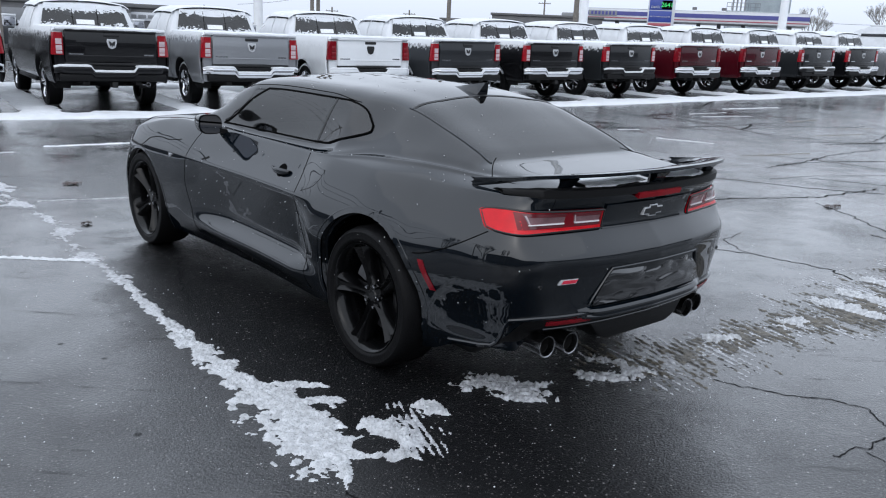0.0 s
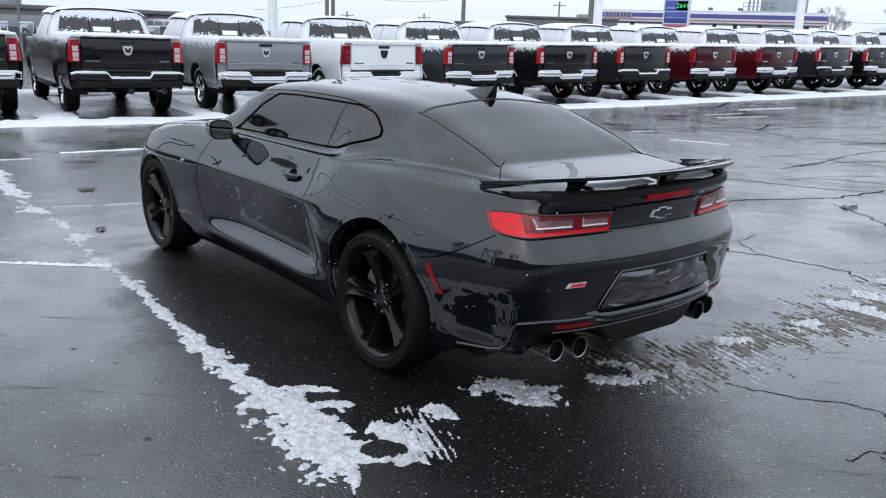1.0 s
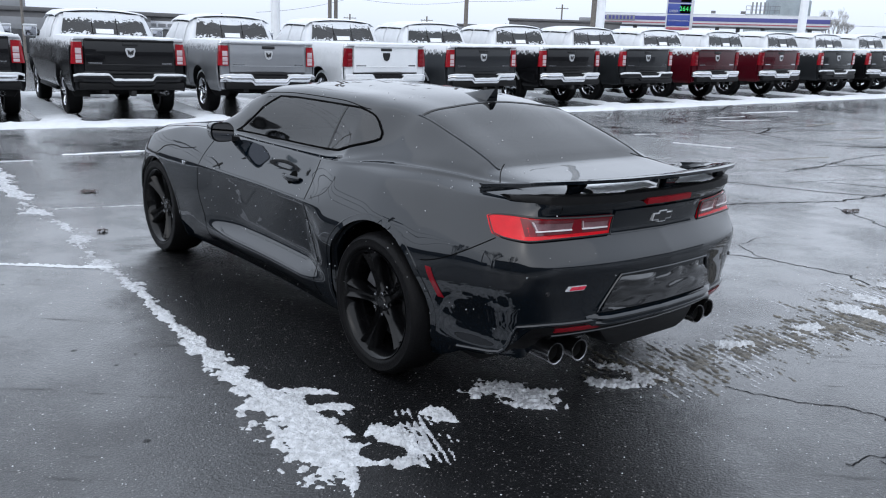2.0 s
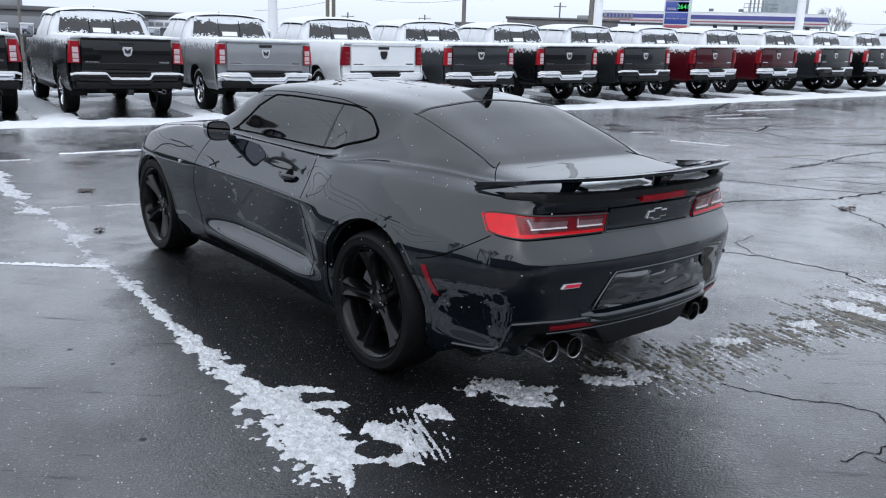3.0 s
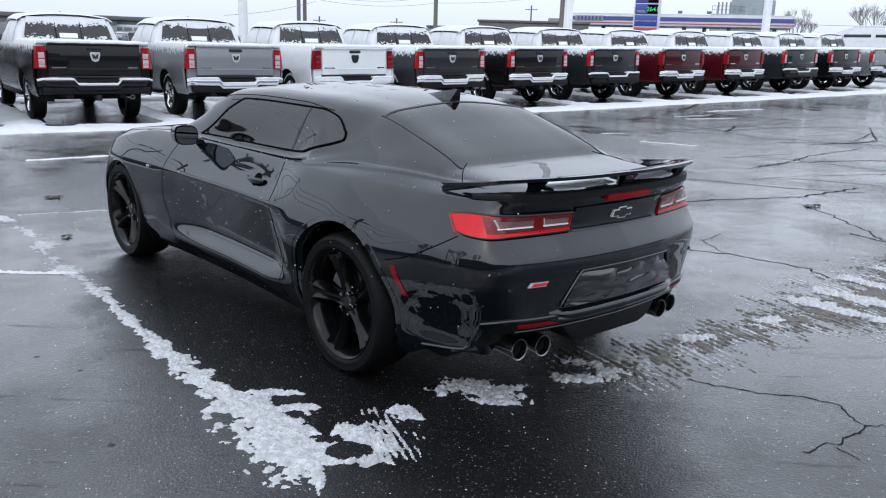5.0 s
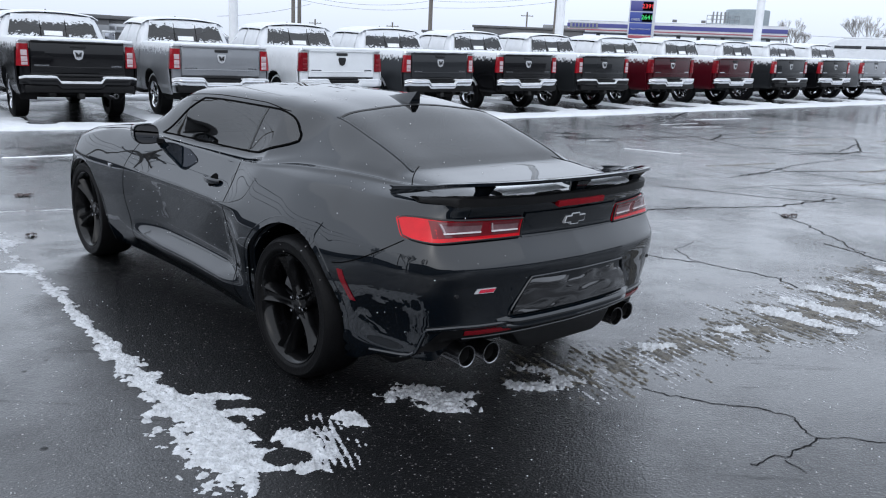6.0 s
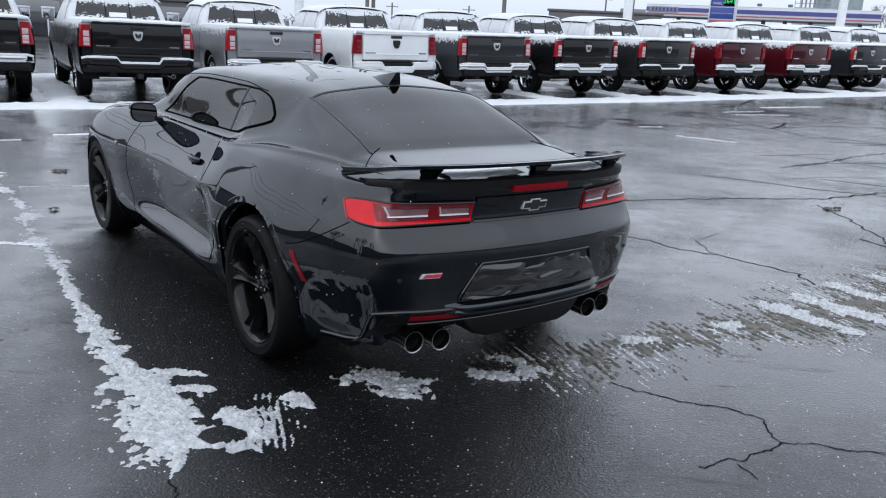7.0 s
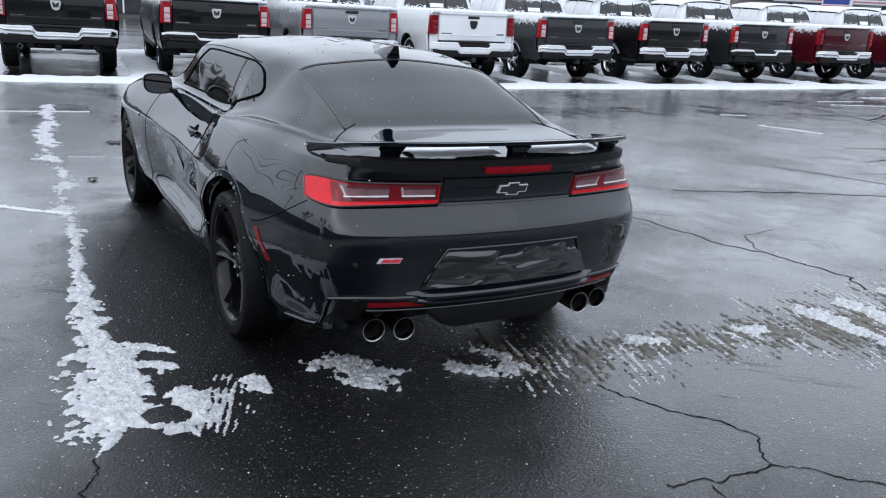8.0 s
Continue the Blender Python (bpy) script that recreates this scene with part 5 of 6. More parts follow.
    # side windows: a dark slit stays free at the top
    for side in (1, -1):
        for x0, x1 in ((2.38, 3.05), (3.12, 3.80)):
            sg = part("side_window", solid(sheet(np.array([[np.array(cab_point(x, q, 0.006)) * np.array((1, side, 1)) for x in np.linspace(x0, x1 - 0.25 * (q > 0.5) * (x1 > 3.5), 10)] for q in np.linspace(0.10, 0.93, 8)])), 0.006), TRUCKGLASS, truck)
            part("pane_snow", solid(sheet(np.array([[np.array(cab_point(x, q - 0.02 * fbm(x * 5, seed), 0.016)) * np.array((1, side, 1)) for x in np.linspace(x0 - 0.02, x1 - 0.22 * (q > 0.5) * (x1 > 3.5), 16)] for q in np.linspace(0.04, 0.85, 8)])), 0.012), SNOW, sg)
        arm = part("door_mirror", box(3.92, 4.05, side * 1.14 - 0.13, side * 1.14 + 0.13, 1.40, 1.63, 0.04), paint, truck, "tow mirror capped with snow")
        part("mirror_glass", box(3.908, 3.921, side * 1.14 - 0.105, side * 1.14 + 0.105, 1.425, 1.605, 0.004), MIRROR, arm)
        part("mirror_stalk", box(3.94, 4.02, side * 1.0 - 0.06, side * 1.0 + 0.06, 1.42, 1.47, 0.015), MATTE, arm)
        part("mirror_snow", box(3.91, 4.06, side * 1.14 - 0.135, side * 1.14 + 0.135, 1.615, 1.66, 0.02), SNOW, arm)
    # snow on roof, cabin sides and bonnet
    def roof(a, b, h):
        x = 2.19 + a * 1.6
        k = (b * 2 - 1)
        q = 2 - abs(k) * 1.10
        c = np.array(cab_point(x, q, 0.012 + h))
        c[1] *= math.copysign(1, k)
        return tuple(c)
    part("roof_snow", clump(34, 30, roof, lambda a, b: 0.45 + 0.1 * fbm(a * 6, b * 6, seed), 0.05), SNOW, truck, "thick snow on the cab roof")
    bonnet = box(4.40, 5.74, -0.88, 0.88, 0.95, 1.36, 0.10)
    part("bonnet", bonnet, paint, truck)
    part("grille", box(5.70, 5.80, -0.70, 0.70, 0.70, 1.22, 0.05), MATTE, truck)
    part("bonnet_snow", snow_slab(lambda a, b, h: (4.42 + 1.3 * a, -0.86 + 1.72 * b, 1.365 + h), 20, 24, seed, 0.05, 0.06), SNOW, truck)
    # bed: floor, front wall and the snow that fills it to the rail
    part("bed_floor", box(0.06, 1.95, -0.90, 0.90, 0.80, 0.86, 0.01), MATTE, truck)
    part("bed_cover", box(0.03, 1.96, -0.93, 0.93, 1.36, 1.43, 0.02), MATTE, truck, "flat bed cover")
    def lid(a, b, h):
        x, y = -0.03 + 2.0 * a, -0.985 + 1.97 * b
        drop = 0.05 * max(0, abs(y) - 0.90) / 0.085 + 0.035 * max(0, 0.10 - a) / 0.10
        return (x, y, 1.438 + h - drop)
    part("bed_snow", clump(36, 40, lid, lambda a, b: 0.30 + 0.12 * fbm(a * 4 + seed, b * 4, seed), 0.055), SNOW, truck, "smooth snow over the bed")
    # tailgate
    clean = CLEAN[paint]
    gate = part("tailgate", box(-0.045, 0.05, -0.795, 0.795, 0.86, 1.435, 0.022, seg=3), clean, truck, "tailgate with pull handle and emblem")
    part("gate_step", box(-0.056, -0.03, -0.74, 0.74, 0.965, 0.99, 0.008), clean, gate)
    part("gate_spoiler", box(-0.085, 0.03, -0.79, 0.79, 1.395, 1.44, 0.016), clean, gate)
    part("gate_snow", tube([(-0.055 + 0.008 * fbm(y * 4, seed), y, 1.445 + 0.008 * fbm(y * 3 + 7, seed)) for y in np.linspace(-0.95, 0.95, 30)], 0.030, 8), SNOW, truck, "rolled edge of snow over the tailgate")
    part("gate_pull", box(-0.060, -0.03, -0.135, 0.135, 1.315, 1.375, 0.012), TRIM, gate, "dark tailgate pull")
    part("emblem", prism([(-0.08, 0.07), (0.08, 0.07), (0.09, 0.02), (0.058, -0.08), (0.0, -0.105), (-0.058, -0.08), (-0.09, 0.02)], "x", -0.066, -0.04, 0.006), TRIM if paint is P_WHITE else BRIGHT, gate, "plain shield emblem", smooth=False).location = (0, 0, 1.21)
    part("emblem_core", prism([(-0.058, 0.045), (-0.02, 0.03), (0.0, 0.0), (0.02, 0.03), (0.058, 0.045), (0.04, -0.05), (0.012, -0.03), (0.0, -0.07), (-0.012, -0.03), (-0.04, -0.05)], "x", -0.072, -0.04), TRIM, gate, smooth=False).location = (0, 0, 1.205)
    part("badge_bar", box(-0.051, -0.04, 0.50, 0.74, 0.995, 1.015), CHROME, gate)
    part("badge_bar", box(-0.051, -0.04, -0.74, -0.56, 0.995, 1.022), CHROME, gate)
    # lamps wrap the corners
    for side in (1, -1):
        rows = []
        for z in np.linspace(0.985, 1.370, 8):
            k = (z - 0.985) / 0.385
            rows.append([(x, side * (y + 0.004), z) for x, y in ((-0.035, 0.815), (-0.050, 0.83), (-0.050, 0.90), (-0.040, 0.96), (-0.005, truck_y(0.05, z) + 0.004), (0.10 + 0.03 * k, truck_y(0.1, z) + 0.006))])
        bm = sheet(np.array(rows))
        lamp = part("tail_lamp", solid(bm, 0.02), DARKRED if lamp_dark else TRUCKRED, truck, "tall red tail lamp")
        for z0, z1 in ((1.005, 1.055), (1.065, 1.150), (1.165, 1.265)):
            part("inner_lens", box(-0.058, -0.045, min(side * 0.843, side * 0.945), max(side * 0.843, side * 0.945), z0, z1, 0.004), DARKRED if lamp_dark else LAMPGREY, lamp, "pale inner lens")
    part("corner_post", box(0.0, 0.12, 0.78, 0.975, 0.52, 1.42, 0.02), paint, truck)
    part("corner_post", box(0.0, 0.12, -0.975, -0.78, 0.52, 1.42, 0.02), paint, truck)
    # step bumper with a dropped middle, wrapped round the corners
    def step(y):
        return 0.092 * (1 - float(ramp01(abs(y), 0.33, 0.42))) + 0.025 * float(ramp01(abs(y), 0.90, 1.0))
    rows, cover = [], []
    for y in np.concatenate([np.linspace(-1.0, -0.82, 10), np.linspace(-0.78, -0.44, 9), np.linspace(-0.42, -0.32, 7), np.linspace(-0.28, 0.28, 9), np.linspace(0.32, 0.42, 7), np.linspace(0.44, 0.78, 9), np.linspace(0.82, 1.0, 10)]):
        xo = -0.205 + 0.15 * float(ramp01(abs(y), 0.78, 1.02)) ** 1.5
        zt = 0.808 - step(y)
        zb = 0.665 - 0.75 * step(y) + 0.02 * float(ramp01(abs(y), 0.7, 1.0))
        h = zt - zb
        rows.append([(-0.01, y, zt - 0.004), (xo + 0.035, y, zt), (xo + 0.010, y, zt - 0.012), (xo, y, zt - 0.035), (xo + 0.002, y, zt - 0.55 * h), (xo + 0.014, y, zb + 0.018), (xo + 0.035, y, zb), (-0.01, y, zb + 0.004)])
        f = 0.020 + 0.008 * fbm(y * 6, seed)
        cover.append([(xo - 0.003, y, zt - 0.018), (xo - 0.004, y, zt + 0.3 * f), (xo + 0.02, y, zt + f), (-0.05, y, zt + f), (-0.02, y, zt - 0.002)])
    bump = part("rear_bumper", sheet(np.array(rows), loop=True), bumper, truck, "stepped rear bumper with snow on it")
    part("bumper_snow", sheet(np.array(cover), loop=True), SNOW, truck, "line of snow along the stepped bumper")
    part("plate_panel", box(-0.15, -0.05, -0.40, 0.40, 0.69, 0.80, 0.01), MATTE, truck)
    part("lower_valance", box(-0.15, -0.03, -0.93, 0.93, 0.53, 0.67, 0.03), MATTE, truck, "dark lower valance of the bumper")
    part("gate_sill", box(-0.02, 0.05, -0.80, 0.80, 0.80, 0.865, 0.01), TRIM, truck)
    # underneath
    part("rear_axle", tube([(1.17, -0.78, 0.42), (1.17, 0.78, 0.42)], 0.06, 10), SOOT, truck)
    part("frame_rail", box(0.0, 5.3, -0.52, -0.40, 0.46, 0.60, 0.01), SOOT, truck)
    part("frame_rail", box(0.0, 5.3, 0.40, 0.52, 0.46, 0.60, 0.01), SOOT, truck)
    part("spare_tyre", lathe([(0.10, 0.42), (0.34, 0.42), (0.40, 0.47), (0.40, 0.58), (0.34, 0.62)], 28, axis="z", at=(0.62, 0, 0)), RUBBER, truck)
    part("hitch", box(-0.16, 0.05, -0.05, 0.05, 0.42, 0.52, 0.01), SOOT, truck)
    for y in ((0.62, -0.62) if dual else (-0.60,)):
        part("exhaust_tip", lathe([(0.040, 0.3), (0.042, -0.12), (0.037, -0.12), (0.036, 0.1)], 20, axis="x", at=(0, y, 0.475)), CHROME, truck, "round exhaust tip")
    part("roof_aerial", lathe([(0.03, 1.93), (0.02, 2.02), (0.004, 2.04)], 10, axis="z", at=(2.75, 0.0, 0)), TRIM, truck)


P_BLACK = dusted("black_truck_paint", (0.006, 0.006, 0.007), 1.53, 1.63)
P_GREY = dusted("granite_truck_paint", (0.035, 0.038, 0.042), 1.51, 1.61)
P_SILVER = dusted("silver_truck_paint", (0.25, 0.26, 0.275), 1.54, 1.66, 0.35)
P_WHITE = dusted("white_truck_paint", (0.68, 0.70, 0.72), 1.5, 1.65)
P_CHAR = dusted("charcoal_truck_paint", (0.018, 0.020, 0.022), 1.51, 1.61)
P_RED = dusted("dark_red_truck_paint", (0.055, 0.004, 0.008), 1.53, 1.63)
B_WHITE = mat("white_bumper_paint", (0.68, 0.70, 0.72), 0.3, 0, 0.05, 4, coat=0.5)
CLEAN = {}
for clean_name, dusty, clean_base, clean_metal in (("black", P_BLACK, (0.005, 0.005, 0.006), 0), ("granite", P_GREY, (0.022, 0.024, 0.027), 0), ("silver", P_SILVER, (0.25, 0.26, 0.275), 0.35),
                                                  ("white", P_WHITE, (0.70, 0.72, 0.74), 0), ("charcoal", P_CHAR, (0.013, 0.014, 0.016), 0), ("dark_red", P_RED, (0.045, 0.004, 0.008), 0)):
    CLEAN[dusty] = mat(clean_name + "_gate_paint", clean_base, 0.25, clean_metal, 0.05, 2.0, coat=0.6, spec=0.1)
CH, BK = CHROME, BUMPBLACK
TRUCKS = [
    (-2.76 + 0.93, 0.15, P_BLACK, CH, "black pickup truck with chrome bumper and twin exhausts, snow-covered", 0, True),
    (0.93, 0.0, P_BLACK, BK, "black pickup truck with black bumper, snow on roof and bed", 0, False),
    (2.66 + 0.93, 0.0, P_SILVER, CH, "silver pickup truck with chrome bumper, snow-covered roof and bed", 0, False),
    (5.38 + 0.93, 0.0, P_WHITE, B_WHITE, "white pickup truck with white bumper and dark tail lamps, under snow", 1, False),
    (8.00 + 0.93, 0.0, P_GREY, CH, "dark grey pickup truck with chrome bumper, snow-covered", 0, False),
    (10.74 + 0.93, 0.0, P_BLACK, CH, "black pickup truck with snowy chrome bumper", 0, False),
    (13.48 + 0.93, 0.0, P_CHAR, BK, "charcoal pickup truck with black bumper, snow-covered", 0, False),
    (16.32 + 0.93, 0.0, P_RED, CH, "dark red pickup truck with chrome bumper, snow-covered", 1, False),
    (19.29 + 0.93, 0.0, P_RED, CH, "dark red pickup truck with chrome bumper and snowy bed", 1, False),
    (22.33 + 0.93, 0.0, P_CHAR, BK, "charcoal pickup truck with black bumper under snow", 0, False),
    (25.06 + 0.93, 0.0, P_BLACK, CH, "black pickup truck with chrome bumper under snow", 0, False),
    (27.80 + 0.93, 0.0, P_SILVER, CH, "silver grey pickup truck with chrome bumper under snow", 0, False),
]
for k, (s, n, paint, bumper, label, dark, dual) in enumerate(TRUCKS):
    make_truck(s, n, k + 1, paint, bumper, label, CHROME, bool(dark), 0.0, dual, 0.3 if k % 3 == 1 else 0.0)


# ---- snow on the parking pad ----
def pad_snow():
    s, n = np.meshgrid(np.arange(-9, 39, 0.06), np.arange(-1.54, 6.8, 0.03), indexing="ij")
    edge = np.minimum((n + 1.46 + 0.05 * grain(s * 0.9, n * 0 + 3.0, 1.0)) * 3, 0.6)
    bare = np.full(s.shape, 9.0)
    for t in TRUCKS:
        bare = np.minimum(bare, np.maximum(abs(s - t[0] - 0.12) / 1.02, abs(n - 2.35) / 2.68) - 1 + 0.05 * grain(s * 2.5, n * 2.5, 2.0))
    value = np.minimum(edge, bare * 2.5)
    X = ROW_AT.x + ROW_D.x * s + ROW_N.x * n
    Y = ROW_AT.y + ROW_D.y * s + ROW_N.y * n
    tagged(lying("snow_cover", X, Y, value, 0.028, SNOW, 4.0), "thin snow between and behind the parked trucks", "snow", kind="stuff")


pad_snow()


# ---- snow, slush, lines and cracks on the near asphalt ----
def stroke(X, Y, a, b, r0, r1):
    """How far points lie inside a tapered stroke from a to b, in shares of its width."""
    dx, dy = b[0] - a[0], b[1] - a[1]
    t = np.clip(((X - a[0]) * dx + (Y - a[1]) * dy) / (dx * dx + dy * dy), 0, 1)
    return 1 - np.hypot(X - a[0] - dx * t, Y - a[1] - dy * t) / (r0 + (r1 - r0) * t)


def ground_patch(name, strokes, holes, material, label, category, step, thick, rag, freq, stripes=None, seed=1.0, lace=0.22):
    xs = [c[k][0] for c in strokes for k in (0, 1)]
    ys = [c[k][1] for c in strokes for k in (0, 1)]
    X, Y = np.meshgrid(np.arange(min(xs) - 0.45, max(xs) + 0.45, step), np.arange(min(ys) - 0.45, max(ys) + 0.45, step), indexing="ij")
    v = np.max([stroke(X, Y, *s) for s in strokes], axis=0)
    if stripes:
        # torn into streaks that run with the tread
        n = grain((X * stripes[0] + Y * stripes[1]) * freq, (Y * stripes[0] - X * stripes[1]) * freq * 0.55, seed, 7, 0.66)
    else:
        n = grain(X * freq, Y * freq, seed, 7, 0.66)
    v = np.where(v < -1.0, -1.0, v + rag * n + lace * grain(X * 52, Y * 52, seed + 8.0, 2))
    for h in holes:
        v = np.minimum(v, -1.5 * stroke(X, Y, *h) + 0.35 * rag * grain(X * freq * 1.5, Y * freq * 1.5, seed + 3))
    if stripes:
        ux, uy, period, deep = stripes
        v = v - deep * (0.5 + 0.5 * np.sin((X * ux + Y * uy) * 2 * math.pi / period + 1.2 * grain(X * 5, Y * 5, seed)))
    tagged(lying(name, X, Y, v, thick, material), label, category, kind="stuff")


# ridge of old snow beside the car
ground_patch("snow_ridge", [((-1.99, 4.85), (-1.52, 4.25), 0.025, 0.045), ((-1.52, 4.25), (-1.15, 3.81), 0.045, 0.068), ((-1.15, 3.81), (-0.80, 3.42), 0.060, 0.082), ((-0.80, 3.42), (-0.62, 3.24), 0.10, 0.165),
                            ((-0.61, 3.25), (-0.34, 2.92), 0.165, 0.155), ((-0.32, 2.92), (-0.20, 2.92), 0.10, 0.07), ((-0.55, 3.36), (-0.42, 3.38), 0.06, 0.03), ((-0.30, 2.86), (-0.265, 2.66), 0.05, 0.012), ((-0.72, 3.52), (-0.50, 3.52), 0.03, 0.025)],
             [((-0.215, 3.0), (-0.165, 3.0), 0.075, 0.06), ((-0.37, 3.25), (-0.27, 3.10), 0.045, 0.03)], OLDSNOW, "ragged ridge of old snow on the asphalt", "snow", 0.0065, 0.009, 0.55, 13)
ground_patch("snow_patch", [((-0.20, 3.16), (-0.12, 3.0), 0.10, 0.08)], [((-0.215, 3.0), (-0.165, 3.0), 0.075, 0.06)], OLDSNOW, "lump of old white snow", "snow", 0.007, 0.014, 0.5, 10, None, 4.0)
ground_patch("snow_patch", [((-0.10, 3.26), (-0.02, 3.04), 0.13, 0.10)], [((-0.215, 3.0), (-0.165, 3.0), 0.075, 0.06)],
             PACKED, "snow patch pressed by a tyre tread", "snow", 0.006, 0.006, 0.5, 16, (1.0, 0.40, 0.034, 0.95), 2.0, 0.35)
ground_patch("snow_patch", [((-0.02, 3.36), (0.05, 3.34), 0.06, 0.03)], [], OLDSNOW, "small scrap of white snow", "snow", 0.007, 0.014, 0.6, 12, None, 3.0)
ground_patch("snow_patch", [((0.24, 3.66), (0.42, 3.58), 0.09, 0.09), ((0.40, 3.62), (0.56, 3.71), 0.06, 0.02)], [], PACKED, "broken patch of grey snow behind the wheel", "snow", 0.006, 0.010, 0.8, 16, None, 5.0, 0.75)
ground_patch("snow_patch", [((0.76, 3.82), (1.0, 3.86), 0.04, 0.05), ((0.84, 4.05), (1.10, 3.90), 0.04, 0.03)], [], PACKED, "broken patch of grey snow under the tail", "snow", 0.006, 0.010, 0.8, 16, None, 6.0, 0.75)
# slush pressed by tyres
TRACK = [((1.05, 4.02), (1.45, 4.25), 0.24, 0.22), ((1.45, 4.25), (2.1, 4.75), 0.17, 0.17), ((2.1, 4.75), (2.6, 5.1), 0.20, 0.32), ((2.6, 5.1), (3.6, 5.85), 0.34, 0.40), ((3.6, 5.85), (5.2, 7.0), 0.40, 0.3)]
ground_patch("slush_track", TRACK, [], GRIT, "gritty slush pressed into tyre-tread ridges", "slush", 0.008, 0.004, 0.7, 14, (0.90, 0.44, 0.050, 1.0), 7.0, 0.6)
ground_patch("slush_track", TRACK, [], PACKED, "thin pale slush between tyre-tread ridges", "slush", 0.008, 0.003, 1.0, 7, (0.90, 0.44, 0.050, 2.7), 8.0, 1.1)
ground_patch("snow_patch", [((2.48, 5.30), (2.86, 4.94), 0.07, 0.075), ((2.76, 5.53), (3.14, 5.16), 0.075, 0.08), ((3.10, 5.86), (3.42, 5.54), 0.07, 0.08), ((3.5, 6.2), (3.8, 5.9), 0.09, 0.09), ((3.95, 6.6), (4.3, 6.2), 0.09, 0.1)], [], OLDSNOW, "white snow left between tyre marks", "snow", 0.008, 0.012, 0.6, 9, None, 9.0)
ground_patch("snow_patch", [((2.08, 4.82), (2.20, 4.86), 0.08, 0.05), ((1.55, 4.44), (1.68, 4.48), 0.06, 0.04)], [], OLDSNOW, "small scraps of white snow in slush", "snow", 0.008, 0.012, 0.6, 12, None, 10.0)
ground_patch("snow_trail", [((-2.02, 4.9), (-2.45, 5.35), 0.04, 0.05), ((-2.45, 5.35), (-2.96, 5.97), 0.07, 0.08), ((-2.96, 5.97), (-3.34, 6.49), 0.08, 0.07), ((-3.34, 6.49), (-4.0, 7.14), 0.05, 0.11), ((-4.0, 7.1), (-4.4, 7.6), 0.12, 0.07), ((-4.4, 7.6), (-6.2, 9.9), 0.08, 0.07)], [],
             PACKED, "thin broken trail of grey snow", "snow", 0.014, 0.004, 1.1, 7, (0.3, 1.0, 0.21, 0.45), 11.0, 0.4)


def stripe(name, a, b, w, seed, label, material=LINE, thick=0.004):
    a, b = Vector(a), Vector(b)
    d = (b - a)
    side = Vector((-d.y, d.x)).normalized()
    L = d.length
    u, v = np.meshgrid(np.arange(0, L, 0.012) / L, np.linspace(-0.75, 0.75, 16), indexing="ij")
    value = 0.62 - abs(v) * 2 * 1.1 + 0.4 * grain(u * L * 7, v * w * 30, seed, 6)
    tagged(lying(name, a.x + d.x * u + side.x * v * w, a.y + d.y * u + side.y * v * w, value, thick, material), label, "line", kind="stuff")


stripe("parking_line", (-4.6, 5.20), (-2.38, 5.345), 0.075, 1, "snow-filled worn white parking line", SNOW, 0.010)
stripe("parking_line", (-5.36, 10.28), (-3.4, 11.9), 0.12, 2, "snow-filled worn white parking line", SNOW, 0.008)
stripe("parking_line", (-6.5, 8.95), (-5.45, 9.75), 0.16, 3, "broken worn white parking line", PACKED, 0.006)
stripe("parking_line", (-3.75, 7.1), (-2.6, 7.68), 0.06, 4, "faint broken parking line", PACKED, 0.004)
stripe("parking_line", (6.4, 20.8), (8.1, 21.9), 0.35, 5, "faint strip of slush", PACKED, 0.006)
stripe("parking_line", (3.4, 14.6), (4.3, 14.2), 0.25, 6, "faint strip of slush", PACKED, 0.005)


def crack(pts, w, seed, label="dark crack in the asphalt"):
    rows = []
    for i in range(len(pts) - 1):
        a, b = Vector(pts[i]), Vector(pts[i + 1])
        m = max(3, int((b - a).length / 0.02))
        for k in range(m + (i == len(pts) - 2)):
            p = a.lerp(b, k / m)
            d = (b - a).normalized()
            s = Vector((-d.y, d.x))
            p = p + s * (0.045 * fbm(p.x * 7, p.y * 7, seed, 5) + 0.014 * fbm(p.x * 40, p.y * 40, seed, 2))
            ww = w * (0.25 + 0.9 * abs(fbm(p.x * 14, p.y * 14, seed + 2)) + 0.25)
            h = height(p.x, p.y)
            rows.append([(*(p - s * ww), h + 0.0016), (*p, h + 0.0008), (*(p + s * ww), h + 0.0016)])
    tagged(part("crack", sheet(np.array(rows)), TAR), label, "crack", kind="stuff")


crack([(1.38, 3.86), (1.68, 3.73), (1.85, 3.71), (2.01, 3.62), (2.04, 3.42), (1.89, 3.25), (1.83, 3.19), (1.66, 3.15)], 0.0055, 1)
crack([(1.84, 3.19), (1.87, 3.08)], 0.004, 2)
crack([(2.04, 3.42), (2.25, 3.41), (2.9, 3.3)], 0.0045, 3)
crack([(1.05, 7.55), (1.36, 7.3), (1.72, 7.0), (2.15, 6.62), (2.42, 6.53), (2.68, 6.34), (2.91, 6.12), (2.98, 5.89)], 0.010, 4)
crack([(2.42, 6.53), (2.35, 6.95), (2.6, 7.3)], 0.006, 5)
crack([(-0.25, 2.66), (-0.20, 2.55), (-0.12, 2.42), (-0.15, 2.2)], 0.005, 6)
crack([(4.0, 10.6), (4.7, 11.05), (6.3, 11.6)], 0.008, 7)
crack([(3.35, 18.9), (5.0, 17.6), (7.5, 17.9)], 0.02, 8)
crack([(-1.5, 4.6), (-1.8, 5.2), (-1.9, 5.6)], 0.004, 9)
rng_far = random.Random(31)
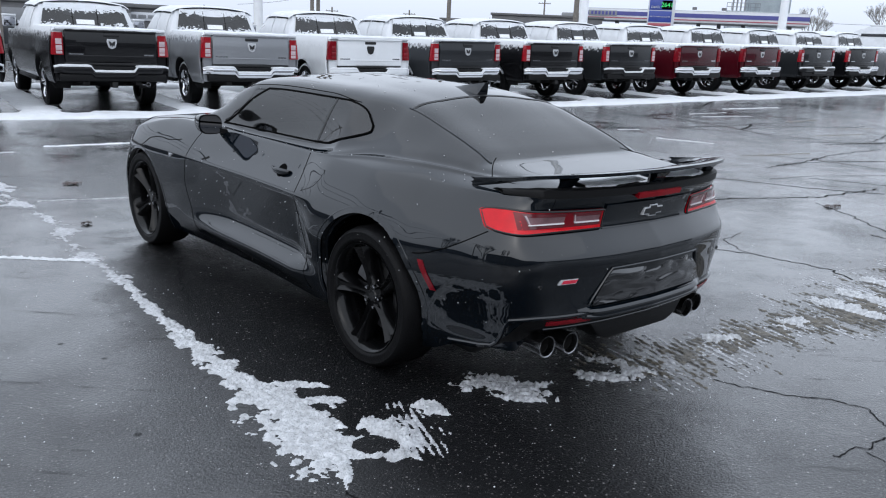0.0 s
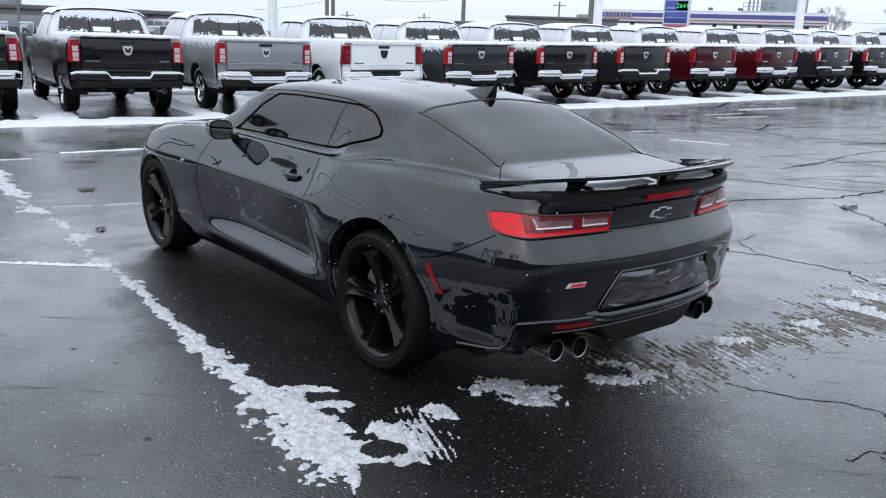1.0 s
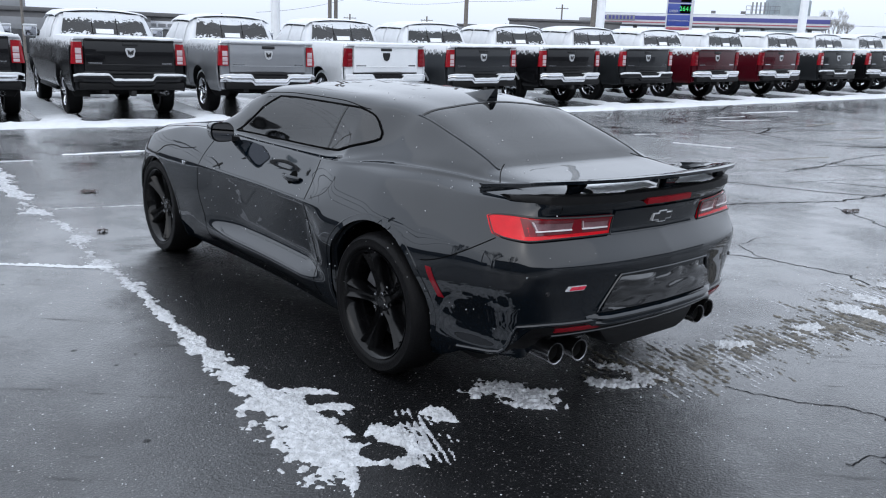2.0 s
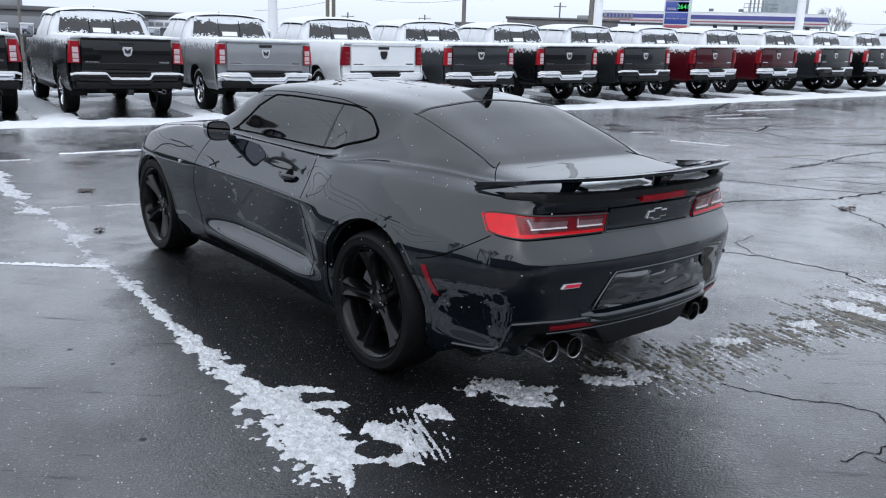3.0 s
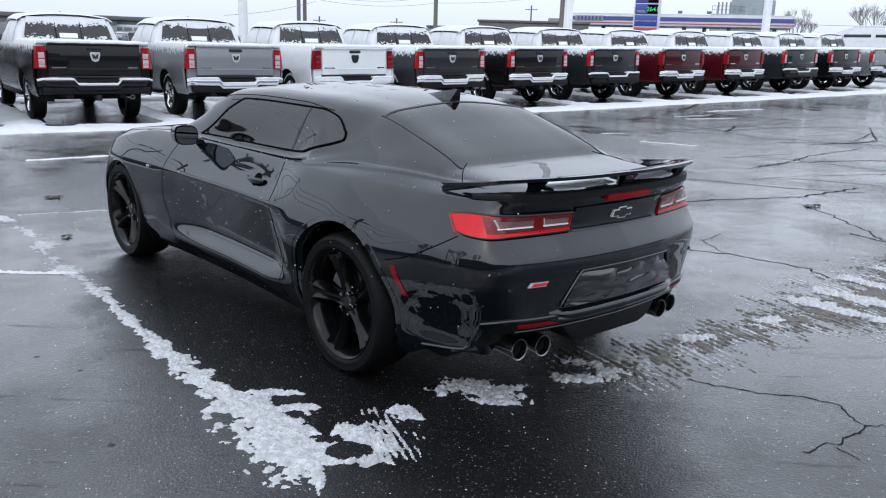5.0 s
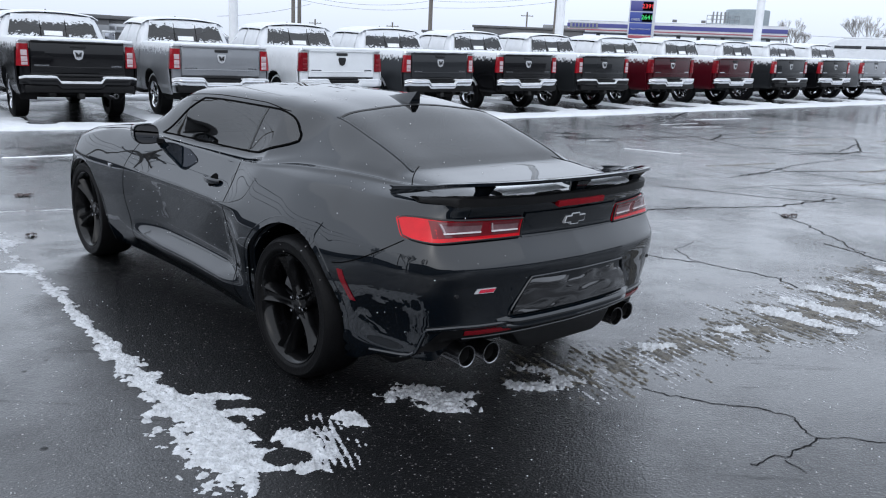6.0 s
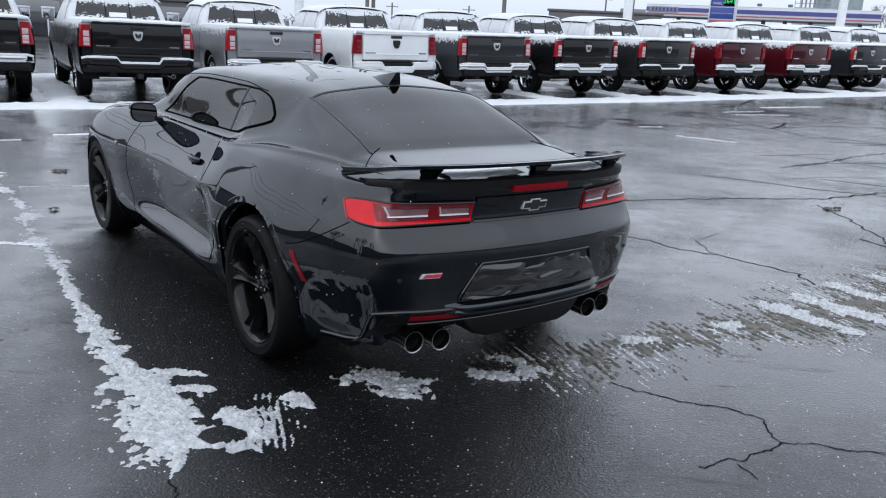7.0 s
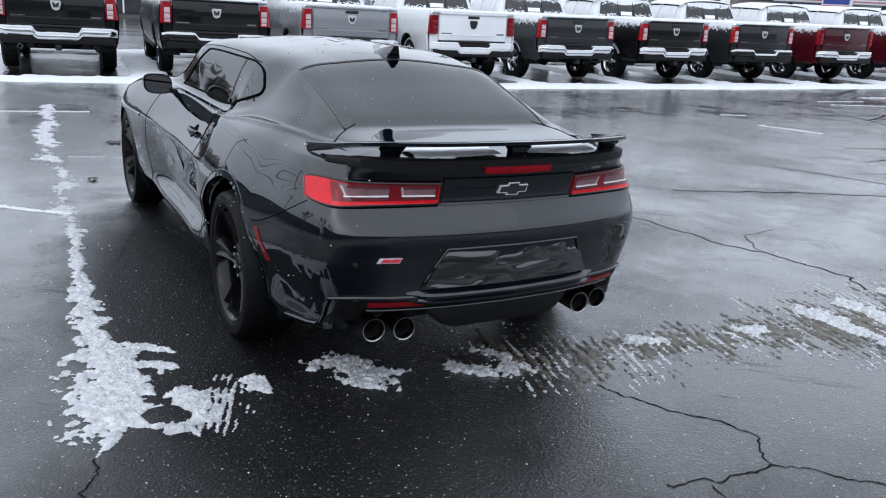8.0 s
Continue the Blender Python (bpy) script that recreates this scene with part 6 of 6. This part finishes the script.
for far_k in range(44):
    far_x, far_y = rng_far.uniform(0.8, 13.0), rng_far.uniform(7.5, 21.0)
    if far_x < 0.25 * far_y - 0.5:
        far_x += 3.0
    far_t = rng_far.choice((0.55, 0.65, -0.25, -0.9)) + rng_far.uniform(-0.25, 0.25)
    far_pts = [(far_x, far_y)]
    for _ in range(rng_far.randrange(2, 5)):
        far_t += rng_far.uniform(-0.4, 0.4)
        far_l = rng_far.uniform(0.5, 1.5)
        far_pts.append((far_pts[-1][0] + far_l * math.cos(far_t), far_pts[-1][1] + far_l * math.sin(far_t)))
    crack(far_pts, rng_far.uniform(0.008, 0.022) * (0.4 + far_y / 14), 20 + far_k, "dark meandering crack in wet asphalt")
for far_k in range(13):
    far_x, far_y, far_t = rng_far.uniform(2.0, 11.0), rng_far.uniform(10.0, 20.0), rng_far.uniform(0.3, 0.9)
    far_l = rng_far.uniform(0.5, 1.8)
    stripe("slush_streak", (far_x, far_y), (far_x + far_l * math.cos(far_t), far_y + far_l * math.sin(far_t)), rng_far.uniform(0.08, 0.25), 40 + far_k, "faint streak of melting slush", GRIT if far_k % 4 else PACKED, 0.003)
for x, y, w in ((4.02, 8.80, 0.09), (4.12, 8.86, 0.05), (-2.95, 6.35, 0.05), (-3.86, 7.95, 0.10), (-3.15, 8.0, 0.07)):
    def leafmask(a, b, x=x):
        return 0.8 - math.hypot(a - 0.5, b - 0.5) * 2.4 + 0.9 * fbm(a * 5 + x, b * 5, x)
    tagged(part("leaf_scrap", clump(16, 16, lambda a, b, h, x=x, y=y, w=w: (x + (a - 0.5) * w * 2, y + (b - 0.5) * w * 2, 0.003 + h), leafmask, 0.02), DEBRIS), "wet dark leaf litter on the asphalt", "leaf", "leaf scraps")


def snow_grains():
    """Scattered grains of fresh snow on the wet ground."""
    rng = np.random.RandomState(11)
    verts, faces = [], []
    for _ in range(3000):
        s, n = rng.uniform(-2.6, 3.6), rng.uniform(1.9, 8.5) * rng.uniform(0.75, 1.0)
        r = 0.0012 + 0.0034 * rng.rand() ** 5
        x, y = s * (0.5 + n * 0.16), n
        k = len(verts)
        verts += [(x - r, y, 0.001), (x, y - r, 0.001), (x + r, y, 0.001), (x, y + r, 0.001), (x, y, 0.001 + r)]
        faces += [(k, k + 1, k + 4), (k + 1, k + 2, k + 4), (k + 2, k + 3, k + 4), (k + 3, k, k + 4)]
    me = bpy.data.meshes.new("snow_grains")
    me.from_pydata(verts, [], faces)
    me.materials.append(SNOW)
    tagged(new("snow_grains", me), "scattered grains of fresh snow on wet asphalt", "snow", kind="stuff")


snow_grains()


# ---- beyond the row ----
EYE_AT = (0.17, 0.07)


def bearing(deg, dist):
    a = radians(deg)
    return EYE_AT[0] + dist * math.cos(a), EYE_AT[1] + dist * math.sin(a)


def facing(deg, dist, turn=0.0):
    """A pose on the ground at that bearing whose x axis runs to the right as seen from the lot."""
    x, y = bearing(deg, dist)
    return pose(x, y, 0, 0, 0, deg - 90 + turn)


def light_pole(deg, dist, r, top, label, wood=False):
    m = facing(deg, dist)
    p = thing("utility_pole" if wood else "light_pole", m, label, "pole")
    part("shaft", tube([(0, 0, -0.2), (0, 0, top * 0.5), (0, 0, top)], r, 14, taper=0.8), WOODPOLE if wood else WHITEPOLE, p)
    if wood:
        part("crossarm", box(-1.1, 1.1, -0.06, 0.06, top - 0.75, top - 0.63, 0.01), WOODPOLE, p)
        for x in (-0.95, -0.4, 0.4, 0.95):
            part("insulator", lathe([(0.03, top - 0.63), (0.045, top - 0.55), (0.02, top - 0.48)], 8, axis="z", at=(x, 0, 0)), SILO, p)
    else:
        part("base_plinth", lathe([(r * 1.8, 0), (r * 1.8, 0.7), (r * 1.2, 0.75)], 16, axis="z"), GREYWALL, p)
        part("lamp_arm", tube([(-0.9, 0, top - 0.1), (0.9, 0, top - 0.1)], 0.04, 8), WHITEPOLE, p)
        for x in (-1.0, 1.0):
            part("lamp_head", box(x - 0.3, x + 0.3, -0.16, 0.16, top - 0.16, top, 0.03), WHITEPOLE, p)
    return p


light_pole(82.95, 31, 0.17, 9.5, "tall white light pole behind the trucks")
light_pole(70.4, 40, 0.19, 9.5, "tall white light pole near the fuel station")
light_pole(104.75, 28, 0.155, 9.5, "tall white light pole behind the white truck")
light_pole(83.4, 60, 0.20, 11, "weathered wooden utility pole", True)
light_pole(91.95, 75, 0.20, 10.5, "weathered wooden utility pole with wires", True)
light_pole(101.15, 70, 0.17, 10.5, "weathered wooden utility pole beside another", True)
light_pole(100.75, 71, 0.17, 10.5, "weathered wooden utility pole beside another", True)
light_pole(85.5, 150, 0.16, 8.8, "distant wooden utility pole with crossarm", True)
light_pole(99.8, 150, 0.16, 5.9, "distant wooden utility pole with crossarm", True)
light_pole(94.6, 150, 0.16, 6.0, "distant wooden utility pole with crossarm", True)
light_pole(120.0, 45, 0.07, 6.0, "thin dark pole beside the building", True)


def wire(points, sag, r=0.012):
    pts = []
    for a, b in zip(points[:-1], points[1:]):
        a, b = Vector(a), Vector(b)
        for k in np.linspace(0, 1, 14):
            p = a.lerp(b, k)
            p.z -= sag * 4 * k * (1 - k)
            pts.append(p)
    tagged(part("power_line", tube(pts, r, 5), WIREMAT), "thin black overhead power line", "cable", "overhead wires")


def air(deg, elev, dist):
    x, y = bearing(deg, dist)
    return (x, y, 1.596 + dist * math.tan(radians(elev)))


wire([air(118, 4.2, 70), air(101, 2.9, 70), air(91.95, 2.75, 75), air(80, 4.2, 80)], 0.5)
wire([air(118, 4.6, 70), air(101, 3.2, 70), air(91.95, 3.2, 75), air(80, 4.6, 80)], 0.6)
wire([air(106, 1.5, 60), air(100, 2.6, 70)], 0.2)
wire([air(78, 1.9, 130), air(68.6, 1.9, 110), air(60, 2.0, 110)], 0.2, 0.02)



for side_deg in (146.0, 172.0, 204.0):
    light_pole(side_deg, 27, 0.15, 9.0, "weathered wooden utility pole beside the lot", True)
for side_elev in (10.5, 12.5, 14.3):
    wire([air(128, side_elev * 0.8, 34), air(146, side_elev, 27), air(172, side_elev, 27), air(204, side_elev, 27), air(222, side_elev * 0.8, 34)], 0.9, 0.03)


def low_building(deg, dist, width, depth, top, wall, label, windows=0, band=None, turn=0.0, base=0.0):
    b = thing("building", facing(deg, dist, turn), label, "building")
    part("wall", box(-width / 2, width / 2, 0, depth, -0.5, top, 0.03), wall, b)
    part("roof", box(-width / 2 - 0.15, width / 2 + 0.15, -0.15, depth + 0.15, top, top + 0.22, 0.03), DARKWALL, b, "flat dark roof edge")
    for k in range(windows):
        x = -width / 2 + width * (k + 0.5) / windows
        w = part("window", box(x - 0.8, x + 0.8, -0.06, 0.0, top * 0.35, top * 0.72, 0.02), FARGLASS, b)
        part("window_sill", box(x - 0.9, x + 0.9, -0.12, 0.02, top * 0.35 - 0.08, top * 0.35, 0.01), CANWHITE, w)
    if band:
        part("fascia_band", box(-width / 2, width / 2, -0.08, 0.0, top - 0.9, top - 0.3, 0.02), band, b)
    return b


hall = low_building(121.5, 48, 15, 10, 2.4, DARKWALL, "low dark building with light roof edge", 0, GREYWALL)
part("shopfront", box(-5.5, 7.2, -0.12, 0.0, 0.3, 1.5, 0.03), FARGLASS, hall, "dark shop window")
for k in range(9):
    part("mullion", box(-5.5 + k * 1.5, -5.42 + k * 1.5, -0.16, -0.1, 0.3, 1.5), CANWHITE, hall)
part("roof_unit", box(-1.0, 1.5, 2, 4, 2.6, 3.1, 0.05), GREYWALL, hall, "grey rooftop air unit")
shop = low_building(112.3, 50, 5.5, 8, 2.42, DARKWALL, "low dark shop with a pale sign", 0)
part("shop_sign", box(-0.6, 2.0, -0.10, 0.0, 1.75, 2.2, 0.02), CANWHITE, shop, "pale shop sign")
for k in range(4):
    part("sign_mark", box(-0.4 + 0.5 * k, 0.0 + 0.5 * k, -0.13, -0.09, 1.88, 2.06), SIGNBLUE if k == 3 else GREYWALL, shop)
low_building(85.3, 85, 11, 10, 4.0, DARKWALL, "long low dark roof behind the trucks", 4)
part("roof_unit", box(1.5, 4.0, 2, 4, 4.2, 4.6, 0.05), GREYWALL, bpy.data.objects["building.002"], "grey rooftop unit")
low_building(89.6, 90, 9, 10, 3.4, GREYWALL, "low pale flat-roofed building", 3)


def fuel_station():
    c = thing("fuel_canopy", facing(75.8, 100, -3.0), "long white fuel station canopy with blue and red stripes", "canopy")
    w = 12.2
    part("canopy_deck", box(-w, w, 0, 9, 4.45, 5.7, 0.04), CANWHITE, c)
    part("blue_stripe", box(-w - 0.03, w + 0.03, -0.04, 0.0, 4.98, 5.43, 0.0), CANBLUE, c)
    part("red_stripe", box(-w - 0.03, w + 0.03, -0.045, 0.0, 4.66, 4.77, 0.0), CANRED, c)
    part("canopy_snow", box(-w, w, 0, 9, 5.7, 5.78, 0.03), SNOW, c)
    part("name_field", box(-11.9, -8.6, -0.08, 0.0, 4.88, 5.5, 0.01), GREYWALL, c, "pale field with illegible lettering")
    for k in range(7):
        part("letter_bar", box(-11.6 + 0.42 * k, -11.35 + 0.42 * k, -0.11, -0.07, 5.0, 5.4), CANBLUE, c)
    for x in (-9, -3.5, 0.5, 2.8, 5.5, 10.5):
        col = part("canopy_column", box(x - 0.22, x + 0.22, 3.5, 3.95, 0, 4.5, 0.02), GREYWALL, c)
        part("pump", box(x - 0.5, x + 0.5, 3.3, 4.1, 0.1, 1.9, 0.05), CANWHITE, c)
    for x in (0.0, 3.2):
        part("floodlight", box(x - 0.25, x + 0.25, 1, 1.4, 5.9, 6.2, 0.04), DARKWALL, c)
    k = thing("fuel_kiosk", facing(79.8, 115), "low blue fuel station shop", "building")
    part("wall", box(-6, 6, 0, 6, 0, 4.0, 0.05), GREYWALL, k)
    part("blue_front", box(-6.1, 6.1, -0.1, 0.0, 2.6, 4.05, 0.02), SIGNBLUE, k)


def text_mesh(name, words, size, material, parent, at, label=""):
    cu = bpy.data.curves.new(name, "FONT")
    cu.body, cu.size, cu.extrude, cu.align_x = words, size, 0.02, "CENTER"
    tmp = new(name + "_tmp", cu)
    bpy.context.view_layer.update()
    me = bpy.data.meshes.new_from_object(tmp.evaluated_get(bpy.context.evaluated_depsgraph_get()))
    bpy.data.objects.remove(tmp)
    me.materials.append(material)
    ob = new(name, me)
    ob.parent = parent
    ob.matrix_basis = pose(*at, 90, 0, 0)
    if label:
        ob["label"] = label


def price_sign():
    s = thing("price_sign", facing(77.85, 85), "tall fuel price sign with red and green digits", "sign")
    part("sign_box", box(-1.28, 1.28, 0.0, 0.4, 3.55, 8.6, 0.03), CANWHITE, s)
    part("sign_panel", box(-1.16, 1.0, -0.03, 0.0, 3.95, 5.0, 0.01), SIGNBLUE, s, "blue panel with a line of white lettering")
    part("sign_panel", box(-1.16, 1.0, -0.03, 0.0, 5.08, 6.05, 0.01), SIGNBLUE, s, "blue panel with green price")
    part("sign_panel", box(-1.16, 1.0, -0.03, 0.0, 6.13, 7.1, 0.01), CANBLUE, s, "blue panel with red price")
    part("sign_panel", box(-1.16, 1.0, -0.03, 0.0, 3.58, 3.85, 0.01), CANRED, s, "red strip at the foot")
    part("sign_panel", box(-1.16, 1.0, -0.03, 0.0, 7.2, 8.5, 0.01), CANWHITE, s)
    part("digit_field", box(0.02, 0.98, -0.05, -0.03, 5.15, 5.98, 0.0), GAP, s)
    part("digit_field", box(0.02, 0.98, -0.05, -0.03, 6.2, 7.03, 0.0), GAP, s)
    text_mesh("price", "2641", 0.58, LEDGREEN, s, (0.5, -0.07, 5.38), "green price digits")
    text_mesh("price", "2391", 0.58, LEDRED, s, (0.5, -0.07, 6.43), "red price digits")
    text_mesh("caption", "DIESEL", 0.30, CANWHITE, s, (-0.57, -0.05, 5.25))
    text_mesh("caption", "TRUCK PARKING IN BACK", 0.165, CANWHITE, s, (-0.08, -0.05, 4.4))
    for x in (-0.9, 0.9):
        part("sign_leg", box(x - 0.12, x + 0.12, 0.05, 0.35, 0, 3.6, 0.02), WHITEPOLE, s)


def silo():
    s = thing("storage_tank", facing(71.85, 130), "grey steel storage tank with a railed top", "tank")
    part("shell", lathe([(3.1, 0), (3.1, 9.2), (3.0, 9.3), (0.01, 9.5)], 40, axis="z", at=(1.2, 3, 0)), SILO, s)
    part("annex", box(-4.5, 0.5, 0, 5, 0, 7.2, 0.05), SILO, s, "ribbed steel annex")
    for k in range(12):
        part("rib", box(-4.4 + 0.4 * k, -4.34 + 0.4 * k, -0.06, 0, 0, 7.2), GREYWALL, s)
    for k in range(8):
        part("rail_post", tube([(-4.4 + 0.65 * k, 0.1, 7.2), (-4.4 + 0.65 * k, 0.1, 8.3)], 0.04, 5), GREYWALL, s)
    for z in (7.75, 8.3):
        part("rail", tube([(-4.4, 0.1, z), (0.2, 0.1, z)], 0.04, 5), GREYWALL, s)
    for k in range(6):
        part("vent_pipe", tube([(-3.6 + 0.55 * k, 1.5, 7.2), (-3.6 + 0.55 * k, 1.5, 8.9)], 0.12, 8), GREYWALL, s)


def bare_tree(deg, dist, tall, seed, label):
    rng = random.Random(seed)
    t = thing("bare_tree", facing(deg, dist), label, "tree", "bare trees")
    trunk, crown = bmesh.new(), bmesh.new()
    tube([(0, 0, -0.2), (0.05, 0, tall * 0.15), (0.0, 0.05, tall * 0.3)], tall * 0.026, 8, trunk, 0.7)
    def grow(p, d, length, r, depth):
        q = p + d * length
        mid = p + d * length * 0.5 + Vector((rng.uniform(-1, 1), rng.uniform(-1, 1), 0.4)) * length * 0.06
        tube([p, mid, q], r, 5 if depth < 3 else 4, crown, 0.6)
        if depth >= 8:
            return
        for _ in range(rng.choice((2, 2, 3, 3)) if depth < 7 else 2):
            a = Vector((rng.uniform(-1, 1), rng.uniform(-1, 1), rng.uniform(0.1, 1.0)))
            nd = (d * 1.25 + a * 0.72).normalized()
            grow(p + d * length * rng.uniform(0.55, 1.0), nd, length * rng.uniform(0.62, 0.82), r * 0.66, depth + 1)
    for k in range(5):
        a = 2 * math.pi * k / 5 + rng.uniform(-0.4, 0.4)
        grow(Vector((0, 0.03, tall * (0.18 + 0.03 * k))), Vector((math.cos(a) * 0.6, math.sin(a) * 0.6, 1)).normalized(), tall * 0.17, tall * 0.0066, 1)
    part("trunk", trunk, BARK, t)
    part("crown", crown, BARK, t, "fine leafless twigs")


def unseen_walls():
    """Unseen walls closing the lot behind and beside the path, added to darken reflections."""
    for deg, dist, w, top, wall, label in ((262, 19, 44, 4.4, DARKWALL, "long dark unseen wall added behind the lot for reflections"), (178, 26, 30, 2.4, DARKWALL, "plain dark unseen wall added beside the lot for reflections"), (332, 42, 96, 3.6, DARKWALL, "long dark unseen wall added beside the lot for reflections")):
        low_building(deg, dist, w, 10, top, wall, label, 0)


unseen_walls()
for tree_deg, tree_dist, tree_tall, tree_seed in ((205, 13, 7.5, 21), (226, 15, 8.0, 22), (186, 20, 8.5, 23)):
    bare_tree(tree_deg, tree_dist, tree_tall, tree_seed, "bare leafless tree at the edge of the lot")
fuel_station()
price_sign()
silo()
bare_tree(68.6, 110, 9.5, 3, "bare leafless roadside tree with fine twigs")
bare_tree(64.3, 95, 10.0, 5, "large bare leafless tree with fine twigs")
bare_tree(60.5, 105, 10.5, 8, "bare leafless tree with fine twigs")


def far_wood():
    bm = bmesh.new()
    rng = random.Random(4)
    for k in range(2400):
        deg = rng.uniform(58, 125) if k < 900 else rng.uniform(125, 245)
        x, y = bearing(deg, rng.uniform(230, 330) if k < 900 else rng.uniform(75, 110))
        h = rng.uniform(2.2, 4.2) + 1.2 * fbm(deg * 0.3, 1.0)
        tube([(x, y, 0), (x + rng.uniform(-1, 1), y, h * 0.6), (x + rng.uniform(-2, 2), y, h)], 0.35, 4, bm, 0.3)
    tagged(part("distant_wood", bm, BARK), "hazy distant line of bare woodland", "trees", kind="stuff")


far_wood()


def parked_van(s, n):
    m = Matrix.Translation(row_point(s, n)) @ pose(0, 0, 0, 0, 0, 126)
    v = thing("van", m, "white van covered in snow at the end of the row", "van")
    prof = [(-2.6, 0.45), (-2.65, 1.2), (-2.5, 2.05), (-2.2, 2.25), (0.6, 2.28), (1.2, 2.1), (1.9, 1.35), (2.7, 1.1), (2.8, 0.45)]
    part("body", prism(prof, "y", -0.95, 0.95, 0.06), SNOW, v, "white body plastered with snow")
    part("roof_snow", prism([(-2.3, 2.24), (0.6, 2.28), (0.6, 2.36), (-2.2, 2.33)], "y", -0.9, 0.9, 0.03), SNOW, v)
    for sd in (1, -1):
        part("side_window", box(-1.9, -0.5, sd * 0.955 - 0.01, sd * 0.955 + 0.01, 1.86, 1.98, 0.005), FARGLASS, v)
        part("side_window", box(-0.3, 0.9, sd * 0.955 - 0.01, sd * 0.955 + 0.01, 1.86, 1.98, 0.005), FARGLASS, v)
        part("body_moulding", box(-2.4, 2.5, sd * 0.955 - 0.012, sd * 0.955 + 0.012, 0.62, 0.70, 0.005), MATTE, v)
        for x in (-1.7, 1.7):
            w = part("wheel", lathe([(0.1, sd * 0.90), (0.20, sd * 0.92), (0.22, sd * 0.90)], 20, at=(x, 0, 0.34)), CHROME, v)
            part("tyre", lathe([(0.21, sd * 0.70), (0.34, sd * 0.72), (0.34, sd * 0.92), (0.30, sd * 0.96), (0.21, sd * 0.94)], 28, at=(x, 0, 0.34)), RUBBER, w)


parked_van(33.5, 3.0)
parked_van(37.5, 3.5)
